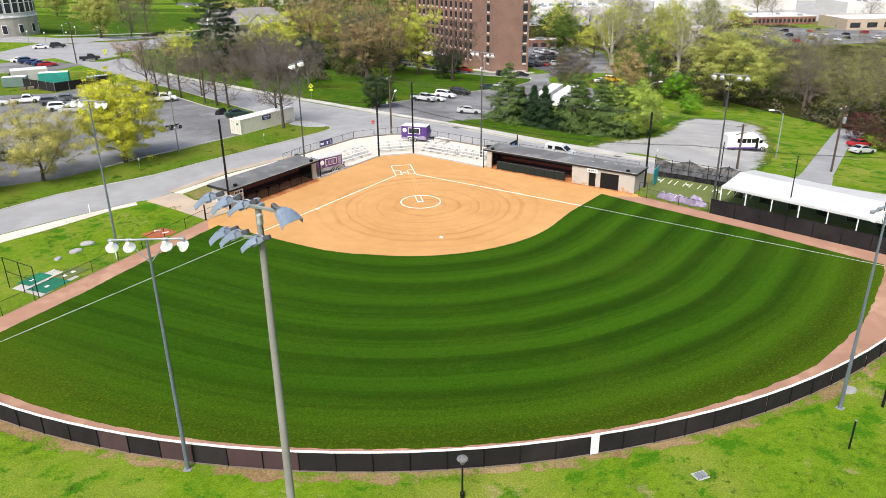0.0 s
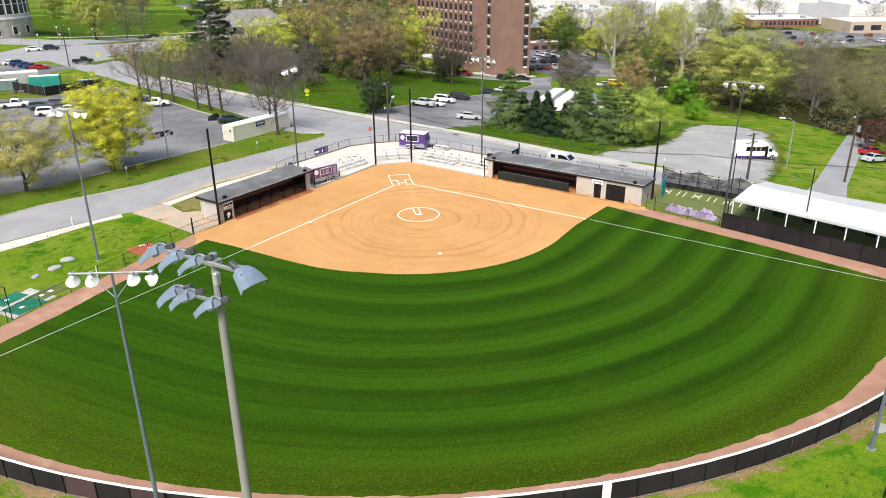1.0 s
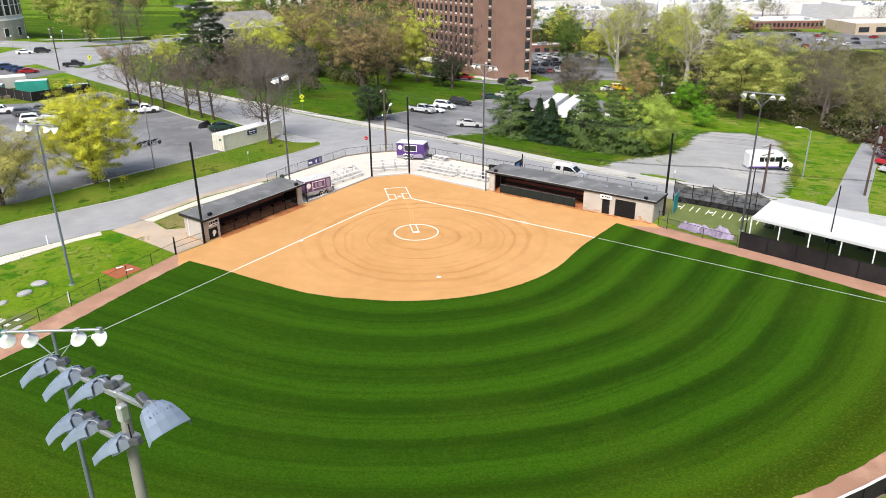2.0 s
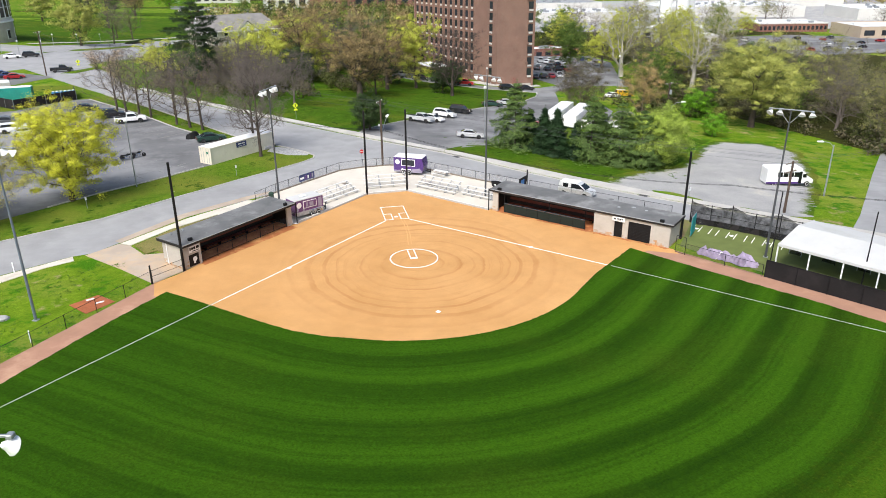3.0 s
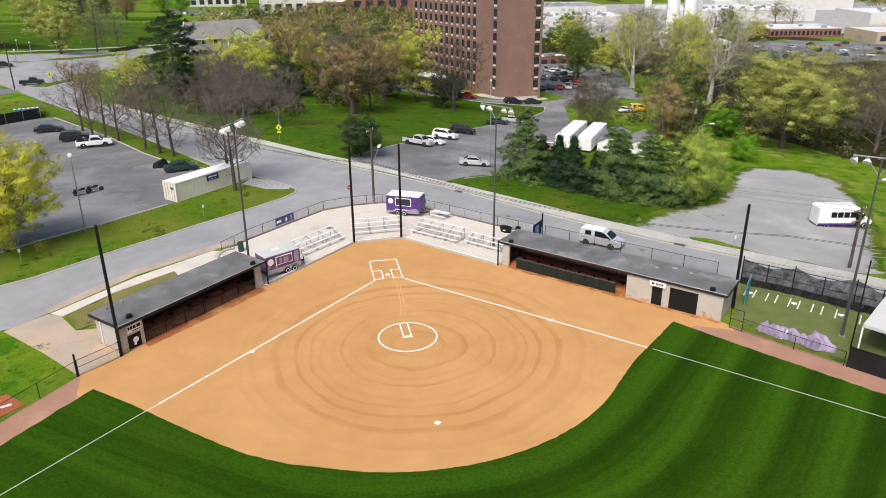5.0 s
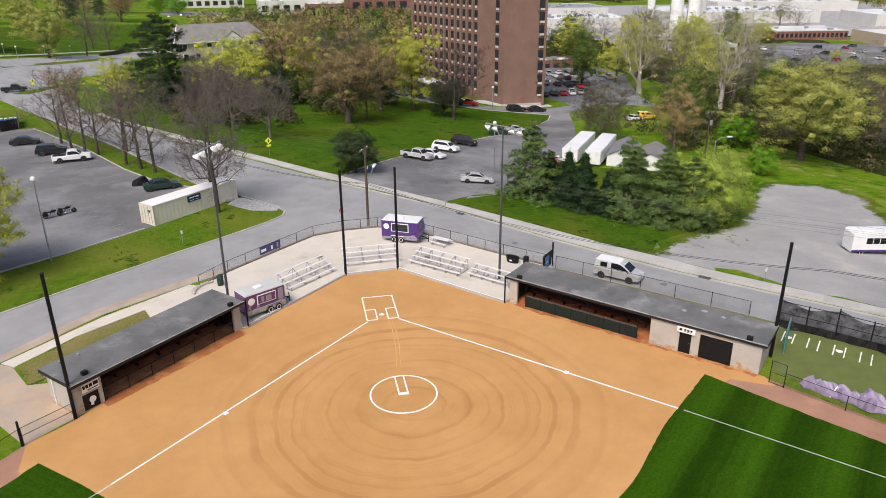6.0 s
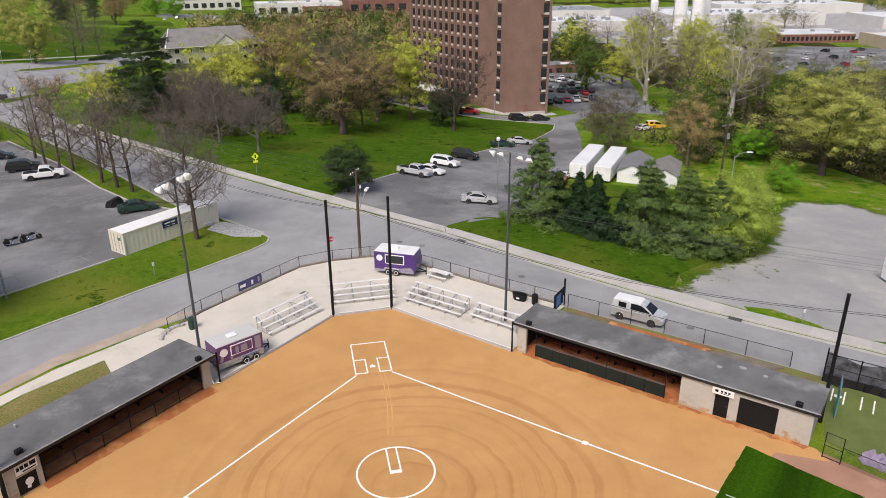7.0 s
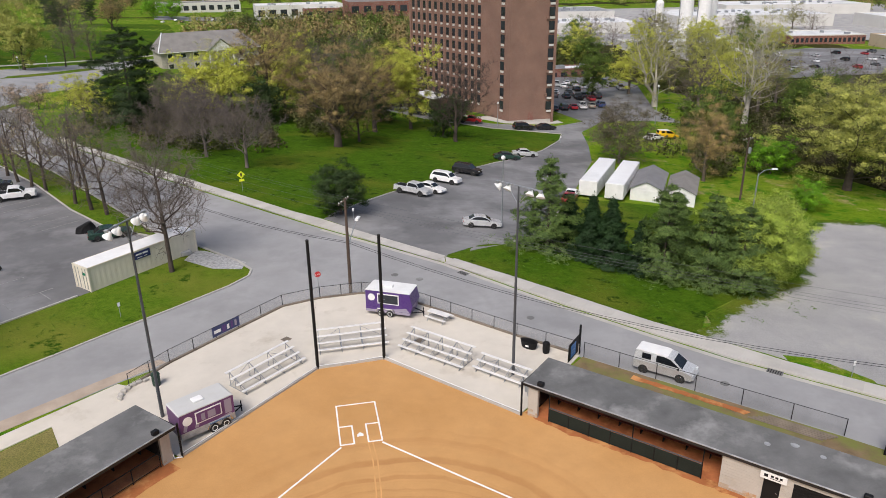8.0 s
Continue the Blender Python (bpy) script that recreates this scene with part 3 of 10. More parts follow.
sheet("warning_track", [(-24.0, -12.6), (-22.6, -11.0), (27.2, -17.2)] + [FENCE_RT] + OUT_ARC[1:-1] + [FENCE_L, (-25.6, -13.9)],
      TRACK, 0.012, label="pinkish crushed brick warning track round the field", category="track")
INFIELD = [(-2.5, 8.95), (2.85, 9.3), on(D3O, D3A, D3B, -0.4, 0.2), on(D3O, D3A, D3B, 0, 2.6), on(D3O, D3A, D3B, 13.2, 2.6), on(D3O, D3A, D3B, 13.2, 0.2),
           on(D3O, D3A, D3B, 22.3, 0.1), (27.2, -18.0), (24.4, -16.4), (21.6, -18.0)] + arc(0, -11.9, 19.8, -28, -138, 30) + [(-17.8, -22.4)] + \
          [(-22.5, -19.4), (-25.0, -16.6), (-25.4, -13.7), (-22.9, -11.6), on(D1O, D1A, D1B, 13.4, 0.2), on(D1O, D1A, D1B, 13.4, 2.4), on(D1O, D1A, D1B, 0.5, 2.4),
           on(D1O, D1A, D1B, 0.0, 0.2)]
sheet("infield", INFIELD, CLAY, 0.03, label="raked orange clay infield of a softball field", category="infield")
SKIN = [(22.9, -15.4), (16.8, -20.7)] + arc(0, -11.9, 18.3, -40, -110, 18) + [(-10.0, -27.65), (-12.6, -26.1), (-15.1, -24.0), (-17.4, -21.9), (-20.7, -18.8), (-24.0, -16.0)]


def ragged(pts, amp, f=2.1):
    """Grass creeps a little over the clay edge."""
    out = []
    for a, b in zip(pts, pts[1:]):
        n = max(1, int(math.dist(a, b) / 0.35))
        for i in range(n):
            t = i / n
            x, y = a[0] + (b[0] - a[0]) * t, a[1] + (b[1] - a[1]) * t
            out.append((x + amp * noise.noise((x * f, y * f, 3)), y + amp * noise.noise((x * f, y * f, 9))))
    return out + [pts[-1]]


GRASS_L = [(-24.0, -16.0), (-27.4, -20.4), (-34.9, -31.4), (-40.2, -38.4), (-41.4, -40.6), (-41.2, -43.0)]
GRASS_R = [(25.3, -55.2), (30.0, -52.4), (33.8, -49.2), (37.0, -46.3), (39.8, -43.6), (40.9, -42.3), (33.4, -30.3), (26.9, -21.3), (22.9, -15.4)]
GRASS_OUT = arc(FENCE_X, FENCE_Y, 59.8, -133.5, -69.0, 62)
sheet("outfield", ragged(SKIN[:-1], 0.07, 2.6)[:-1] + [SKIN[-2]] + ragged(GRASS_L, 0.12, 1.3) + ragged(GRASS_OUT, 0.14, 1.1) + ragged(GRASS_R, 0.12, 1.3)[:-1],
      TURF, 0.05, label="dark green mown outfield grass with ring stripes", category="grass")

# roads, walks and lots
ROADB_FAR = [(38.0, -4.1), (30.3, 3.2), (27.3, 6.7), (20.4, 15.2), (16.6, 20.5), (11.6, 27.5), (4.8, 35.0), (-0.5, 40.7), (-6.7, 48.0), (-12.7, 55.3), (-23.3, 68.1), (-29.8, 76.7), (-37.8, 86.9), (-46.0, 98.5), (-51.5, 109), (-57, 124.5)]
sheet("road", [(60.6, -25.4)] + ROADB_FAR + [(-70, 150), (-82, 139), (-62, 108), (-38.5, 73.6), (-27.0, 55.2), (-19.8, 43.6), (-14.6, 38.4), (-10.0, 33.0),
                                    (-8.4, 30.2), (-8.6, 28.6), (-10.4, 26.5), (-15.3, 22.4), (-19.8, 18.9), (-23.6, 15.7), (-27.0, 13.0), (-34.4, 6.6), (-45.5, 0.2),
                                    (-50.6, -4.5), (-75, -26), (-71, -33), (-47.9, -13.4), (-42.9, -9.9), (-35.0, -4.9), (-33.0, -4.4), (-30.9, -2.0), (-24.5, 5.2), (-17.3, 10.4), (-14.3, 12.2),
                                    (-9.0, 17.2), (-5.0, 20.6), (-1.6, 21.4), (2.2, 21.5), (5.0, 20.3), (8.0, 17.2), (14.1, 10.6), (18.6, 6.0), (31.6, -7.5), (49.6, -26)],
      ASPHALT, 0.02, label="worn grey asphalt street meeting a side road", category="road")
sheet("sidewalk", [(60.3, -24.6), (38.2, -4.0), (30.5, 3.3), (27.5, 6.8), (20.6, 15.3), (16.8, 20.6), (11.8, 27.6), (12.0, 29.1), (17.4, 23.0), (22.2, 16.9), (26.8, 10.9), (29.9, 7.6), (34.6, 2.1), (39.4, -2.4), (61.8, -23.6)], WALK, 0.14, skirt=0.2,
      label="pale concrete sidewalk with expansion joints", category="sidewalk")
sheet("pavement", [(11.7, 27.7), (5.0, 35.2), (-0.3, 40.9), (-6.4, 48.2), (-12.4, 55.5), (-23.0, 68.3), (-29.5, 76.9), (-37.5, 87.1), (-45.7, 98.7), (-44.4, 99.6), (-40.0, 92.6), (-29.0, 78.9), (-15.5, 62.0), (-9.8, 55.1), (-3.9, 47.8), (-0.5, 44.2), (4.5, 37.7), (8.4, 33.0), (11.9, 29.0)], WALK, 0.14, skirt=0.2,
      label="pale concrete sidewalk along the street", category="sidewalk")
sheet("gutter", ribbon([(x + 0.0 - 0.28 * 0.73, y - 0.28 * 0.68) for x, y in [(60.4, -24.9)] + ROADB_FAR[:8]], 0.5), KERB, 0.028, label="pale concrete gutter along the kerb", category="gutter")
sheet("parking_lot", [(12.2, 29.4), (8.5, 33.2), (4.6, 37.9), (-0.2, 44.5), (0.3, 45.1), (9.2, 56.0), (17, 64.6), (24, 72), (31, 78.4), (37.3, 82.6), (44, 90), (51, 100), (54.5, 107.5), (40, 114.5), (27, 127), (13, 150), (18, 153), (30, 133), (42, 120.5),
                      (56, 117), (66, 124), (63, 150), (74, 212), (112, 214), (112, 190), (94, 142), (91, 121), (84, 125), (71, 124), (60, 110), (55.5, 95), (50, 80), (38.5, 59), (33, 50), (28, 40.5), (23.4, 35.4), (20.5, 33.4)],
      LOT, 0.02, label="dark asphalt parking lot and drive", category="parking lot")
sheet("car_park", [(-42.0, 12.6), (-36.6, 17.6), (-31.6, 21.3), (-23.8, 28.0), (-14.6, 37.2), (-20.4, 42.9), (-25.6, 46.4), (-32.1, 55.2), (-40.1, 68.5), (-54.0, 88.0), (-58, 88), (-66, 78), (-84, 78), (-100, 70), (-100, 40), (-62.0, 8.0), (-53.9, 6.0), (-47.4, 8.0)],
      LOT, 0.02, label="dark asphalt car park behind a grass verge", category="parking lot")
GRASSY = [(30.3, 8.4), (33.2, 11.9), (38.2, 15.2), (46.8, 19.3), (52.2, 24.8), (60.6, 35.8), (67.2, 42.0), (77.0, 40.2), (78.8, 31.2), (75.0, 26.0), (71.4, 18.3), (62, 5.0), (54.0, -4.4), (50.3, -8.6)]
lot = sheet("gravel_lot", ragged([(30.1, 7.7)] + GRASSY + [(46.4, -8.4), (39.8, -2.0), (30.1, 7.7)], 0.8, 0.3)[:-1], GRAVELEDGE, 0.024, cell=1.0, label="pale grey gravel lot with worn grassy edges", category="gravel")
worn = lot.data.attributes.new("worn", "FLOAT", "POINT")
for i, v in enumerate(lot.data.vertices):
    near = min((v.co.xy - geometry.intersect_point_line(v.co.xy, Vector(p), Vector(q))[0].xy).length if 0 < geometry.intersect_point_line(v.co.xy, Vector(p), Vector(q))[1] < 1 else (v.co.xy - Vector(p)).length for p, q in zip(GRASSY, GRASSY[1:]))
    worn.data[i].value = min(1.6, near / 3.2)
sheet("lane", [(51.6, -13.6), (57.3, -8.1), (79.5, 15.1), (100, 36), (104, 32), (80.0, 10.1), (61.2, -9.7), (55, -17.0)], ASPHALT, 0.02, label="narrow asphalt lane", category="road")
sheet("far_road", [(-130, 214), (-95.1, 196.3), (-80, 222), (-60, 254), (-30, 300), (-26, 297), (-55, 250), (-60, 205), (-57, 170), (-68, 140), (-58, 124), (-70, 150), (-82, 139), (-90, 132), (-105, 150), (-97, 180), (-130, 196)], ASPHALT, 0.03,
      label="wide pale asphalt crossing beyond the car park", category="road")
sheet("upper_car_park", [(-76, 112), (-70, 122), (-86, 136), (-100, 128), (-92, 112)], LOT, 0.035, label="asphalt parking bay", category="parking lot")
sheet("plaza", [(-2.5, 9.02), (2.9, 9.4), on(D3O, D3A, D3B, -0.45, 0.1), on(D3O, D3A, D3B, -0.3, 3.7), (16.2, 4.3), (18.4, 6.4), (14.4, 10.8), (8.3, 17.6), (5.3, 20.6), (2.3, 21.9), (-1.6, 21.8), (-5.0, 21.0), (-9.0, 17.4), (-14.0, 12.7), (-16.9, 9.6), (-17.6, 10.0),
                (-24.4, 4.6), (-30.6, -2.2), (-29.4, -3.0), (-25.9, 1.2), (-21.0, 5.2), (-19.9, 2.8), on(D1O, D1A, D1B, 6.0, 3.7), on(D1O, D1A, D1B, -0.4, 3.7), on(D1O, D1A, D1B, -0.4, 0.1)],
      CONCRETE, 0.06, skirt=0.2, label="pale concrete spectator plaza behind home plate", category="plaza")
sheet("apron", [(-33.6, -4.9), (-30.8, -2.2), (-29.5, -3.0), (-27.6, -6.0), (-25.0, -6.0), (-24.2, -9.4), (-22.9, -11.2), (-25.5, -13.8), (-29.3, -9.4)], APRON, 0.028, label="dusty tan concrete apron to the field gate", category="apron")
sheet("lawn_walk", [(-47.6, -13.6), (-42.6, -10.1), (-34.8, -5.0), (-34.4, -6.2), (-36.9, -7.6), (-42.0, -12.3), (-46.9, -16.2), (-70, -35.5), (-71, -33.4)], CONCRETE, 0.05, label="pale concrete walk edging the lawn", category="sidewalk")
sheet("verge", [(-75, -26), (-50.6, -4.5), (-45.5, 0.2), (-34.4, 6.6), (-27.0, 13.0), (-23.6, 15.7), (-19.8, 18.9), (-15.3, 22.4), (-10.4, 26.5), (-8.6, 28.6), (-8.4, 30.2), (-10.0, 33.0), (-14.6, 38.4), (-19.8, 43.6), (-27.0, 55.2), (-38.5, 73.6), (-62, 108), (-90, 110), (-120, 60), (-120, -40)],
      VERGE, 0.01, label="green grass verge between street and car park", category="verge")
sheet("fence_dirt", ragged(arc(FENCE_X, FENCE_Y, FENCE_R + 0.12, -44.5, -137, 60), 0.03) + ragged(ragged(arc(FENCE_X, FENCE_Y, FENCE_R + 0.85, -137, -44.5, 60), 0.7, 0.5), 0.35, 2.3), FENCEDIRT, 0.034, label="bare trodden earth along the outfield fence", category="soil")
sheet("stone_bed", [(-14.7, 37.0), (-13.6, 36.6), (-9.0, 32.3), (-9.4, 30.6), (-12.4, 31.4), (-15.6, 34.4)], STONES, 0.06, label="bed of grey crushed stone", category="gravel")
sheet("park_lawn", [(-39.8, 92.9), (-28.9, 79.2), (-15.3, 62.3), (-9.6, 55.4), (-3.7, 48.1), (-0.3, 44.7), (0.1, 45.3), (9.0, 56.2), (16.8, 64.8), (23.8, 72.2), (30.8, 78.6), (37.1, 82.8), (43.8, 90.2), (50.8, 100.2), (54.2, 107.3), (39.8, 114.2), (26.8, 126.8), (12.8, 150), (-40, 200), (-55, 168), (-47.5, 110), (-44.2, 99.9)], PARK, 0.02,
      label="green park lawn under the trees", category="lawn")
sheet("verge_lawn", [(12.1, 29.3), (12.5, 30.0), (16.8, 32.8), (23.0, 34.4), (28.2, 40.4), (33.2, 49.9), (37.4, 54), (60, 45), (66.8, 42.2), (60.4, 36.0), (55.4, 30.4), (51.9, 24.6), (46.8, 19.6), (38.1, 15.4), (33.1, 12.2), (30.1, 8.0), (27.0, 11.1), (22.4, 17.1), (17.6, 23.2)], PARK, 0.018,
      label="green lawn between the street and the conifers", category="lawn")
sheet("far_lawn", [(-60.5, 257), (-81, 225), (-97, 201), (-131, 217), (-230, 420), (-190, 560), (-95, 560), (-68, 420), (-45, 300)], PARK, 0.05, cell=16, label="broad green lawn", category="lawn")
sheet("campus_path", ribbon([(-108, 193), (-98, 209), (-84.2, 232), (-70.4, 254.4), (-56, 279)], 2.6), WALK, 0.09, cell=16, label="pale concrete path along the broad lawn", category="path")
sheet("crossing_island", ribbon([(-88, 176), (-79, 189), (-73.5, 201), (-66.8, 219)], 4.2), VERGE, 0.10, cell=16, label="long grass island in the crossing", category="lawn")
sheet("crossing_island", [(-70, 128), (-62, 140), (-58, 150), (-60, 139), (-66, 127)], VERGE, 0.09, cell=16, label="narrow grass island in the crossing", category="lawn")
sheet("grass_island", [(34.6, 2.0), (34.9, 3.5), (37.3, 2.6), (39.4, -1.2), (39.2, -2.2), (36.3, 0.6)], LAWN, 0.05, label="small grass island by the sidewalk", category="lawn")
sheet("dugout_lawn", [(-20.9, 5.0), (-25.7, 1.0), (-29.0, -3.2), (-27.4, -6.0), (-26.4, -5.2), (-25.6, -6.0), (-24.6, -6.6), (-21.0, -0.4), (-19.8, 2.4)], WORNLAWN, 0.09, label="patch of thin worn lawn beside the dugout", category="lawn")
sheet("bank", [on(D3O, D3A, D3B, 0.6, 3.6), (17.4, 5.2), (18.6, 6.2), (31.8, -7.4), (36, -12), (34.2, -12.6), on(D3O, D3A, D3B, 21.8, 3.6)], SOIL, 0.03, label="strip of bare soil behind the dugout", category="soil")
sheet("roadside_silt", [(-30.7, -2.0), (-24.6, 5.1), (-17.4, 10.5), (-14.4, 12.6), (-15.0, 13.2), (-18.0, 11.6), (-25.2, 6.4), (-31.4, -1.2)], SILT, 0.028, label="band of brown silt along the gutter", category="silt")
sheet("track_corner", [(21.0, -14.0), (26.6, -16.0), (29.6, -20.6), (33.0, -25.4), (28.0, -23.2), (22.0, -16.5)], TRACK, 0.011, label="crushed brick track at the end of the dugout", category="track")
sheet("dugout_floor", [on(D3O, D3A, D3B, 0.3, 0.4), on(D3O, D3A, D3B, 13.1, 0.4), on(D3O, D3A, D3B, 13.1, 3.05), on(D3O, D3A, D3B, 0.3, 3.05)], DUGFLOOR, 0.052, label="damp dark red clay floor of a dugout", category="floor")
sheet("dugout_floor", [on(D1O, D1A, D1B, 0.3, 0.4), on(D1O, D1A, D1B, 13.0, 0.4), on(D1O, D1A, D1B, 13.0, 3.0), on(D1O, D1A, D1B, 0.3, 3.0)], DUGFLOOR, 0.052, label="damp dark red clay floor of a dugout", category="floor")
sheet("dugout_clay", ragged([on(D3O, D3A, D3B, -0.3, 0.2), on(D3O, D3A, D3B, 2.0, -0.25), on(D3O, D3A, D3B, 8.0, -0.15), on(D3O, D3A, D3B, 14.5, -0.35), on(D3O, D3A, D3B, 21.6, -0.3), on(D3O, D3A, D3B, 22.0, 0.1), on(D3O, D3A, D3B, 13.3, 0.15), on(D3O, D3A, D3B, 13.1, 3.1), on(D3O, D3A, D3B, 0.3, 3.1)], 0.25), REDDIRT, 0.042, label="damp reddish clay along the dugout", category="clay")
sheet("dugout_clay", ragged([on(D1O, D1A, -D1B, 0.3, 0.9), on(D1O, D1A, -D1B, 6, 0.8), on(D1O, D1A, -D1B, 13.2, 0.6), on(D1O, D1A, D1B, 13.2, 2.9), on(D1O, D1A, D1B, 0.3, 2.9)], 0.16, 1.2), REDDIRT, 0.042, label="damp reddish clay along the dugout", category="clay")


# ---- field markings and bases ----
def line_on(name, pts, w, z=0.062, label="white chalk line"):
    m = M().prism(ribbon(pts, w), z - 0.03, z)
    return solid(name, m, CHALK, label, "chalk line", kind="structure")


Z_CLAY, Z_GRASS = 0.045, 0.066
S2 = math.sqrt(0.5)


def diamond(s, side):
    """A point s metres down a foul line."""
    return (side * s * S2, -s * S2)


for side, end in ((-1, (-42.0, -42.5)), (1, (40.8, -42.6))):
    skin = (side * 19.4, -19.45 if side < 0 else -19.75)
    line_on("foul_line", [diamond(1.95, side), (skin[0] + side * 0.6, skin[1] - 0.6)], 0.13, Z_CLAY, "white chalk foul line on clay")
    line_on("foul_line", [(skin[0] - side * 0.4, skin[1] + 0.4), end], 0.07, Z_GRASS, "white painted foul line on grass").data.materials[0] = GRASSLINE
# batter's boxes and catcher's box, pitcher's circle and lane
bx, front, back, rear = 1.40, -1.16, 0.86, 3.45
line_on("catcher_box_line", [(-bx, front), (-bx, rear)], 0.11, Z_CLAY)
line_on("catcher_box_line", [(bx, front), (bx, rear)], 0.11, Z_CLAY)
line_on("catcher_box_line", [(-bx - 0.045, rear), (bx + 0.045, rear)], 0.11, Z_CLAY + 0.004)
for s in (-1, 1):
    line_on("batter_box_line", [(s * 0.48, front), (s * 0.48, back)], 0.11, Z_CLAY)
    line_on("batter_box_line", [(s * 0.435, front), (s * (bx + 0.045), front)], 0.11, Z_CLAY + 0.004)
    line_on("batter_box_line", [(s * 0.435, back), (s * (bx + 0.045), back)], 0.11, Z_CLAY + 0.004)
circle = arc(0, -13.11, 2.44, 0, 360, 64)
line_on("pitcher_circle", circle, 0.125, Z_CLAY, "white chalk pitcher's circle")
for s in (-1, 1):
    line_on("pitcher_lane_line", [(s * 0.33, -10.75), (s * 0.33, -13.2)], 0.11, Z_CLAY)
line_on("pitcher_lane_line", [(-0.375, -13.2), (0.375, -13.2)], 0.11, Z_CLAY + 0.004)
CLAYMARK = surf("raked_clay_mark", (0.60, 0.33, 0.125), 0.12, 0.6, 12, 0.95, bump=0.2)
for x0, x1 in ((0.42, 0.02), (0.72, 0.36)):
    line_on("drag_mark", [(x0, -0.9), (x0 + 0.12, -3.2), (x0 - 0.02, -6.2), (x1, -9.3)], 0.09, 0.037, "pale raked drag mark in the clay").data.materials[0] = CLAYMARK


def home_plate():
    m = M()
    a = 0.216
    lo = [(-a, -0.432), (a, -0.432), (a, -0.216), (0, 0), (-a, -0.216)]
    up = [(x * 0.94, -0.22 + (y + 0.22) * 0.94) for x, y in lo]
    m.rings([[(x, y, 0.03) for x, y in lo], [(x, y, 0.055) for x, y in lo], [(x, y, 0.062) for x, y in up]])
    solid("home_plate", m, WHITE, "white rubber home plate sunk in the clay", "home plate")


home_plate()


def base_bag(x, y, rz):
    b = thing("base", x, y, rz, "white square canvas base on the clay", "base", "bases", z=0.03)
    part("bag", M().box(-0.19, 0.19, -0.19, 0.19, 0, 0.08, 0.03), WHITE, b)
    part("strap", M().box(-0.02, 0.02, -0.196, 0.196, 0.02, 0.083, 0.005), CAP, b)


base_bag(-12.66, -12.93, 45)
base_bag(12.66, -12.93, 45)
base_bag(0.1, -25.45, 45)
pl = thing("pitching_rubber", 0, -13.05, 0, "white pitching rubber set in the clay circle", "pitching rubber", z=0.03)
part("slab", M().box(-0.305, 0.305, -0.08, 0.08, 0, 0.04, 0.01), WHITE, pl)


# ---- fences ----
def mesh_fence(name, pts, h, label, post=0.03, mesh=None, frame_mat=None, rails=(1.0,), gap=2.6, ends=True, cat="fence", net_top=1.0, group="", z=None):
    """A wire fence along a line: a post at each step, rails and one mesh panel to each bay."""
    frame_mat = frame_mat or BLACK
    mesh = mesh or CHAINLINK
    o = Vector((pts[0][0], pts[0][1], 0))
    base = thing(name, o.x, o.y, 0, label, cat, group, z=0.0)
    stops = []
    for a, b in zip(pts, pts[1:]):
        n = max(1, round(math.dist(a, b) / gap))
        stops += [(a[0] + (b[0] - a[0]) * i / n, a[1] + (b[1] - a[1]) * i / n) for i in range(n)]
    stops.append(pts[-1])
    L = [(x - o.x, y - o.y, gz(x, y) if z is None else z) for x, y in stops]
    for x, y, g in L:
        part("post", M().tube([(x, y, g - 0.05), (x, y, g + h), (x, y, g + h + 0.04)], [post, post, post * 0.5], 8), frame_mat, base)
    for a, b in zip(L, L[1:]):
        for r in rails:
            part("rail", M().tube([(a[0], a[1], a[2] + h * r), (b[0], b[1], b[2] + h * r)], post * 0.7, 6), frame_mat, base)
        k = net_top
        part("mesh_panel", M().add([(a[0], a[1], a[2] + 0.04), (b[0], b[1], b[2] + 0.04), (b[0], b[1], b[2] + h * k), (a[0], a[1], a[2] + h * k)], [(0, 1, 2, 3)]), mesh, base)
    return base


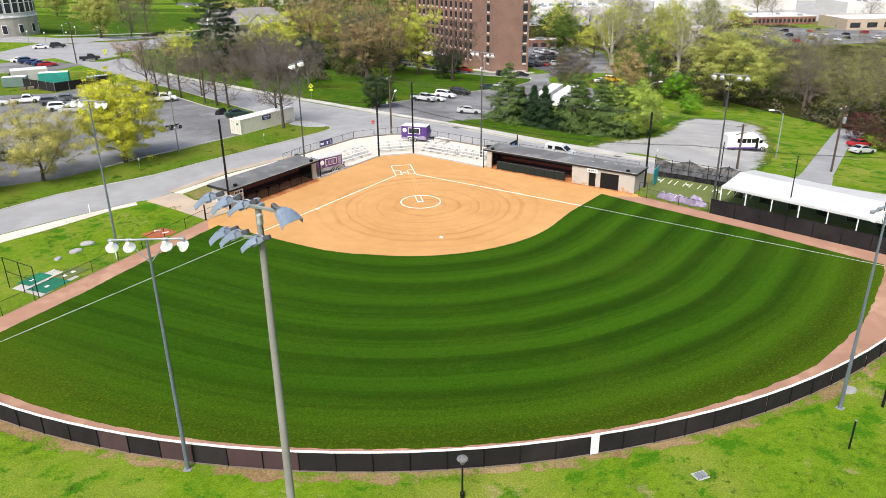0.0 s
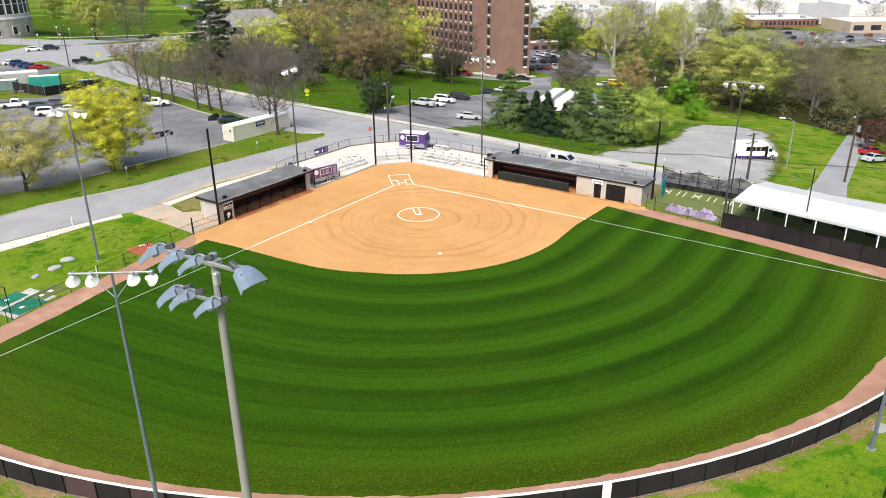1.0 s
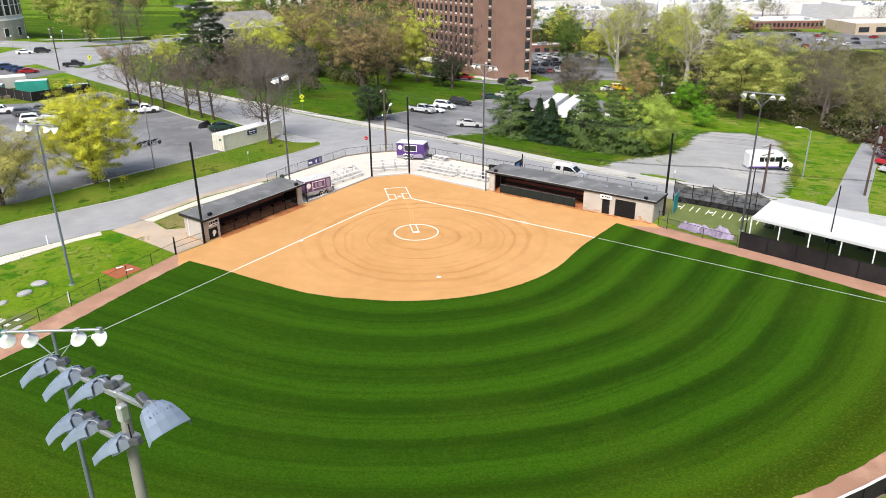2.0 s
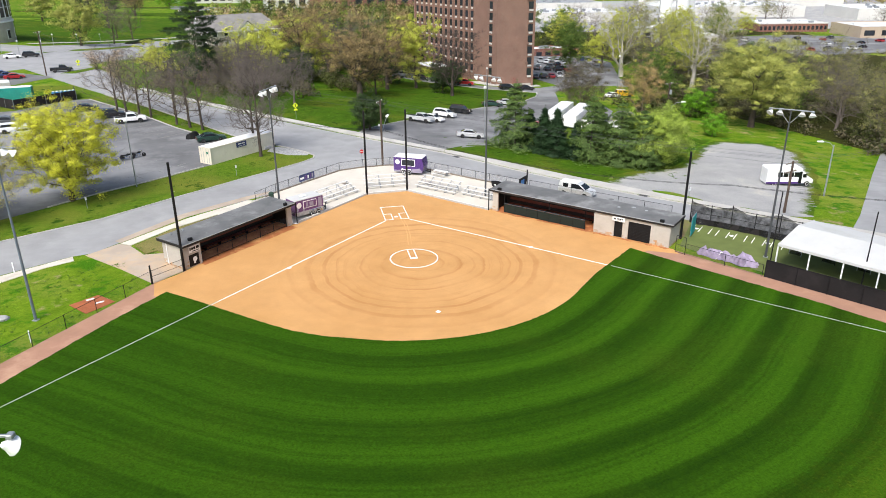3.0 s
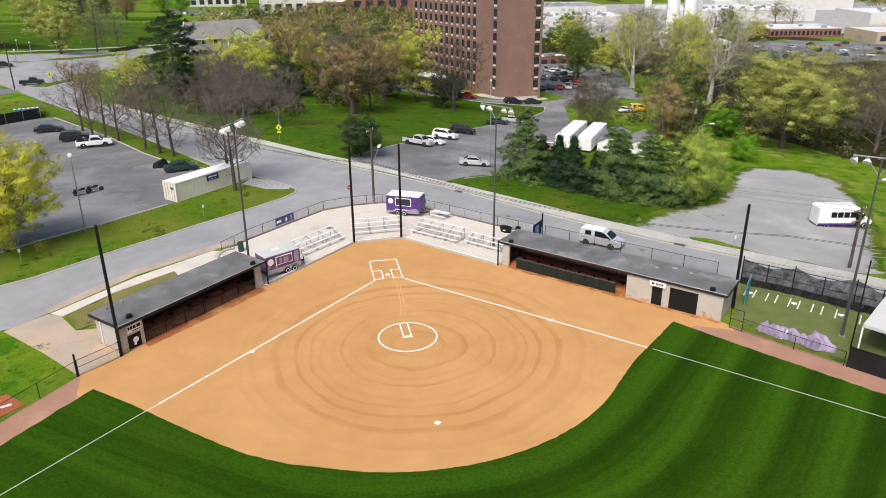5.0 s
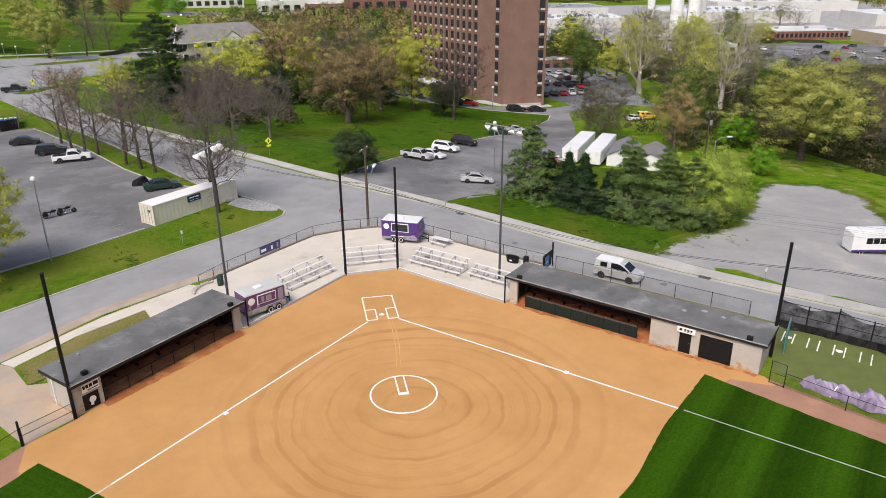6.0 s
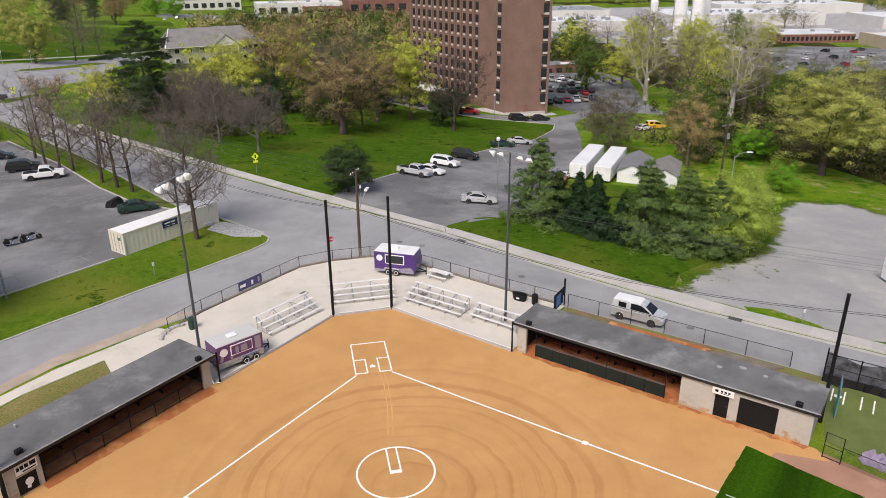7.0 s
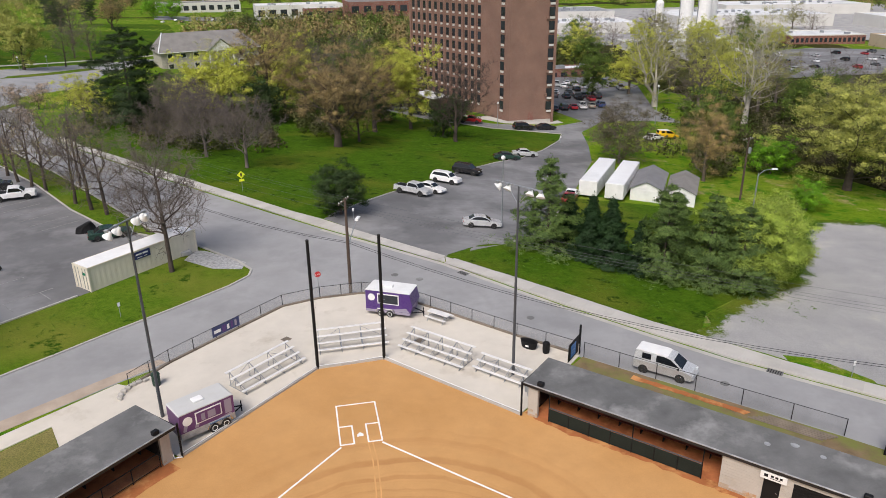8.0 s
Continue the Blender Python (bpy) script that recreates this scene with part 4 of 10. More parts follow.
def outfield_fence():
    """Posts, dark screens and a white capping, bay by bay along the arc."""
    f = thing("outfield_fence", 0, 0, 0, "curved chain-link outfield fence hung with dark screens and capped in white", "fence", z=0.0)
    pts = arc(FENCE_X, FENCE_Y, FENCE_R, -43.8, -138.8, 46)
    h = 1.45
    gate = 23
    random.seed(4)
    for i, (x, y) in enumerate(pts):
        d = Vector((x, y)).normalized() * 0.06
        part("post", M().tube([(x + d.x, y + d.y, 0), (x + d.x, y + d.y, h - 0.02)], 0.035, 8), BLACK, f)
    for i, (a, b) in enumerate(zip(pts, pts[1:])):
        A, B = Vector((a[0], a[1], 0)), Vector((b[0], b[1], 0))
        n = Vector((A.x, A.y, 0)).normalized()
        sag = [random.uniform(-0.02, 0.02) for _ in range(5)]
        wid = 5
        front, rear = [], []
        for k in range(wid):
            p = A.lerp(B, k / (wid - 1))
            for z in (0.06, h * 0.5, h - 0.06):
                w = sag[k] * (1.6 if 0.3 < z < 1.2 else 0.4)
                front.append(p - n * (0.01 - w) + Vector((0, 0, z)))
        fs = [(k * 3 + j, k * 3 + 3 + j, k * 3 + 4 + j, k * 3 + 1 + j) for k in range(wid - 1) for j in range(2)]
        m = M().add(front, fs).add([p + n * 0.02 for p in front], [q[::-1] for q in fs])
        white = i == 21
        if white:
            third = [A.lerp(B, 0.74), A.lerp(B, 1.0)]
            part("gap_panel", M().add([third[0] + n * 0.05 + Vector((0, 0, 0.04)), third[1] + n * 0.05 + Vector((0, 0, 0.04)), third[1] + n * 0.05 + Vector((0, 0, h)), third[0] + n * 0.05 + Vector((0, 0, h)),
                                       third[0] + n * 0.08 + Vector((0, 0, 0.04)), third[1] + n * 0.08 + Vector((0, 0, 0.04)), third[1] + n * 0.08 + Vector((0, 0, h)), third[0] + n * 0.08 + Vector((0, 0, h))],
                                      [(0, 1, 2, 3), (7, 6, 5, 4), (0, 4, 5, 1), (1, 5, 6, 2), (2, 6, 7, 3), (3, 7, 4, 0)]), CAP, f, "weathered white panel")
        part("screen", m, SCREEN2 if i in (30, 31, 33, 35) else SCREEN, f)
        part("top_cap", M().tube([A + Vector((0, 0, h)), A.lerp(B, 0.5) + Vector((0, 0, h + 0.012)), B + Vector((0, 0, h))], 0.075, 8), CAP, f, "white plastic fence capping")
    part("kickboard", M().prism(ribbon([(p[0] * 1.0012, p[1] * 1.0012) for p in pts], 0.06), 0.01, 0.07), TIMBER, f)
    # purple banner near the right-hand corner
    A, B = Vector((*pts[4], 0)), Vector((*pts[3], 0))
    n = Vector((A.x, A.y, 0)).normalized() * 0.10
    part("banner", M().add([A + n + Vector((0, 0, 0.1)), B + n + Vector((0, 0, 0.1)), B + n + Vector((0, 0, h - 0.1)), A + n + Vector((0, 0, h - 0.1))], [(0, 1, 2, 3)]), PURPLE, f, "purple and white banner")


outfield_fence()
mesh_fence("side_fence", [(-25.6, -13.9), (-46.3, -42.6)], 1.35, "black chain-link fence along the first-base warning track", gap=3.1)
mesh_fence("field_gate", [(-22.95, -11.45), (-25.5, -13.75)], 1.35, "black chain-link gate between dugout and lawn", gap=3.6, rails=(1.0, 0.55), cat="gate")
part("gate_post", M().tube([(-25.55, -13.85, 0), (-25.55, -13.85, 1.95)], 0.075, 10), BLACK, bpy.data.objects["field_gate"]).matrix_parent_inverse = bpy.data.objects["field_gate"].matrix_basis.inverted()


def windscreen_run():
    """The dark screen fence along the batting cages."""
    f = thing("screen_fence", 0, 0, 0, "long fence hung with a plain black screen", "fence", z=0.0)
    a, b = Vector((32.3, -25.0, 0)), Vector((45.3, -43.6, 0))
    n = 8
    q = Vector((b.y - a.y, a.x - b.x, 0)).normalized()
    for i in range(n + 1):
        p = a.lerp(b, i / n)
        part("post", M().tube([p, p + Vector((0, 0, 1.85))], 0.04, 8), BLACK, f)
        if i < n:
            r = a.lerp(b, (i + 1) / n)
            part("screen", M().add([p - q * 0.05 + Vector((0, 0, 0.03)), r - q * 0.05 + Vector((0, 0, 0.03)), r - q * 0.05 + Vector((0, 0, 1.8)), p - q * 0.05 + Vector((0, 0, 1.8)),
                                    p - q * 0.07 + Vector((0, 0, 0.03)), r - q * 0.07 + Vector((0, 0, 0.03)), r - q * 0.07 + Vector((0, 0, 1.8)), p - q * 0.07 + Vector((0, 0, 1.8))],
                                   [(0, 1, 2, 3), (7, 6, 5, 4), (3, 2, 6, 7)]), SCREEN, f)
            part("rail", M().tube([p + Vector((0, 0, 1.82)), r + Vector((0, 0, 1.82))], 0.03, 6), BLACK, f)


windscreen_run()
mesh_fence("cage_front_fence", [(27.6, -18.3), (30.0, -21.8), (32.2, -24.8)], 1.25, "sagging black mesh fence in front of the rolled tarpaulin", gap=3.6, mesh=mesh_mat("loose_mesh", (0.03, 0.03, 0.035), 0.22))
mesh_fence("bullpen_gate", [(27.0, -17.4), (27.6, -18.3)], 1.9, "narrow black chain-link gate beside the dugout", gap=1.2, rails=(1.0, 0.5, 0.05), cat="gate")
mesh_fence("plaza_fence", [(-16.6, 9.3), (-14.1, 12.4), (-9.0, 17.2), (-5.2, 20.7), (-1.7, 21.7), (2.3, 21.9), (5.4, 20.5), (8.2, 17.5), (14.4, 10.6), (18.2, 6.7)], 1.25,
           "black chain-link fence round the spectator plaza", gap=2.5, mesh=PALENET)
mesh_fence("street_fence", [(18.7, 6.2), (24.9, -0.2), (31.9, -7.3)], 1.35, "black chain-link fence between dugout and street", gap=3.1)


def net_pole(x, y, h, label="tall black netting pole", r=0.13):
    p = thing("net_pole", x, y, 0, label, "pole", "netting poles", z=0.0)
    part("shaft", M().tube([(0, 0, 0), (0, 0, h * 0.5), (0, 0, h)], [r, r * 0.97, r * 0.9], 12), BLACK, p)
    part("cap", M().lathe([(r * 1.05, h), (r * 1.05, h + 0.05), (r * 0.4, h + 0.10)], 12), FASCIA, p)
    for k in (0.25, 0.5, 0.75, 0.97):
        part("eyebolt", M().tube([(r * 0.8, 0, h * k), (r + 0.09, 0, h * k), (r + 0.09, 0, h * k - 0.07)], 0.015, 6), STEEL, p)


net_pole(-2.46, 9.0, 10.9)
net_pole(2.86, 9.35, 10.75)
net_pole(-22.92, -11.25, 11.1)
net_pole(29.4, -14.1, 9.75)
net_pole(34.3, -22.9, 7.8, "slim black batting-cage pole", 0.06)
net_pole(39.3, -29.4, 7.6, "slim black batting-cage pole", 0.06)
net_pole(44.6, -37.0, 7.6, "slim black batting-cage pole", 0.06)


def slim_post(x, y, h):
    p = thing("backstop_post", x, y, 0, "short black post at the end of the backstop kerb", "post", z=0.05)
    part("shaft", M().tube([(0, 0, 0), (0, 0, h)], 0.07, 10), BLACK, p)
    part("cap", M().lathe([(0.078, h), (0.078, h + 0.04), (0.02, h + 0.06)], 10), FASCIA, p)


slim_post(-11.6, -0.2, 2.6)
slim_post(11.35, -0.45, 2.7)


def backstop_kerb():
    k = thing("backstop_kerb", 0, 0, 0, "low concrete kerb along the backstop, with a cable rail", "kerb", z=0.0, kind="structure")
    run = [(-11.7, -0.15), (-2.5, 9.0), (2.88, 9.36), (11.4, -0.4)]
    for a, b in zip(run, run[1:]):
        part("kerb_stone", M().prism(ribbon([a, b], 0.22), 0.0, 0.19), KERB, k)
        part("padding_cable", M().tube([(a[0], a[1], 0.27), ((a[0] + b[0]) / 2, (a[1] + b[1]) / 2, 0.24), (b[0], b[1], 0.27)], 0.028, 6), CAP, k)


backstop_kerb()


# ---- dugouts ----
def first_base_dugout():
    d = thing("dugout", D1O.x, D1O.y, math.degrees(math.atan2(D1A.y, D1A.x)), "long open-fronted dugout with pale walls and flat dark roof", "dugout", z=0.0)
    # local x runs along the front, local -y to the back
    L, D, h = 15.1, 3.3, 2.45
    B = lambda nm, x0, x1, y0, y1, z0, z1, m, lab="", bev=0.0: part(nm, M().box(x0, x1, -y1, -y0, z0, z1, bev), m, d, lab)
    B("end_wall", 0, 0.25, 0.15, D, 0, h, BLOCK)
    B("end_wall", L - 0.25, L, 0.1, D, 0, h, BLOCK)
    B("back_wall", 0.25, L - 0.25, D - 0.25, D, 0, h, BLOCK)
    B("front_pier", L - 1.9, L - 0.25, 0.1, 0.32, 0, h, BLOCK)
    B("inner_wall", L - 2.1, L - 1.9, 0.1, D - 0.25, 0, h, BLOCK)
    B("front_pier", 0.25, 0.7, 0.15, 0.35, 0, h, BLOCK)
    # added near-black sheets on the inner walls: the interior's shade as colour
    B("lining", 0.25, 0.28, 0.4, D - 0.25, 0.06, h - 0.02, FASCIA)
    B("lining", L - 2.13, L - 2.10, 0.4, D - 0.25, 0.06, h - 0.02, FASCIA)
    B("boarding", 0.26, L - 2.1, D - 0.30, D - 0.25, 0.06, h - 0.02, FASCIA, "near-black backing that stands in for the shade inside")
    B("bench_back", 0.5, L - 2.3, D - 0.50, D - 0.44, 0.85, 1.15, BENCHRED, "rust-red bench back", 0.01)
    for k in range(3):
        B("bench_slat", 0.5, L - 2.3, D - 0.95 + 0.16 * k, D - 0.82 + 0.16 * k, 0.42, 0.46, BENCHRED, "", 0.008)
    for k in range(7):
        x = 0.8 + k * (L - 3.4) / 6
        B("bench_leg", x, x + 0.06, D - 0.93, D - 0.46, 0, 0.42, BLACK)
    B("step", 0.25, L - 2.1, 0.28, 0.5, 0.0, 0.10, REDDIRT, "clay-stained step")
    for k in range(7):
        x = 0.9 + k * 2.0
        if x < L - 2.0:
            part("rail_post", M().tube([(x, -0.2, 0), (x, -0.2, h if k % 3 == 0 else 1.15)], 0.035, 8), BLACK, d)
    part("hand_rail", M().tube([(0.9, -0.2, 1.15), (L - 2.0, -0.2, 1.15)], 0.04, 8), BLACK, d)
    part("hand_rail", M().tube([(0.9, -0.2, 0.2), (L - 2.0, -0.2, 0.2)], 0.03, 8), BLACK, d)
    part("rail_mesh", M().add([(0.9, -0.2, 0.2), (L - 2.0, -0.2, 0.2), (L - 2.0, -0.2, 1.15), (0.9, -0.2, 1.15)], [(0, 1, 2, 3)]), CHAINLINK, d)
    panel = part("badge_panel", M().box(L - 1.75, L - 0.55, -0.09, -0.06, 0.12, 1.35, 0.01), BLACK, d, "black panel with a white crest shape")
    shape = M().lathe([(0.02, 0), (0.26, 0.004), (0.26, 0.012), (0.02, 0.016)], 14, (0, 0, 0), "y").shift(pose(L - 1.25, -0.055, 0.80))
    part("crest", shape, CAP, panel)
    part("crest_tail", M().prism([(-0.05, -0.3), (0.16, -0.22), (0.10, 0.02), (-0.12, 0.0)], 0, 0.012).shift(pose(L - 1.2, -0.052, 0.62, 90, 0, 0)), CAP, panel)
    sign = part("sign", M().box(L - 1.85, L - 0.55, 0.06, 0.09, 1.62, 2.28, 0.01), WHITE, d, "white sign with dark lettering bars")
    for k, (u0, u1, v0, v1) in enumerate(((0.06, 0.34, 0.42, 0.85), (0.40, 0.58, 0.42, 0.82), (0.62, 0.78, 0.42, 0.82), (0.82, 0.95, 0.42, 0.82), (0.08, 0.7, 0.12, 0.24))):
        part("letter_bar", M().box(L - 1.85 + 1.3 * u0, L - 1.85 + 1.3 * u1, 0.09, 0.10, 1.62 + 0.66 * v0, 1.62 + 0.66 * v1), BLACK, sign)
    # roof: front edge at y = +0.3, back at -3.8
    r0, r1 = -3.75, 0.30
    vs, n = [], 26
    for j in range(7):
        for i in range(n + 1):
            x, y = -0.25 + (L + 0.5) * i / n, r0 + (r1 - r0) * j / 6
            vs.append((x, y, h + 0.36 - 0.10 * j / 6 + 0.014 * noise.noise((x * 0.7, y, 2.0))))
    fs = [(j * (n + 1) + i, j * (n + 1) + i + 1, (j + 1) * (n + 1) + i + 1, (j + 1) * (n + 1) + i) for j in range(6) for i in range(n)]
    roof = part("roof", M().box(-0.24, L + 0.24, r0 + 0.02, r1 - 0.02, h, h + 0.22), FASCIA, d)
    part("membrane", M().add(vs, fs), ROOF, roof, "dark weathered roof membrane")
    part("drip_edge", M().box(-0.28, L + 0.28, r1 - 0.06, r1 + 0.03, h + 0.235, h + 0.29, 0.01), DRIP, roof, "grey metal drip edge")
    for x in (-0.28, L + 0.22):
        part("edge_trim", M().box(x, x + 0.06, r0, r1, h + 0.05, h + 0.30, 0.01), FASCIA, roof)
    for x, y in ((1.0, 0.02), (L - 1.2, -0.35)):
        part("roof_box", M().box(x - 0.22, x + 0.22, y - 0.16, y + 0.16, h + 0.26, h + 0.58, 0.04), BLACK, roof, "black floodlight box")
    for x, y in ((L - 1.0, -3.1), (L - 2.4, -3.0)):
        part("roof_vent", M().lathe([(0.05, h + 0.26), (0.05, h + 0.5), (0.09, h + 0.5), (0.09, h + 0.56), (0.03, h + 0.6)], 10, (x, y, 0)), DRIP, roof)
    part("downpipe", M().tube([(-0.06, -0.5, h), (-0.06, -0.35, 1.2), (-0.06, -0.1, 0.15), (-0.5, 0.2, 0.1)], 0.045, 8), CAP, d, "white drain pipe")
    part("downpipe", M().tube([(L + 0.06, -2.6, h), (L + 0.06, -2.6, 0.1)], 0.045, 8), CAP, d)


def third_base_dugout():
    d = thing("dugout", D3O.x, D3O.y, math.degrees(math.atan2(D3A.y, D3A.x)), "long block-walled dugout with store rooms and a flat dark roof", "dugout", z=0.0)
    L, D, h = 21.8, 3.4, 2.45
    B = lambda nm, x0, x1, y0, y1, z0, z1, m, lab="", bev=0.0: part(nm, M().box(x0, x1, y0, y1, z0, z1, bev), m, d, lab)
    s = 13.2          # the store rooms begin here
    B("end_wall", 0, 0.25, 0.1, D, 0, h, BLOCK)
    B("front_pier", 0.25, 0.75, 0.1, 0.32, 0, h, BLOCK)
    B("end_wall", L - 0.25, L, 0.1, D, 0, h, BLOCK)
    B("back_wall", 0.25, L - 0.25, D - 0.25, D, 0, h, BLOCK)
    B("inner_wall", s, s + 0.25, 0.32, D - 0.25, 0, h, BLOCK)
    # front of the store rooms, with a door and a wide roller opening
    B("front_wall", s, s + 2.4, 0.1, 0.32, 0, h, BLOCK)
    B("front_wall", s + 3.35, s + 4.0, 0.1, 0.32, 0, h, BLOCK)
    B("front_wall", s + 6.5, L - 0.25, 0.1, 0.32, 0, h, BLOCK)
    B("lintel", s + 2.4, s + 3.35, 0.1, 0.32, 2.05, h, BLOCK)
    B("lintel", s + 4.0, s + 6.5, 0.1, 0.32, 2.1, h, BLOCK)
    door = B("door", s + 2.4, s + 3.35, 0.16, 0.21, 0.04, 2.05, BLACK, "plain black door", 0.006)
    part("handle", M().tube([(s + 3.25, 0.15, 1.0), (s + 3.25, 0.10, 1.0), (s + 3.15, 0.10, 1.0)], 0.015, 6), CHROME, door)
    roll = B("roller_door", s + 4.0, s + 6.5, 0.17, 0.20, 0.04, 2.1, BLACK, "wide black roller door")
    for k in range(12):
        part("slat", M().box(s + 4.02, s + 6.48, 0.150, 0.172, 0.06 + k * 0.17, 0.06 + k * 0.17 + 0.155, 0.006), BLACK, roll)
    sign = B("sign", s + 2.2, s + 3.65, -0.12, -0.08, 1.93, 2.42, WHITE, "white sign with dark lettering bars", 0.01)
    for u0, u1, v0, v1 in ((0.10, 0.26, 0.34, 0.8), (0.38, 0.50, 0.46, 0.8), (0.56, 0.68, 0.46, 0.8), (0.74, 0.86, 0.46, 0.8), (0.38, 0.80, 0.22, 0.30)):
        part("letter_bar", M().box(s + 2.27 + 1.33 * u0, s + 2.27 + 1.33 * u1, -0.134, -0.12, 1.97 + 0.4 * v0, 1.97 + 0.4 * v1), BLACK, sign)
    # inner faces covered in near-black, so the shade indoors is painted on
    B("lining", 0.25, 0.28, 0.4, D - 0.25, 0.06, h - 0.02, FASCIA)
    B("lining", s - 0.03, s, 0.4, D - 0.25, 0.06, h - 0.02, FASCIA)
    B("boarding", 0.26, s, D - 0.30, D - 0.25, 0.06, h - 0.02, FASCIA, "near-black backing that stands in for the shade inside")
    B("bench_back", 0.9, s - 0.5, D - 0.52, D - 0.45, 0.85, 1.2, BENCHRED, "rust-red bench back", 0.01)
    for k in range(3):
        B("bench_slat", 0.9, s - 0.5, D - 1.0 + 0.16 * k, D - 0.87 + 0.16 * k, 0.44, 0.49, BENCHRED, "", 0.008)
    for k in range(8):
        x = 1.2 + k * (s - 2.4) / 7
        B("bench_leg", x, x + 0.06, D - 0.98, D - 0.48, 0, 0.44, BLACK)
    for k in range(8):
        x = 1.6 + k * 1.5
        part("rail_post", M().tube([(x, 0.2, 0), (x, 0.2, h if k in (0, 4, 7) else 1.15)], 0.04, 8), BLACK, d)
        if k < 7:
            B("pad", x + 0.03, x + 1.47, 0.18, 0.23, 0.08, 1.08, surf_pad, "dark green padded rail panel", 0.015)
    part("hand_rail", M().tube([(1.6, 0.2, 1.17), (12.1, 0.2, 1.17)], 0.045, 8), DARKSTEEL, d)
    part("rail_mesh", M().add([(1.6, 0.2, 1.08), (12.1, 0.2, 1.08), (12.1, 0.2, 1.15), (1.6, 0.2, 1.15)], [(0, 1, 2, 3)]), CHAINLINK, d)
    B("notice", 12.3, 12.9, D - 0.34, D - 0.31, 1.5, 1.9, FADED, "grey notice", 0.004)
    r0, r1, n = -0.10, 3.70, 30
    vs = []
    for j in range(7):
        for i in range(n + 1):
            x, y = -0.35 + (L + 0.7) * i / n, r0 + (r1 - r0) * j / 6
            vs.append((x, y, h + 0.265 + 0.10 * j / 6 + 0.014 * noise.noise((x * 0.7, y, 7.0))))
    fs = [(j * (n + 1) + i, j * (n + 1) + i + 1, (j + 1) * (n + 1) + i + 1, (j + 1) * (n + 1) + i) for j in range(6) for i in range(n)]
    roof = part("roof", M().box(-0.33, L + 0.33, r0 + 0.02, r1 - 0.02, h, h + 0.22), FASCIA, d)
    part("membrane", M().add(vs, fs), ROOF, roof, "dark weathered roof membrane")
    part("drip_edge", M().box(-0.37, L + 0.37, r0 - 0.03, r0 + 0.06, h + 0.225, h + 0.29, 0.01), DRIP, roof, "grey metal drip edge")
    for x in (-0.37, L + 0.31):
        part("edge_trim", M().box(x, x + 0.06, r0, r1, h + 0.05, h + 0.30, 0.01), FASCIA, roof)
    for x, y in ((0.9, 0.15), (L - 1.0, 0.15)):
        part("roof_box", M().box(x - 0.22, x + 0.22, y - 0.16, y + 0.16, h + 0.26, h + 0.58, 0.04), BLACK, roof, "black floodlight box")
    random.seed(8)
    for x, y in ((15.2, 2.1), (16.6, 2.9), (18.2, 2.6)):
        k = random.uniform(0.18, 0.3)
        part("patch", M().lathe([(k, h + 0.30), (k * 0.9, h + 0.345), (0.02, h + 0.35)], 9, (x, y, 0)), DRIP, roof, "pale dried roof patch")


def blockwork(d, runs, flip):
    """Concrete blocks laid in courses on the faces that are seen, each its own piece; the lowest are splashed with clay."""
    rng = random.Random(31)
    w, hh = 0.40, 0.2
    whole = M().box(0.006, w - 0.006, -0.012, 0, 0.005, hh - 0.005)
    me = {}
    for x0, x1, y, z1, along in runs:
        for r in range(int(z1 / hh)):
            x = x0 - (w / 2 if r % 2 else 0)
            while x < x1 - 0.02:
                a, b = max(x, x0), min(x + w, x1)
                x += w
                if b - a < 0.05:
                    continue
                soiled = rng.random() < (0.85, 0.35, 0.12, 0.03)[r] if r < 4 else False
                key = (round(b - a, 2), soiled)
                if key not in me:
                    me[key] = mesh_of(M().box(0.006, b - a - 0.006, -0.012, 0, 0.005, hh - 0.005), STAINBLOCK if soiled else BLOCK)
                o = part("block", me[key], None, d)
                if along == "x":
                    o.matrix_basis = pose(a, y, r * hh) if not flip else pose(b, y, r * hh, 0, 0, 180)
                else:
                    o.matrix_basis = pose(y, a if along > 0 else b, r * hh, 0, 0, 90 * along)


surf_pad = surf("dark_green_padding", (0.009, 0.016, 0.013), 0.2, 1, 12, 0.7)
first_base_dugout()
third_base_dugout()
dug1, dug3 = bpy.data.objects["dugout"], bpy.data.objects["dugout.001"]
blockwork(dug1, ((13.2, 14.85, -0.1, 2.4, "x"), (0.25, 0.7, -0.15, 2.4, "x"), (14.85, 15.1, -0.1, 2.4, "x"), (0, 0.25, -0.15, 2.4, "x")), True)
blockwork(dug1, ((-3.3, -0.1, 15.1, 2.4, 1), (-3.3, -0.15, 0.0, 2.4, -1)), False)
blockwork(dug3, ((0.0, 0.75, 0.1, 2.4, "x"), (13.2, 15.6, 0.1, 2.4, "x"), (16.55, 17.2, 0.1, 2.4, "x"), (19.7, 21.8, 0.1, 2.4, "x"), (0.1, 3.4, 0.0, 2.4, -1), (0.1, 3.4, 21.8, 2.4, 1)), False)


# ---- floodlights ----
def flood_head(parent, x, y, z, tilt, shell, glass, splay=0):
    """A shallow bell with a lens, a neck and a ballast box."""
    prof = [(0.06, 0.40), (0.10, 0.38), (0.15, 0.27), (0.24, 0.12), (0.33, 0.0), (0.335, -0.03)]
    at = pose(x, y, z, tilt, splay, 0)
    bell = M().lathe(prof, 16).shift(at)
    head = part("lamp_head", bell, shell, parent)
    part("lens", M().lathe([(0.325, -0.028), (0.30, -0.05), (0.1, -0.07), (0.01, -0.072)], 16).shift(at), glass, head, "pale glass lens")
    part("ballast", M().box(x - 0.12, x + 0.12, y - 0.14, y + 0.12, z + 0.32, z + 0.5, 0.03), STEEL, head)
    return head


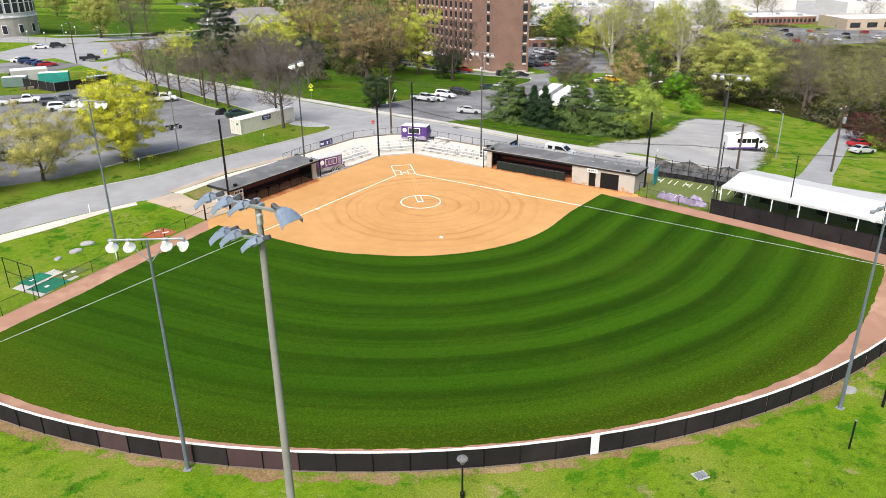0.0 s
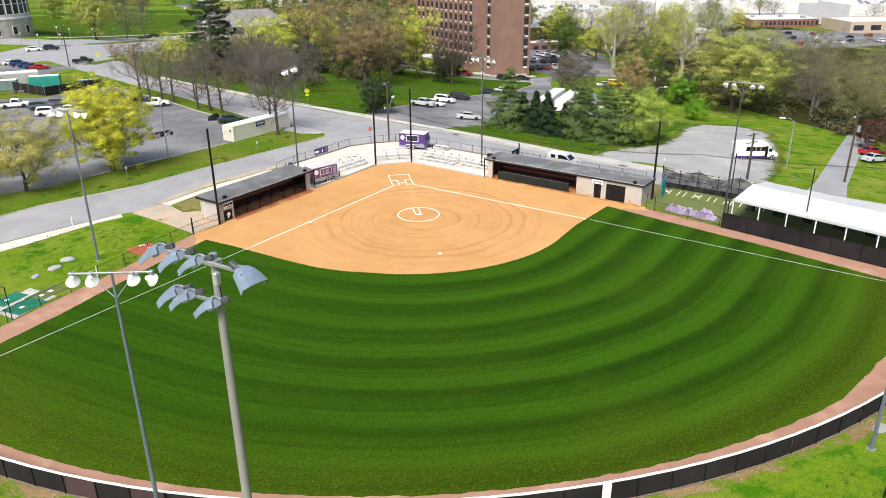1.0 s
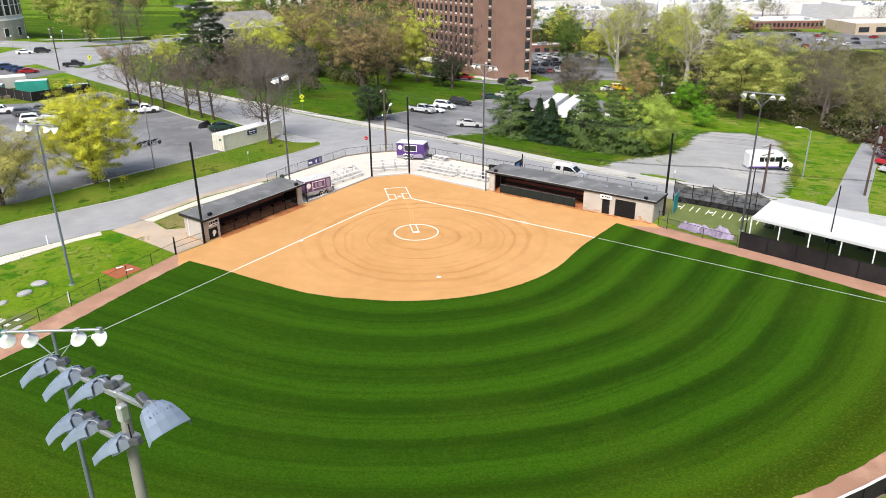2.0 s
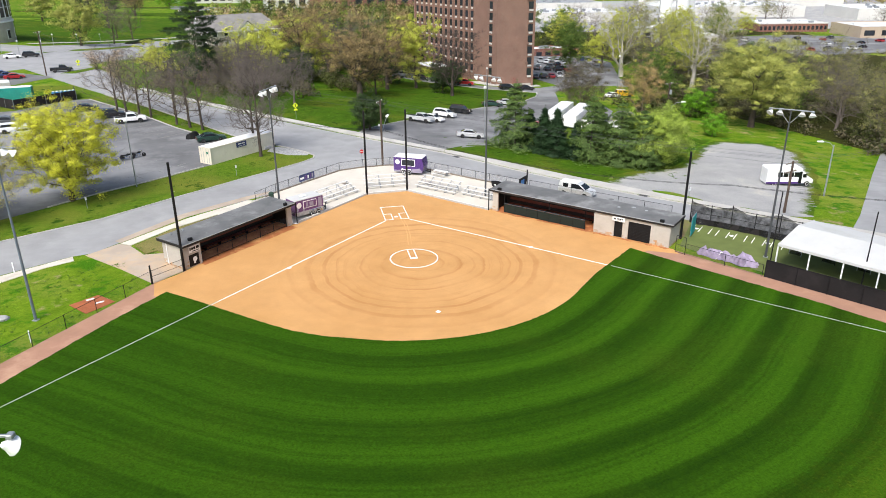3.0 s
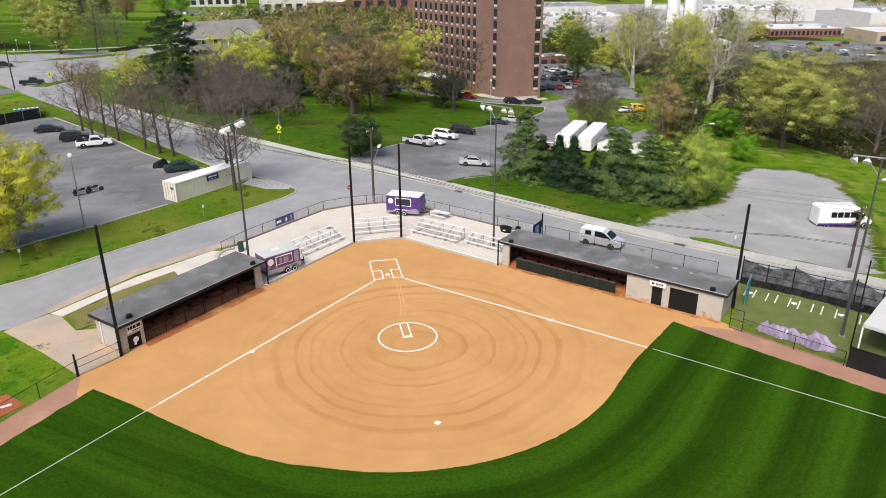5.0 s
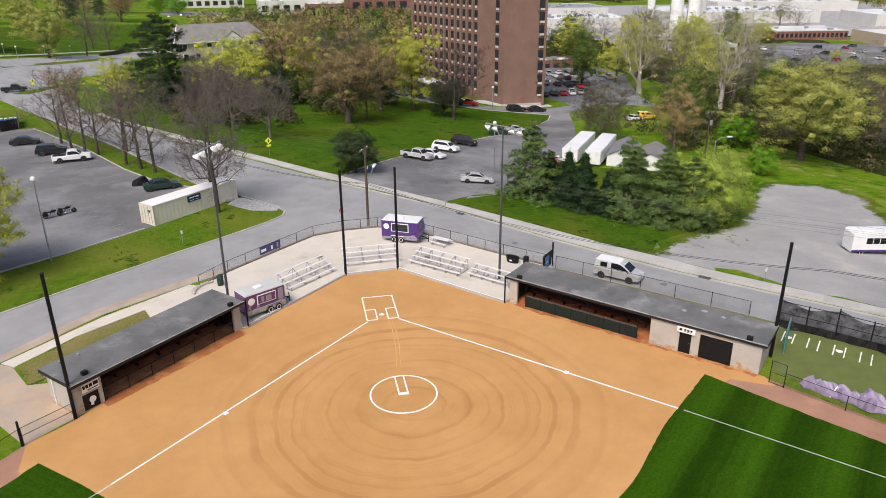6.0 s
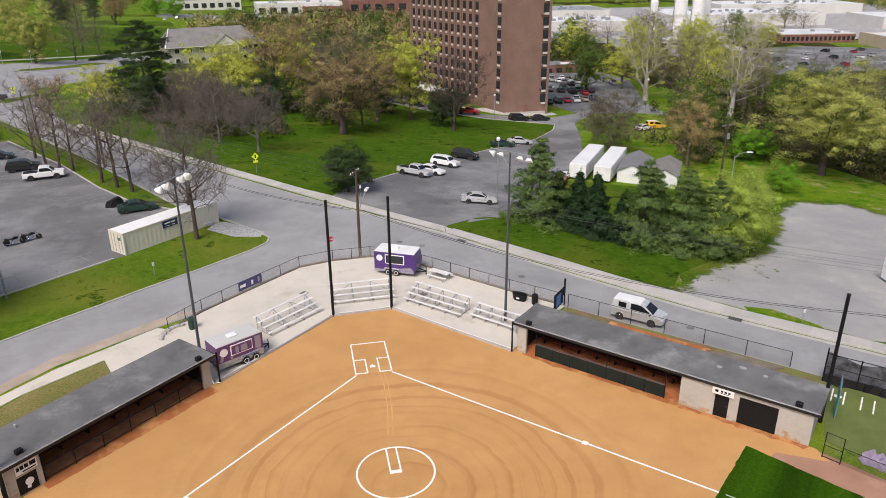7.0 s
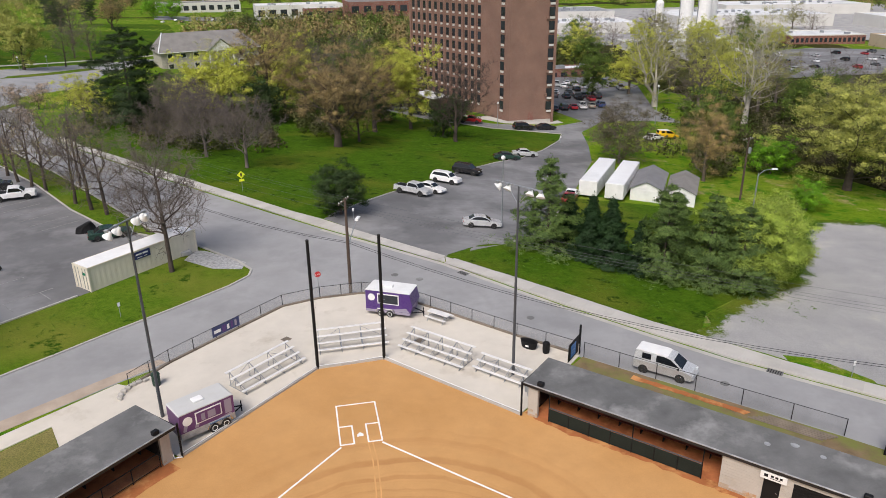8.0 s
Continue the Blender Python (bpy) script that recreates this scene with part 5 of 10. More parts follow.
def small_light_pole(x, y, h, turn, label, steel):
    """A slim steel mast with one cross arm, two stays and four floodlights."""
    p = thing("light_pole", x, y, turn, label, "light pole", "slim light poles", z=0.0)
    part("mast", M().tube([(0, 0, 0), (0, 0, h * 0.5), (0, 0, h)], [0.13, 0.10, 0.065], 10), steel, p)
    part("base_plate", M().box(-0.24, 0.24, -0.24, 0.24, 0, 0.05, 0.01), STEEL, p)
    part("cross_arm", M().box(-1.95, 1.95, -0.05, 0.05, h - 0.05, h + 0.05, 0.02), STEEL, p)
    for s in (-1, 1):
        part("stay", M().tube([(0, 0, h - 1.35), (s * 1.1, 0, h - 0.04)], 0.03, 6), STEEL, p)
    for k, t, o in ((-1.9, 30, 12), (-1.0, 34, 4), (0.95, 36, -6), (1.85, 40, -38)):
        flood_head(p, k, 0.05, h - 0.44, t, LAMPWHITE, LAMPGLASS, o)


def big_light_pole(x, y, h, turn):
    """A stout concrete mast with two cross arms of hooded floodlights."""
    p = thing("stadium_light_pole", x, y, turn, "stout concrete mast with two arms of blue-grey hooded floodlights", "light pole", z=0.0)
    part("mast", M().tube([(0, 0, 0), (0, 0, h * 0.5), (0, 0, h)], [0.20, 0.15, 0.095], 16), POLECON, p)
    part("mast_cap", M().lathe([(0.105, h - 0.02), (0.105, h + 0.03), (0.04, h + 0.05)], 14), STEEL, p)
    part("junction_box", M().box(0.12, 0.27, -0.24, -0.06, h - 0.72, h - 0.38, 0.03), DRIP, p, "pale grey junction box")
    part("cable", M().tube([(0.24, -0.12, h - 0.8), (0.26, -0.12, h - 1.15), (0.1, -0.1, h - 1.3)], 0.015, 6), BLACK, p)
    for j, (z, xs) in enumerate(((h - 0.16, (-1.66, -0.92, -0.20, 1.05)), (h - 1.24, (-1.22, -0.74, 0.18)))):
        arm = part("cross_arm", M().box(min(xs) + 0.1, max(max(xs) - 0.1, 0.15), -0.20, -0.12, z - 0.05, z + 0.05, 0.015), STEEL, p)
        part("bracket", M().box(-0.2, 0.2, -0.22, 0.12, z - 0.07, z + 0.07, 0.02), STEEL, arm)
        for i, k in enumerate(xs):
            way = 0.0 if k > 0.8 else 180.0
            at = pose(k, -0.15, z + 0.03, 0, 0, way + (14 if way else -10) + 9 * math.sin(2.3 * i + j)) @ pose(0, 0, 0, 0, 22, 0)
            # local x is the way the lamp aims: a tapered housing, a flared hood and a flat lens below it
            box = lambda q, wy, z0, z1: [(q, -wy, z0), (q, -wy * 0.75, z1), (q, wy * 0.75, z1), (q, wy, z0)]
            head = part("lamp_head", M().rings([box(-0.10, 0.07, -0.05, 0.06), box(0.0, 0.13, -0.08, 0.12), box(0.16, 0.23, -0.11, 0.15), box(0.24, 0.25, -0.11, 0.13)]).shift(at), BLUESTEEL, p)
            rows = []
            for q, wy, z0 in ((0.05, 0.20, 0.155), (0.20, 0.27, 0.165), (0.40, 0.33, 0.12), (0.60, 0.38, 0.03)):
                rows.append([(q, -wy - 0.03, z0 - 0.20), (q, -wy, z0 - 0.05), (q + 0.01, -wy * 0.5, z0), (q + 0.015, 0, z0 + 0.012), (q + 0.01, wy * 0.5, z0), (q, wy, z0 - 0.05), (q, wy + 0.03, z0 - 0.20)])
            vs = [v for r in rows for v in r]
            fs = [(u * 7 + w, u * 7 + w + 1, u * 7 + w + 8, u * 7 + w + 7) for u in range(3) for w in range(6)]
            part("visor", M().add(vs, fs).add([(v[0], v[1] * 0.97, v[2] - 0.012) for v in vs], [f[::-1] for f in fs]).shift(at), LAMPSHELL, head, "pale blue-grey hood")
            part("lens", M().box(0.22, 0.27, -0.21, 0.21, -0.10, 0.09, 0.015).shift(at), LAMPGLASS, head)
            for n in range(7):
                part("cooling_fin", M().box(0.255 + 0.003, 0.29, -0.21 + 0.065 * n, -0.20 + 0.065 * n, 0.10, 0.165).shift(at), BLUESTEEL, head)
            part("ballast", M().box(-0.34, -0.08, -0.075, 0.075, -0.07, 0.08, 0.025).shift(at), DARKSTEEL, head)
            part("yoke", M().tube([(-0.16, 0, 0.0), (-0.02, 0, 0.14), (0.12, 0, 0.16)], 0.02, 6).shift(at), STEEL, head)


big_light_pole(-15.62, -75.75, 22.3, -43)
small_light_pole(-22.55, -59.12, 15.1, -9, "slim blue-grey mast with four white floodlights by the outfield fence", BLUESTEEL)
small_light_pole(-34.3, -19.4, 15.4, -27, "slim blue-grey mast with four white floodlights on the lawn", BLUESTEEL)
small_light_pole(-13.55, 4.8, 14.9, 65, "slim dark mast with four white floodlights behind the dugout", DARKSTEEL)
small_light_pole(12.34, 4.85, 15.3, 126, "slim dark mast with four white floodlights on the plaza", DARKSTEEL)
small_light_pole(35.4, -20.6, 15.2, 138, "slim dark mast with four white floodlights by the batting cages", DARKSTEEL)
small_light_pole(20.3, -62.1, 14.6, 25, "slim blue-grey mast with four white floodlights by the outfield fence", BLUESTEEL)


# ---- plaza ----
def bleacher(x, y, turn, length, rows, label):
    """Aluminium stand: one plank to each row, on A-shaped frames."""
    b = thing("bleacher", x, y, turn, label, "bleacher", "bleachers", z=0.06)
    n = max(2, round(length / 1.8))
    for r in range(rows):
        yy, zz = 0.62 * r, 0.42 + 0.30 * r
        part("seat_plank", M().box(-length / 2, length / 2, yy - 0.13, yy + 0.13, zz - 0.045, zz, 0.012), ALU, b)
    for k in range(n + 1):
        px = -length / 2 + 0.35 + (length - 0.7) * k / n
        top, depth = 0.42 + 0.30 * (rows - 1), 0.62 * (rows - 1)
        m = M()
        m.tube([(px, -0.1, 0.03), (px, depth + 0.15, 0.03)], 0.03, 6)
        m.tube([(px, 0, 0.36), (px, depth, top - 0.05)], 0.03, 6)
        for r in range(rows):
            m.tube([(px, 0.62 * r, 0.03), (px, 0.62 * r, 0.38 + 0.30 * r)], 0.025, 6)
        m.tube([(px, 0.05, 0.05), (px, depth, top - 0.08)], 0.02, 6)
        part("frame", m, STEEL, b)
    part("brace", M().tube([(-length / 2 + 0.35, 0.62 * (rows - 1), 0.1), (-length / 2 + 0.35 + (length - 0.7) / n, 0.62 * (rows - 1), 0.42 + 0.30 * (rows - 1) - 0.1)], 0.02, 6), STEEL, b)
    part("brace", M().tube([(length / 2 - 0.35, 0.62 * (rows - 1), 0.1), (length / 2 - 0.35 - (length - 0.7) / n, 0.62 * (rows - 1), 0.42 + 0.30 * (rows - 1) - 0.1)], 0.02, 6), STEEL, b)


bleacher(-5.75, 8.2, 41, 6.2, 4, "four-row aluminium bleacher on the plaza")
bleacher(0.5, 11.2, 2, 6.0, 4, "four-row aluminium bleacher behind home plate")
bleacher(6.4, 8.3, -46, 6.4, 4, "four-row aluminium bleacher on the plaza")
bleacher(10.95, 4.4, -47.5, 4.6, 3, "low three-row aluminium bleacher by the dugout")


def wheel_set(parent, x, y, r, w, side):
    t = part("wheel", M().lathe([(r * 0.62, -w / 2), (r * 0.9, -w / 2), (r, -w * 0.3), (r, w * 0.3), (r * 0.9, w / 2), (r * 0.62, w / 2)], 18, (x, y, r), "y"), RUBBER, parent)
    part("rim", M().lathe([(r * 0.64, -w * 0.46), (r * 0.6, -w * 0.53), (r * 0.2, -w * 0.42), (0.02, -w * 0.42)], 14, (x, y, r), "y"), LAMPWHITE, t, "bright wheel rim")
    part("rim", M().lathe([(0.02, w * 0.42), (r * 0.2, w * 0.42), (r * 0.6, w * 0.53), (r * 0.64, w * 0.46)], 14, (x, y, r), "y"), LAMPWHITE, t, "bright wheel rim")


def show_trailer(x, y, turn, L, W, H, body, label, hatch_side, wedge=False):
    """A small box trailer on two axles with a serving hatch."""
    t = thing("trailer", x, y, turn, label, "trailer", z=0.06)
    z0 = 0.42
    outline = [(-L / 2, z0), (L / 2, z0), (L / 2 + (0.25 if wedge else 0), z0 + H * 0.45), (L / 2, z0 + H), (-L / 2, z0 + H)]
    part("body", M().slab(outline, -W / 2, W / 2, 0.03), body, t)
    roof = part("roof", M().slab([(-L / 2 - 0.02, z0 + H), (L / 2 + 0.02, z0 + H), (L / 2 - 0.1, z0 + H + 0.07), (-L / 2 + 0.1, z0 + H + 0.07)], -W / 2 - 0.02, W / 2 + 0.02, 0.04), WHITE if wedge else CANOPY, t, "white roof")
    part("roof_vent", M().box(-0.55, 0.2, -0.3, 0.3, z0 + H + 0.06, z0 + H + 0.22, 0.05), CAP, roof)
    s = hatch_side
    y1 = s * W / 2
    fr = part("hatch_frame", M().box(-L * 0.22, L * 0.26, min(y1, y1 + s * 0.05), max(y1, y1 + s * 0.05), z0 + H * 0.42, z0 + H * 0.9, 0.01), WHITE, t, "white serving hatch frame")
    part("hatch", M().box(-L * 0.20, L * 0.24, min(y1 + s * 0.05, y1 + s * 0.058), max(y1 + s * 0.05, y1 + s * 0.058), z0 + H * 0.46, z0 + H * 0.86), body if not wedge else GLASS, fr)
    part("skirt", M().box(-L / 2, L / 2, -W / 2 - 0.015, W / 2 + 0.015, z0 - 0.04, z0 + (0.20 if wedge else 0.46), 0.01), DRIP if not wedge else GREYWRAP, t, "bright metal skirt")
    # plain crest shapes in place of the lettering and portraits
    part("crest", M().lathe([(0.02, 0), (0.34, 0.006), (0.34, 0.018), (0.02, 0.024)], 14, (0, 0, 0), "y").shift(pose(-L * 0.36, y1 + (0 if s > 0 else -0.024), z0 + H * 0.68)), WHITE, t, "round white crest")
    part("wrap_stripe", M().prism([(-L * 0.1, 0.22), (L * 0.5, 0.22), (L * 0.42, 0.62), (L * 0.12, 0.40)], 0, 0.012).shift(pose(0, y1 + (0.006 if s > 0 else 0.006), z0, 90, 0, 0)), GREYWRAP, t, "grey slanted stripe")
    if not wedge:
        part("picture_panel", M().box(L * 0.32, L * 0.45, min(y1, y1 + s * 0.02), max(y1, y1 + s * 0.02), z0 + H * 0.35, z0 + H * 0.92), GREYWRAP, t, "pale printed panel")
        for k in (0.0, 0.12):
            part("picture_bar", M().prism([(-L * 0.46 + 7 * k, 0.55), (-L * 0.40 + 7 * k, 0.5), (-L * 0.34 + 7 * k, 1.25), (-L * 0.39 + 7 * k, 1.5)], 0, 0.012).shift(pose(0, y1 + (0.012 if s > 0 else 0.0), z0, 90, 0, 0)), GREYWRAP, t, "pale slanted print")
            part("picture_bar", M().box(-L * 0.12 + L * k, -L * 0.05 + L * k * 1.6, min(y1 + s * 0.058, y1 + s * 0.07), max(y1 + s * 0.058, y1 + s * 0.07), z0 + H * 0.50, z0 + H * 0.78), GREYWRAP, fr)
    else:
        part("crest", M().lathe([(0.02, 0), (0.5, 0.006), (0.5, 0.018), (0.02, 0.024)], 14, (0, 0, 0), "x").shift(pose(L / 2 + 0.03, 0, z0 + H * 0.7, 0, -12, 0)), WHITE, t, "round white crest")
    axle = -L * 0.05 if wedge else L * 0.20
    for sx in (-0.42, 0.42):
        for sy in (-1, 1):
            wheel_set(t, sx + axle, sy * (W / 2 - 0.02), 0.34, 0.2, sy)
    for sy in (-1, 1):
        part("mudguard", M().tube([(axle - 0.9, sy * (W / 2 + 0.03), 0.45), (axle - 0.75, sy * (W / 2 + 0.03), 0.78), (axle + 0.75, sy * (W / 2 + 0.03), 0.78), (axle + 0.9, sy * (W / 2 + 0.03), 0.45)], 0.07, 6), CHROME, t)
    hitch = part("hitch", M().tube([(L / 2 - 0.2, -0.6, 0.42), (L / 2 + 1.0, 0, 0.42)], 0.05, 6).tube([(L / 2 - 0.2, 0.6, 0.42), (L / 2 + 1.0, 0, 0.42)], 0.05, 6), BLACK, t)
    part("jack", M().tube([(L / 2 + 0.95, 0, 0.0), (L / 2 + 0.95, 0, 0.85)], 0.045, 8), BLACK, hitch)


show_trailer(4.6, 17.4, -28, 4.2, 2.1, 2.05, PURPLE, "purple and white box trailer parked on the plaza", -1, True)
show_trailer(-10.55, 2.85, 31, 3.9, 2.0, 1.85, PLUM, "plum-coloured concession trailer with a white roof beside the dugout", -1, False)


def picnic_table(x, y, turn):
    t = thing("picnic_table", x, y, turn, "white aluminium picnic table on the plaza", "table", z=0.06)
    part("tabletop", M().box(-1.1, 1.1, -0.36, 0.36, 0.70, 0.75, 0.02), ALU, t)
    for s in (-1, 1):
        part("bench_plank", M().box(-1.1, 1.1, s * 0.68 - 0.13, s * 0.68 + 0.13, 0.41, 0.45, 0.015), ALU, t)
        part("frame", M().tube([(s * 0.8, -0.75, 0), (s * 0.8, -0.2, 0.7)], 0.03, 6).tube([(s * 0.8, 0.75, 0), (s * 0.8, 0.2, 0.7)], 0.03, 6).tube([(s * 0.8, -0.75, 0.4), (s * 0.8, 0.75, 0.4)], 0.025, 6), STEEL, t)


picnic_table(8.5, 14.9, -46)


def bin_barrel(x, y, label, r=0.3, h=0.85, mat=BLACK):
    b = thing("bin", x, y, 0, label, "bin", "bins", z=0.06)
    part("barrel", M().lathe([(r * 0.82, 0), (r * 0.9, 0.05), (r, h * 0.5), (r * 0.96, h * 0.92), (r * 1.06, h * 0.93), (r * 1.06, h), (r * 0.95, h)], 16), mat, b)
    part("lid", M().lathe([(r * 1.02, h), (r * 0.9, h + 0.10), (r * 0.5, h + 0.17), (0.05, h + 0.18)], 16), mat, b)


bin_barrel(-14.6, 9.2, "dark green lidded barrel bin by the fence", 0.32, 0.95, surf("dark_green_bin", (0.02, 0.05, 0.035), 0.2, 1, 12, 0.6))
bin_barrel(15.9, 7.4, "black lidded barrel bin by the fence")
tub = thing("tub", 14.8, 8.5, -45, "wide black plastic tub by the fence", "tub", z=0.06)
part("shell", M().rings([[(x * 0.85, y * 0.85, 0) for x, y in arc(0, 0, 1, 0, 342, 19)], [(x * 1.0, y * 1.0, 0.05) for x, y in arc(0, 0, 0.9, 0, 342, 19)], [(x * 1.06, y * 1.06, 0.62) for x, y in arc(0, 0, 1, 0, 342, 19)],
                         [(x * 1.1, y * 1.1, 0.66) for x, y in arc(0, 0, 1, 0, 342, 19)], [(x * 0.98, y * 0.98, 0.60) for x, y in arc(0, 0, 1, 0, 342, 19)], [(x * 0.8, y * 0.8, 0.2) for x, y in arc(0, 0, 1, 0, 342, 19)]]).shift(Matrix.Diagonal((0.72, 0.36, 1, 1))), BLACK, tub)
part("label_bar", M().box(-0.15, 0.15, -0.40, -0.385, 0.25, 0.4), CAP, tub)


def banner_on_fence(a, b, z0, z1, label, mat, bars):
    A, B = Vector((*a, 0)), Vector((*b, 0))
    L = (B - A).length
    t = thing("banner", a[0], a[1], math.degrees(math.atan2(B.y - A.y, B.x - A.x)), label, "banner", z=0.06)
    part("cloth", M().box(0, L, -0.06, -0.045, z0, z1, 0.005), mat, t)
    for u0, u1, v0, v1, m in bars:
        part("printed_bar", M().box(L * u0, L * u1, -0.072, -0.06, z0 + (z1 - z0) * v0, z0 + (z1 - z0) * v1), m, t)


banner_on_fence((-11.0, 15.35), (-8.9, 17.3), 0.3, 1.2, "dark blue printed banner on the plaza fence", NAVY,
                ((0.06, 0.30, 0.3, 0.62, WHITE), (0.36, 0.50, 0.1, 0.8, PURPLE), (0.54, 0.62, 0.2, 0.7, WHITE), (0.68, 0.76, 0.15, 0.85, PURPLE), (0.82, 0.90, 0.2, 0.8, GREYWRAP)))
banner_on_fence((16.8, 5.0), (18.3, 6.6), 0.3, 1.9, "blue and black printed panel on the plaza gate", BLACK, ((0.25, 0.7, 0.1, 0.8, BLUE), (0.35, 0.6, 0.3, 0.5, WHITE)))
gp = thing("gate_post", 18.5, 6.75, 0, "tall black gate post with a pale block foot", "post", z=0.05)
part("shaft", M().tube([(0, 0, 0), (0, 0, 2.6)], 0.09, 10), BLACK, gp)
part("foot", M().box(-0.4, -0.1, -0.2, 0.2, 0, 1.0, 0.02), BLOCK, gp)
elec = thing("utility_box", 12.55, 1.75, -45, "small grey metal utility box on a stand", "utility box", z=0.06)
part("case", M().box(-0.2, 0.2, -0.12, 0.12, 0.35, 0.9, 0.02), STEEL, elec)
part("stand", M().tube([(0, 0, 0), (0, 0, 0.36)], 0.05, 8), STEEL, elec)
for x, y in ((-4.9, 14.3), (6.2, 11.6)):
    solid("drain_cover", M().box(-0.35, 0.35, -0.35, 0.35, 0, 0.012, 0.004), TIMBER, "square rusty drain cover in the concrete", "drain cover", "drain covers", at=pose(x, y, 0.061, 0, 0, 40))
for x, y, r in ((27.6, 0.2, 0.35), (8.3, 24.0, 0.38), (6.0, 25.6, 0.38), (16.6, 13.6, 0.35)):
    solid("manhole_cover", M().lathe([(r, 0), (r, 0.012), (r * 0.9, 0.014), (0.05, 0.014)], 18), ROOF, "round iron manhole cover in the street", "manhole cover", "manhole covers", at=pose(x, y, gz(x, y) + 0.022))
for x, y, a in ((12.9, 24.5, -52), (32.4, 1.0, -46)):
    g = thing("storm_drain", x, y, a, "dark kerbside storm drain grate", "drain", "storm drains")
    part("frame", M().box(-0.6, 0.6, -0.35, 0.35, 0.02, 0.05, 0.01), ROOF, g)
    for k in range(6):
        part("bar", M().box(-0.5 + 0.18 * k, -0.43 + 0.18 * k, -0.28, 0.28, 0.05, 0.065), BLACK, g)


# ---- batting cages beyond third base ----
def cages():
    sheet("cage_turf", [(28.3, -16.0), (33.2, -9.6), (38.0, -13.6), (54.0, -33.5), (47.5, -40.5), (33.0, -24.3)], CAGETURF, 0.035, label="flat artificial turf of the batting cages", category="turf")
    u = Vector((0.664, -0.748))
    w = Vector((0.70, 0.714))
    o = Vector((33.09, -10.73))
    for k in range(4):
        for d in (0.0, 0.80, 1.92, 2.72) if k < 3 else (0.0, 0.8):
            e = o + u * (3.85 * k + d)
            line_on("turf_mark", [tuple(e), tuple(e - w * 1.88)], 0.10, 0.06, "pale line on the turf")
        if k < 3:
            e = o + u * (3.85 * k + 0.4) - w * 0.95
            solid("plate_mat", M().prism([(-0.25, -0.2), (0.25, -0.2), (0.25, 0.1), (0, 0.3), (-0.25, 0.1)], 0, 0.02), CAP, "white plate on the turf", "plate", "cage plates", at=pose(e.x, e.y, 0.052, 0, 0, 140))
    n = thing("cage_net", 33.0, -9.6, 0, "sagging black net strung along the back of the batting cages", "net", z=0.0)
    run = [(0, 0), (3.2, -3.2), (6.6, -7.0), (9.4, -10.2)]
    for a, b in zip(run, run[1:]):
        for u in (0.0, 0.5):
            x, y = a[0] + (b[0] - a[0]) * u, a[1] + (b[1] - a[1]) * u
            part("net_post", M().tube([(x, y, 0), (x, y, 2.5 + 0.4 * (u == 0))], 0.05, 8), BLACK, n)
        for z in (1.35, 2.4):
            part("net_rail", M().tube([(a[0], a[1], z), (b[0], b[1], z)], 0.03, 6), BLACK, n)
    for i, (a, b) in enumerate(zip(run, run[1:])):
        vs, m = [], 9
        for k in range(m):
            t = k / (m - 1)
            sag = 0.55 * math.sin(math.pi * t)
            for j, z in enumerate((0.05, 0.9, 1.7, 2.75)):
                w = 0.5 * noise.noise((i * 3 + t * 4.5, j * 1.3, 0.5))
                vs.append((a[0] + (b[0] - a[0]) * t + w, a[1] + (b[1] - a[1]) * t + w, z - (sag if j == 3 else 0.3 * sag * j / 3)))
        part("net_panel", M().add(vs, [(k * 4 + j, k * 4 + 4 + j, k * 4 + 5 + j, k * 4 + 1 + j) for k in range(m - 1) for j in range(3)]), BLACKNET, n)
        part("ground_screen", M().box(0, math.dist(a, b), -0.03, 0.03, 0.02, 0.7).shift(pose(a[0], a[1], 0, 0, 0, math.degrees(math.atan2(b[1] - a[1], b[0] - a[0])))), SCREEN, n)
    pad = thing("pad_stack", 31.3, -13.2, 48, "teal padded screen leaning at the cage corner", "screen", z=0.035)
    part("panel", M().box(-1.0, 1.0, -0.06, 0.06, 0.1, 2.2, 0.03), TEALPAD, pad)
    part("frame", M().tube([(-1.05, 0, 0), (-1.05, 0, 2.3), (1.05, 0, 2.3), (1.05, 0, 0)], 0.04, 8), STEEL, pad)
    roll = thing("tarpaulin_roll", 31.2, -20.4, -52, "crumpled lilac-grey tarpaulin rolled up behind the fence", "tarpaulin", z=0.035)
    rings = []
    for k in range(25):
        x = -3.0 + 6.0 * k / 24
        r = (0.34 + 0.22 * noise.noise((x * 0.9, 0, 4))) * (1 - 0.55 * abs(x / 3.0) ** 4)
        rings.append([(x + 0.25 * noise.noise((x, a, 6)), r * (2.3 + 0.8 * noise.noise((x * 1.6, math.cos(a) * 2, 1))) * math.cos(a), max(0.0, r * (0.75 + 0.8 * noise.noise((x * 2.2, math.cos(a) * 2.4, 8))) * (0.6 + 2.3 * max(0, math.sin(a))) - 0.1)) for a in [2 * math.pi * i / 22 for i in range(22)]])
    part("cover", M().rings(rings), TARP, roll)
    part("strap", M().tube([(-0.9, -0.8, 0.05), (-0.7, 0, 0.62), (-0.6, 0.8, 0.05)], 0.05, 6), CAP, roll)
    c = thing("canopy", 34.3, -23.6, math.degrees(math.atan2(-15.9, 10.3)), "long white sheet canopy on slim white posts over the batting cages", "canopy", z=0.0)
    L, W, h = 27.0, 9.2, 2.75
    vs, nx, ny = [], 18, 8
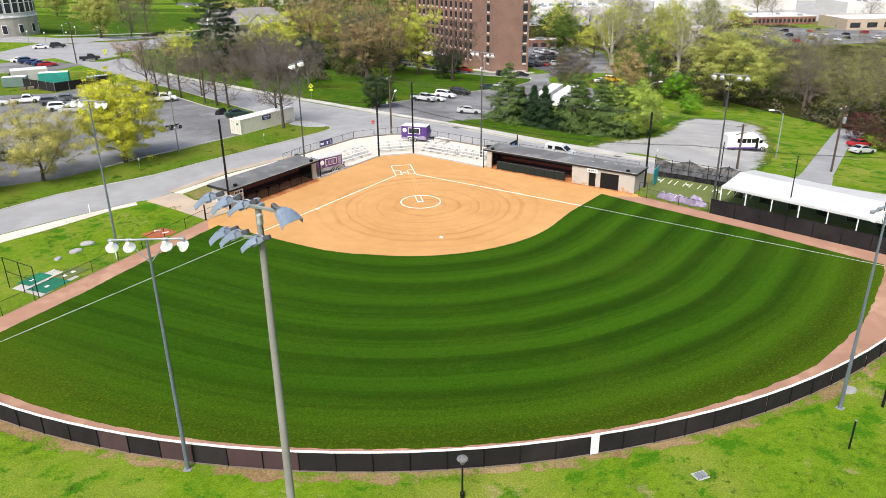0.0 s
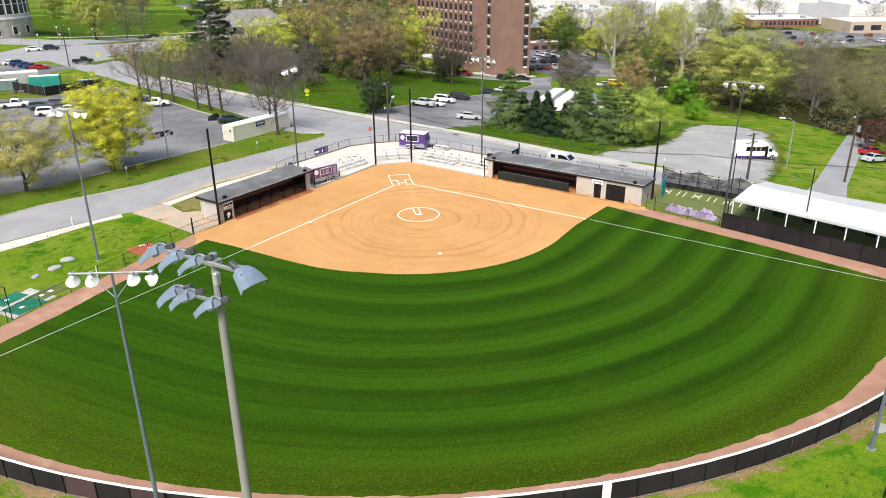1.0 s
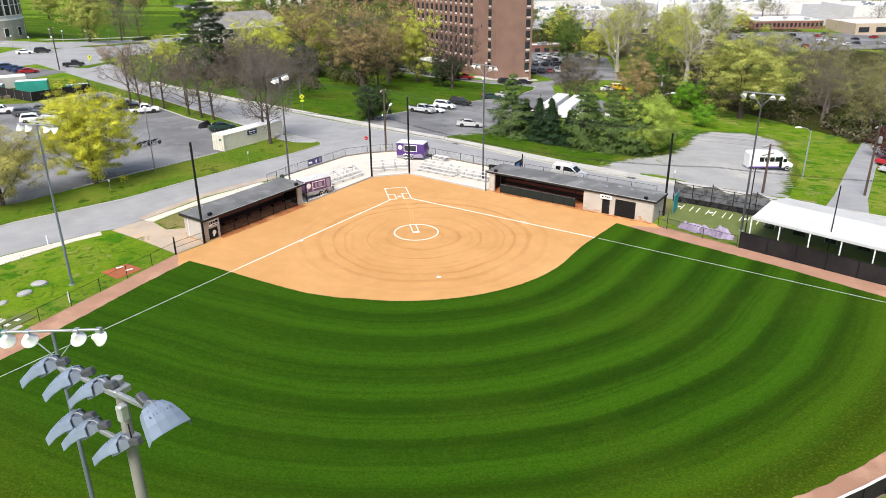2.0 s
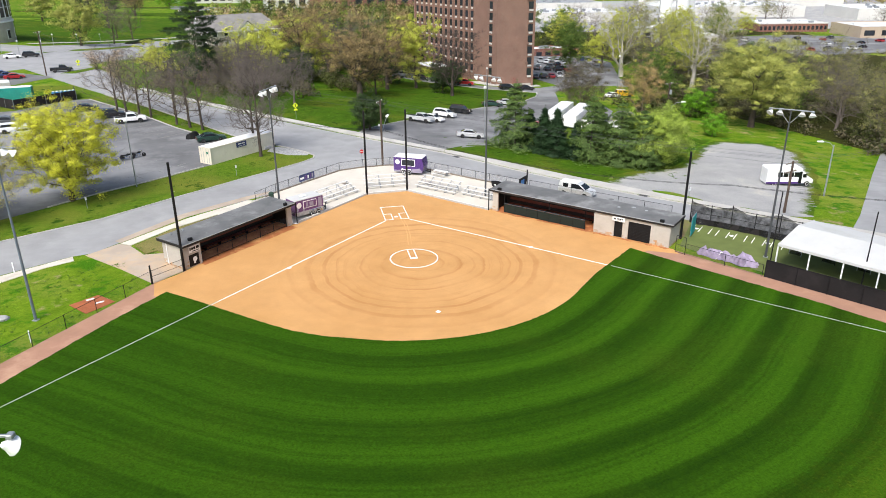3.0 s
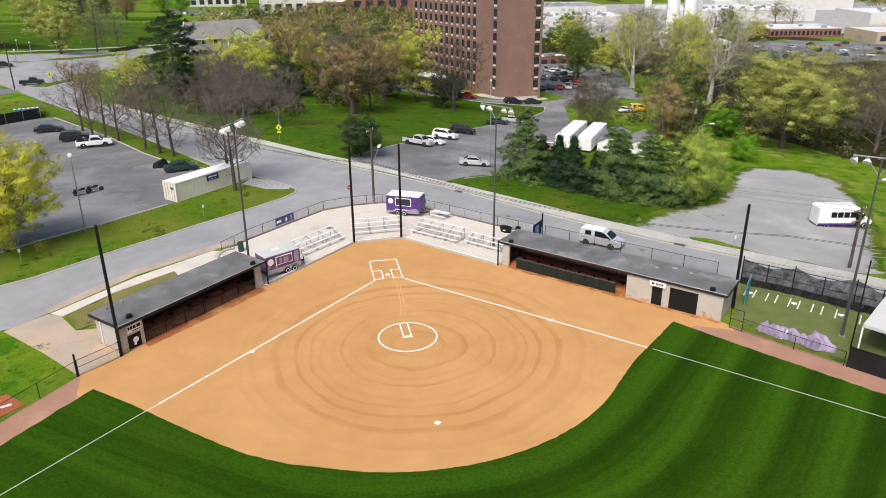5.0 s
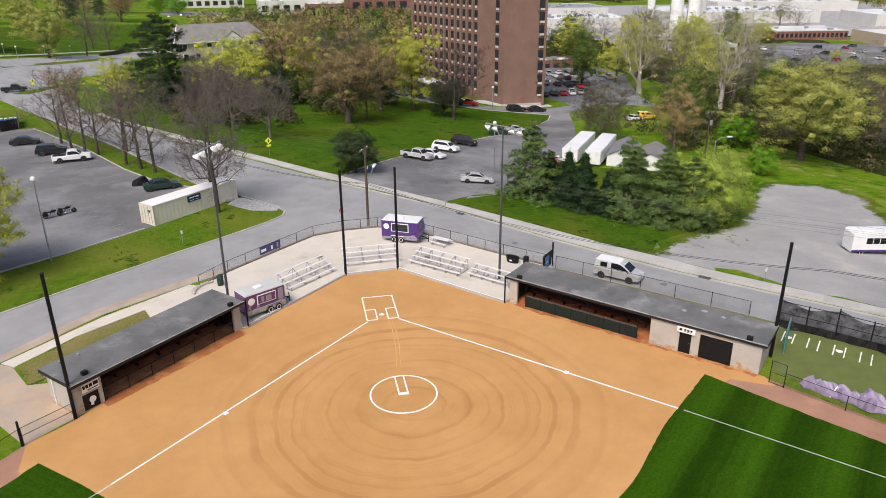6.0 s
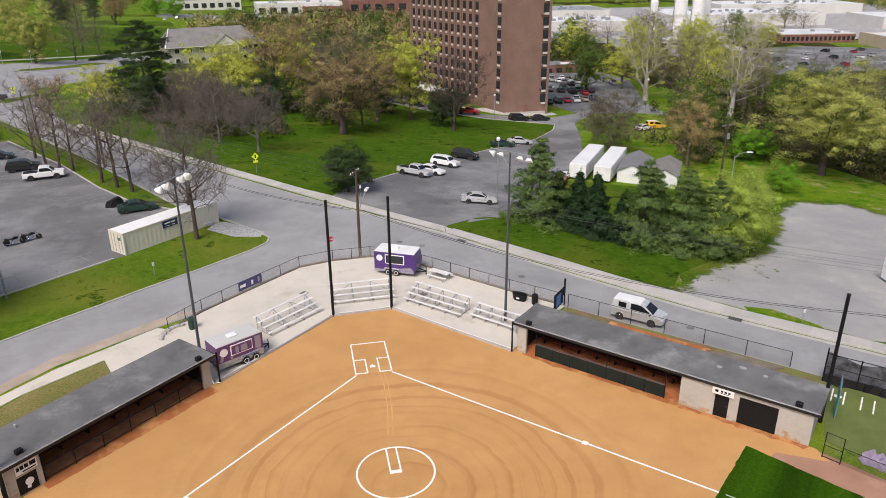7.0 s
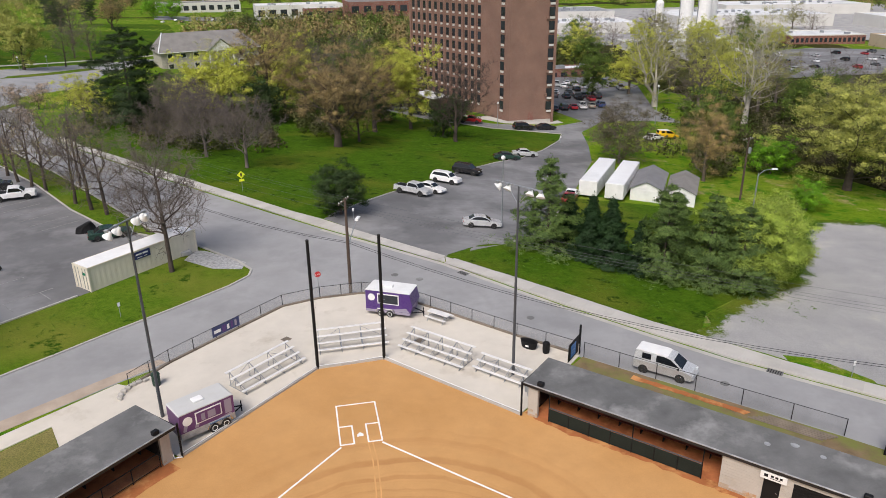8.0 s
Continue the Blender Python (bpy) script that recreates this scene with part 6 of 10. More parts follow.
    for j in range(ny + 1):
        for i in range(nx + 1):
            x, y = L * i / nx, W * j / ny
            vs.append((x, y, h + 0.72 * (1 - abs(2 * j / ny - 1)) - 0.025 * (1 - math.cos(2 * math.pi * i / 2)) + 0.012 * noise.noise((x, y, 1))))
    fs = [(j * (nx + 1) + i, j * (nx + 1) + i + 1, (j + 1) * (nx + 1) + i + 1, (j + 1) * (nx + 1) + i) for j in range(ny) for i in range(nx)]
    sheet_m = M().add(vs, fs).add([(x, y, z - 0.04) for x, y, z in vs], [f[::-1] for f in fs])
    part("sheet", sheet_m, CANOPY, c)
    part("front_valance", M().box(0, L, -0.03, 0.02, h - 0.22, h + 0.03), CANOPY, c)
    part("end_valance", M().box(-0.03, 0.02, 0, W, h - 0.2, h + 0.06), CANOPY, c)
    for k in range(10):
        for y in (0.1, W - 0.1):
            part("post", M().box(L * k / 9 - 0.06, L * k / 9 + 0.06, y - 0.06, y + 0.06, 0, h - 0.02, 0.01), CAP, c)
        part("rafter", M().tube([(L * k / 9, 0.1, h - 0.05), (L * k / 9, W / 2, h + 0.62), (L * k / 9, W - 0.1, h - 0.05)], 0.04, 6), CAP, c)
    for k in range(6):
        t = thing("pitching_screen", 38.5 + 1.9 * k, -21.0 - 2.6 * k, -57, "small black-framed net screen under the canopy", "screen", "cage screens", z=0.035)
        part("frame", M().tube([(-0.6, 0, 0), (-0.6, 0, 1.7), (0.6, 0, 1.7), (0.6, 0, 0)], 0.035, 6), BLACK if k % 2 else STEEL, t)
        part("net", M().add([(-0.6, 0, 0.1), (0.6, 0, 0.1), (0.6, 0, 1.7), (-0.6, 0, 1.7)], [(0, 1, 2, 3)]), BLACKNET, t)


cages()


# ---- bullpen and hitting mats on the first-base lawn ----
def lawn_stations():
    sheet("clay_bed", [(-30.3, -19.1), (-28.3, -17.1), (-30.1, -15.3), (-32.2, -17.0)], REDCLAY, 0.04, label="rectangular red clay practice mound", category="clay")
    for x, y in ((-30.6, -16.2), (-29.6, -17.0)):
        solid("practice_plate", M().box(-0.35, 0.35, -0.14, 0.14, 0, 0.03, 0.008), CAP, "white rubber slab on the clay mound", "plate", "practice plates", at=pose(x, y, 0.042, 0, 0, 25))
    sheet("mat_base", [(-41.7, -28.9), (-39.1, -25.0), (-36.2, -27.4), (-38.5, -31.4)], WALK, 0.03, label="concrete strip under the hitting mats", category="concrete")
    for i, (x, y, w, l) in enumerate(((-40.2, -27.2, 2.6, 1.7), (-38.4, -29.0, 2.9, 2.2))):
        m = thing("hitting_mat", x, y, 56, "green artificial turf hitting mat", "mat", "hitting mats", z=0.032)
        part("turf_pad", M().box(-w / 2, w / 2, -l / 2, l / 2, 0, 0.04, 0.01), GREENMAT, m)
        part("plate", M().box(-0.5, -0.1, -0.18, 0.18, 0.04, 0.052), CAP, m)
    m2 = thing("turf_runner", -37.3, -26.6, 56, "olive turf runner with white plates", "mat", z=0.032)
    part("turf_pad", M().box(-1.6, 1.6, -0.9, 0.9, 0, 0.03), CAGETURF, m2)
    for k in (-0.7, 0.3):
        part("plate", M().box(k, k + 0.4, -0.2, 0.2, 0.03, 0.045), CAP, m2)
    mesh_fence("mat_cage", [(-42.0, -28.6), (-40.2, -30.2), (-38.6, -31.6)], 3.1, "tall open black frame round the hitting mats", post=0.045, gap=2.2, rails=(0.55, 1.0), cat="cage", mesh=mesh_mat("thin_net", (0.05, 0.05, 0.05), 0.06))
    for i, (x, y, r) in enumerate(((-37.4, -18.6, 0.75), (-38.1, -20.6, 0.7), (-39.4, -22.3, 0.5))):
        rock = M()
        rock.rings([[(q * math.cos(a) * (1 + 0.25 * noise.noise((a, i, z))), q * math.sin(a) * 0.7 * (1 + 0.25 * noise.noise((a, z, i))), z * r * 0.5) for a in [2 * math.pi * k / 11 for k in range(11)]] for q, z in ((r, 0), (r * 0.95, 0.4), (r * 0.7, 0.7), (r * 0.2, 0.8))])
        solid("rock", rock, GRAVEL, "pale flat rock lying on the lawn", "rock", "lawn rocks", at=pose(x, y, 0, 0, 0, 40 * i))
    for x, y in ((-39.5, -8.0), (-33.5, -23.5)):
        p = thing("marker_post", x, y, 0, "short pale marker post at the kerb", "post", "marker posts")
        part("stake", M().box(-0.05, 0.05, -0.03, 0.03, 0, 1.1, 0.01), CAP, p)


lawn_stations()


def near_ground_things():
    p = thing("park_lamp", -6.75, -65.0, 0, "black cast park lamp with a flared head", "lamp", z=0.0)
    part("post", M().lathe([(0.14, 0), (0.14, 0.3), (0.06, 0.4), (0.05, 2.3), (0.08, 2.35)], 12), BLACK, p)
    part("shade", M().lathe([(0.08, 2.3), (0.13, 2.38), (0.20, 2.62), (0.33, 2.66), (0.30, 2.74), (0.05, 2.82)], 14), ROOF, p)
    part("glass", M().lathe([(0.1, 2.36), (0.16, 2.5), (0.19, 2.6)], 12), LAMPGLASS, p)
    for x, y, h, r in ((17.85, -66.0, 2.1, 0.06), (23.2, -62.6, 4.6, 0.09), (24.4, -63.9, 4.2, 0.09), (27.0, -61.0, 5.6, 0.09)):
        s = thing("black_post", x, y, 0, "plain black steel post standing on the lawn", "post", "scoreboard posts", z=0.0)
        part("shaft", M().tube([(0, 0, 0), (0, 0, h)], r, 10), BLACK, s)
        part("cap", M().lathe([(r * 1.1, h), (r * 1.1, h + 0.05), (0.01, h + 0.06)], 10), STEEL, s)
    lid = thing("ground_box", 7.53, -66.3, 10, "flat pale grey utility cover in the lawn", "utility cover", z=0.0)
    part("cover", M().box(-0.38, 0.38, -0.28, 0.28, 0, 0.04, 0.01), STEEL, lid)
    part("rim", M().box(-0.45, 0.45, -0.35, 0.35, 0, 0.02, 0.005), KERB, lid)
    solid("rock", M().rings([[(q * math.cos(a), q * 0.6 * math.sin(a), z) for a in [2 * math.pi * k / 9 for k in range(9)]] for q, z in ((0.7, 0), (0.62, 0.1), (0.2, 0.14))]), GRAVEL, "pale flat slab of stone by the pole", "rock", at=pose(22.4, -60.4, 0, 0, 0, 20))
    sheet("path", [(-60, -85), (-40, -71.0), (-29.5, -68.0), (-27.5, -69.0), (-38, -73.0), (-58, -88)], WALK, 0.03, label="pale concrete path outside the fence", category="path")
    mesh_fence("path_rail", [(-60, -83.5), (-40, -70.0), (-31.5, -67.4)], 0.6, "low black rail beside the path", gap=3, cat="rail")


near_ground_things()


# ---- vehicles ----
CAR_MATS = {"silver": paint("silver_car_paint", (0.60, 0.61, 0.62), 0.3, 0.3), "white": paint("white_car_paint", (0.80, 0.80, 0.80), 0.3), "black": paint("black_car_paint", (0.018, 0.018, 0.02), 0.2),
            "grey": paint("grey_car_paint", (0.13, 0.135, 0.14), 0.3, 0.4), "red": paint("red_car_paint", (0.36, 0.015, 0.02), 0.3), "blue": paint("blue_car_paint", (0.03, 0.06, 0.17), 0.3, 0.2),
            "tan": paint("tan_car_paint", (0.36, 0.31, 0.24), 0.35, 0.3), "green": paint("green_car_paint", (0.02, 0.055, 0.04), 0.3, 0.2), "yellow": YELLOW}
TAIL = paint("tail_lamp_red", (0.35, 0.01, 0.01), 0.2)
# body outline, cabin outline, length, width, wheel places, wheel radius
SHAPES = {
    "sedan": ([(-2.35, 0.32), (2.3, 0.30), (2.38, 0.55), (2.25, 0.72), (1.05, 0.92), (-1.65, 0.98), (-2.3, 0.92), (-2.4, 0.6)], [(-1.75, 0.96), (1.15, 0.90), (0.35, 1.36), (-0.15, 1.43), (-0.95, 1.40)], 1.78, (-1.40, 1.42), 0.32),
    "suv": ([(-2.35, 0.40), (2.3, 0.38), (2.38, 0.65), (2.3, 0.92), (1.2, 1.06), (-2.3, 1.10), (-2.4, 0.7)], [(-2.25, 1.08), (1.25, 1.04), (0.55, 1.62), (-0.2, 1.74), (-1.95, 1.70)], 1.88, (-1.40, 1.42), 0.37),
    "van": ([(-2.3, 0.35), (2.2, 0.33), (2.32, 0.6), (2.15, 0.92), (1.45, 1.08), (-2.3, 1.10)], [(-2.28, 1.08), (1.55, 1.05), (0.65, 1.72), (0.1, 1.84), (-2.15, 1.82)], 1.78, (-1.45, 1.38), 0.33),
    "pickup": ([(-2.75, 0.48), (2.65, 0.45), (2.75, 0.7), (2.65, 1.0), (1.4, 1.12), (-2.75, 1.12)], [(-0.65, 1.10), (1.5, 1.10), (0.85, 1.70), (0.3, 1.80), (-0.5, 1.78)], 1.92, (-1.65, 1.70), 0.40),
}
CAR_MESH = {}


def car_meshes(kind, colour):
    body, cabin, w, wheels, r = SHAPES[kind]
    b = M()
    hw = w / 2
    cx = sum(p[0] for p in body) / len(body)
    ring = lambda y, k, dz: [(cx + (x - cx) * (1 - k), y, z + (dz if z > 0.7 else 0)) for x, z in body]
    b.rings([ring(-hw, 0.02, -0.05), ring(-hw + 0.10, 0.0, 0.0), ring(hw - 0.10, 0.0, 0.0), ring(hw, 0.02, -0.05)])
    belt = min(p[1] for p in cabin)
    top = max(p[1] for p in cabin)
    side = lambda z: hw - 0.06 - 0.16 * (z - belt) / (top - belt)
    c = M()
    n = len(cabin)
    c.add([(x, -side(z), z) for x, z in cabin] + [(x, side(z), z) for x, z in cabin], [(i, (i + 1) % n, n + (i + 1) % n, n + i) for i in range(n)] + [tuple(range(n)), tuple(range(n, 2 * n))[::-1]])
    g = M()
    zc = belt + (top - belt) * 0.5
    cxm = sum(p[0] for p in cabin) / n
    # side windows, pulled in from the roof line and belt line
    for s in (-1, 1):
        q = [(cxm + (x - cxm) * 0.86, zc + (z - zc) * 0.70) for x, z in cabin]
        if kind == "van":
            q = [(max(x, -0.55) if x < 0 else x, z) for x, z in q]
        outer = [(x, s * (side(z) + 0.012), z) for x, z in q]
        inner = [(x, s * (side(z) - 0.02), z) for x, z in q]
        g.rings([inner, outer])
        if kind == "van":
            q = [(-1.65, 1.22), (-0.95, 1.22), (-0.95, 1.66), (-1.65, 1.66)]
            g.rings([[(x, s * (side(z) - 0.02), z) for x, z in q], [(x, s * (side(z) + 0.012), z) for x, z in q]])
    # windscreen and rear window
    def pane(a, b2, off):
        (x0, z0), (x1, z1) = a, b2
        l = math.hypot(x1 - x0, z1 - z0)
        nx, nz = (z1 - z0) / l * off, -(x1 - x0) / l * off
        pts = []
        for t in (0.12, 0.9):
            x, z = x0 + (x1 - x0) * t, z0 + (z1 - z0) * t
            for s in (-1, 1):
                pts.append((x, s * (side(z) - 0.07), z))
        vs = [(p[0] + nx, p[1], p[2] + nz) for p in pts] + [(p[0] - nx * 2, p[1], p[2] - nz * 2) for p in pts]
        g.add(vs, [(0, 1, 3, 2), (4, 6, 7, 5), (0, 4, 5, 1), (2, 3, 7, 6), (0, 2, 6, 4), (1, 5, 7, 3)])
    pane(cabin[1], cabin[2], 0.012)
    pane(cabin[0], cabin[-1], -0.012)
    tyre = M().lathe([(r * 0.6, -0.11), (r * 0.92, -0.11), (r, -0.06), (r, 0.06), (r * 0.92, 0.11), (r * 0.6, 0.11)], 16, (0, 0, 0), "y")
    rim = M().lathe([(0.02, -0.08), (r * 0.25, -0.085), (r * 0.58, -0.112), (r * 0.62, -0.10), (r * 0.62, 0.10), (r * 0.58, 0.112), (r * 0.25, 0.085), (0.02, 0.08)], 12, (0, 0, 0), "y")
    xf, xr = max(p[0] for p in body), min(p[0] for p in body)
    zl = body[3][1] - 0.12 if kind != "van" else 0.80
    lamp = M().box(-0.06, 0.05, -0.17, 0.17, -0.07, 0.07, 0.02)
    bump = M().box(-0.10, 0.05, -hw + 0.06, hw - 0.06, 0.36, 0.56, 0.05)
    paint_m = CAR_MATS[colour]
    out = {"body": mesh_of(b, paint_m), "cabin": mesh_of(c, paint_m), "glass": mesh_of(g, CARGLASS), "tyre": mesh_of(tyre, RUBBER), "rim": mesh_of(rim, CHROME), "lamp": mesh_of(lamp, LAMPGLASS), "tail": mesh_of(lamp, TAIL),
           "bump": mesh_of(bump, paint_m if colour != "black" else BLACK), "mirror": mesh_of(M().box(-0.06, 0.06, -0.09, 0.09, -0.06, 0.06, 0.02), BLACK), "xf": xf, "xr": xr, "zl": zl, "hw": hw, "wheels": wheels, "r": r, "cab": cabin}
    if kind == "pickup":
        bed = M().box(-2.62, -0.72, -0.74, 0.74, 1.00, 1.135)
        out["bed"] = mesh_of(bed, BLACK)
    out["arch"] = mesh_of(M().lathe([(r * 1.16, -0.07), (r * 1.16, 0.07), (0.02, 0.07)], 14, (0, 0, 0), "y"), RUBBER)
    if kind == "van":
        out["roof"] = mesh_of(M().slab([(-2.2, 1.78), (0.35, 1.78), (0.05, 1.865), (-2.1, 1.85)], -0.70, 0.70, 0.05), WHITE)
    return out


def car(kind, colour, x, y, turn, label, group="", z=None):
    key = (kind, colour)
    if key not in CAR_MESH:
        CAR_MESH[key] = car_meshes(kind, colour)
    k = CAR_MESH[key]
    c = thing({"sedan": "car", "suv": "suv", "van": "van", "pickup": "pickup_truck"}[kind], x, y, turn, label, {"pickup": "truck"}.get(kind, "van" if kind == "van" else "car"), group)
    # lean with the land
    e = 1.2
    a = radians(turn)
    dx, dy = math.cos(a), math.sin(a)
    base = gz(x, y) + 0.022
    slope_x = (gz(x + dx * e, y + dy * e) - gz(x - dx * e, y - dy * e)) / (2 * e)
    slope_y = (gz(x - dy * e, y + dx * e) - gz(x + dy * e, y - dx * e)) / (2 * e)
    c.matrix_basis = Matrix.Translation((x, y, base)) @ pose(0, 0, 0, 0, 0, turn) @ pose(0, 0, 0, math.degrees(math.atan(slope_y)), -math.degrees(math.atan(slope_x)), 0)
    body = part("body", k["body"], None, c)
    part("cabin", k["cabin"], None, body)
    part("window_glass", k["glass"], None, body, "dark window glass")
    if "roof" in k:
        part("roof_panel", k["roof"], None, body, "white roof panel")
    if "bed" in k:
        part("load_bed", k["bed"], None, body, "dark open load bed")
    for s in (-1, 1):
        h = part("headlight", k["lamp"], None, c)
        h.location = (k["xf"] - 0.05, s * (k["hw"] - 0.28), k["zl"])
        t = part("tail_light", k["tail"], None, c)
        t.location = (k["xr"] + 0.06, s * (k["hw"] - 0.24), k["zl"] + 0.08)
        m = part("mirror", k["mirror"], None, c)
        m.location = (k["cab"][1][0] - 0.35, s * (k["hw"] + 0.04), k["cab"][1][1] + 0.06)
        for wx in k["wheels"]:
            w = part("wheel", k["tyre"], None, c)
            w.location = (wx, s * (k["hw"] - 0.10), k["r"])
            part("rim", k["rim"], None, w, "alloy rim")
            part("wheel_arch", k["arch"], None, body).matrix_basis = pose(wx, s * (k["hw"] - 0.066), k["r"], 0, 0, 0 if s > 0 else 180)
    for xx in (k["xf"] - 0.02, k["xr"] + 0.08):
        bu = part("bumper", k["bump"], None, c)
        bu.location = (xx, 0, 0)
    return c


LOTG = "cars in the right-hand lot"
car("pickup", "silver", 12.9, 56.4, -40, "silver crew-cab pickup parked on the lot", "cars in the lot")
car("sedan", "white", 15.6, 57.8, -40, "white saloon parked beside a pickup", "cars in the lot")
car("suv", "white", 19.2, 63.6, -38, "white estate parked on the lot", "cars in the lot")
car("suv", "black", 24.0, 69.8, -36, "dark estate parked on the lot", "cars in the lot")
car("sedan", "silver", 18.9, 40.2, -10, "silver saloon parked on the lot", "cars in the lot")
car("sedan", "green", 34.2, 81.6, -5, "dark green saloon parked at the lot's edge", "cars in the lot")
car("sedan", "silver", 38.5, 84.4, -8, "silver saloon under a grey cover", "cars in the lot")
car("sedan", "white", 36.2, 54.5, 60, "white saloon parked by the storage trailers", "cars in the lot")
car("sedan", "red", 35.0, 52.3, 60, "red saloon parked by the storage trailers", "cars in the lot")
car("pickup", "red", 37.0, 121.5, -24, "red pickup parked below the brick tower", "cars by the tower")
car("suv", "black", 47.2, 112.8, 2, "black estate parked below the brick tower", "cars by the tower")
car("sedan", "black", 52.6, 113.3, 5, "black saloon parked below the brick tower", "cars by the tower")
car("sedan", "grey", 30.5, 128.5, -40, "grey saloon parked below the brick tower", "cars by the tower")
car("sedan", "black", 26.6, 133.0, -45, "black saloon parked below the brick tower", "cars by the tower")
car("suv", "grey", 22.5, 138.5, -48, "grey estate parked below the brick tower", "cars by the tower")
car("van", "yellow", 77.1, 102.8, -8, "bright yellow van parked on the grass edge")
car("sedan", "white", 73.0, 101.0, 25, "white saloon parked beside a yellow van")
car("van", "silver", 23.9, 2.6, -44, "silver delivery van with a white roof on the street")
car("pickup", "white", -40.9, 61.9, 12, "white pickup parked by the tree strip", "cars in the car park")
car("suv", "black", -45.2, 67.2, 12, "black estate parked by the tree strip", "cars in the car park")
car("sedan", "black", -51.5, 75.2, 12, "black saloon parked by the tree strip", "cars in the car park")
car("sedan", "green", -24.9, 43.6, 16, "dark saloon parked beside the container", "cars in the car park")
for x, y, kd, cl, lb in ((-68.6, 67.6, "pickup", "white", "white pickup in the car park"), (-60.8, 68.2, "sedan", "grey", "grey saloon in the car park"), (-62.8, 64.5, "suv", "grey", "grey estate in the car park"),
                         (-56.4, 60.2, "sedan", "white", "white saloon in the car park"), (-56.8, 55.2, "sedan", "silver", "silver saloon in the car park"), (-59.6, 58.0, "suv", "white", "white estate in the car park"), (-74.0, 66.0, "sedan", "white", "white saloon in the car park"), (-57.8, 20.4, "suv", "grey", "grey estate in the car park"), (-66, 24.0, "suv", "black", "black estate in the car park")):
    car(kd, cl, x, y, 12, lb, "cars in the car park")
for x, y, kd, cl in ((-92.3, 163.3, "sedan", "white"), (-87.6, 165.0, "suv", "black"), (-70.4, 131.3, "pickup", "black"), (-89.2, 132.6, "sedan", "white"), (-86.6, 130.0, "suv", "blue"), (-83.6, 127.0, "sedan", "blue"), (-81.4, 124.4, "sedan", "blue"), (-79.0, 121.6, "sedan", "red")):
    car(kd, cl, x, y, 14 if y > 131 else 22, {"white": "white saloon", "black": "black estate", "blue": "dark blue saloon", "red": "red saloon"}[cl] + " beyond the car park fence", "cars at the crossing")
random.seed(12)
cols = ["black", "white", "silver", "grey", "red", "blue", "white", "black", "tan", "silver"]
for r, (x0, y0, x1, y1, n) in enumerate(((64.5, 141, 80.3, 147, 6), (73.5, 166, 82.2, 158.5, 4), (76, 172, 86, 163, 4), (83, 190, 85.5, 178.5, 4), (90, 184, 88, 194, 3), (101.7, 195.6, 101.7, 181.1, 3))):
    for k in range(n):
        t = k / max(1, n - 1)
        cl = cols[(3 * r + k * 7) % 10]
        car(("sedan", "suv", "sedan", "pickup")[(k + r) % 4], cl, x0 + (x1 - x0) * t, y0 + (y1 - y0) * t, 80 + random.uniform(-5, 5), cl + (" car in a row" if cl else "") + " on the tower's car park", "cars on the tower's car park")
car("sedan", "silver", 79.7, 6.4, 10, "silver estate parked by the lane")
car("sedan", "red", 84.0, 12.0, 10, "red saloon parked by the lane")
for k in range(26):
    car(("sedan", "suv")[k % 2], ("white", "silver", "black", "red", "grey", "white", "black")[k % 7], 185 + 13.5 * (k % 9) + 3 * math.sin(5 * k), 224 + 20 * (k // 9) + 1.4 * (k % 9) + 3 * math.cos(3 * k), 80 + 8 * (k % 3), "parked car in a distant car park", "distant parked cars")
for k in range(10):
    car(("sedan", "suv")[k % 2], ("white", "silver", "black", "grey")[k % 4], -88 + 6.5 * k, 512 + 16 * (k % 2), 80, "parked car in a distant car park", "distant parked cars")


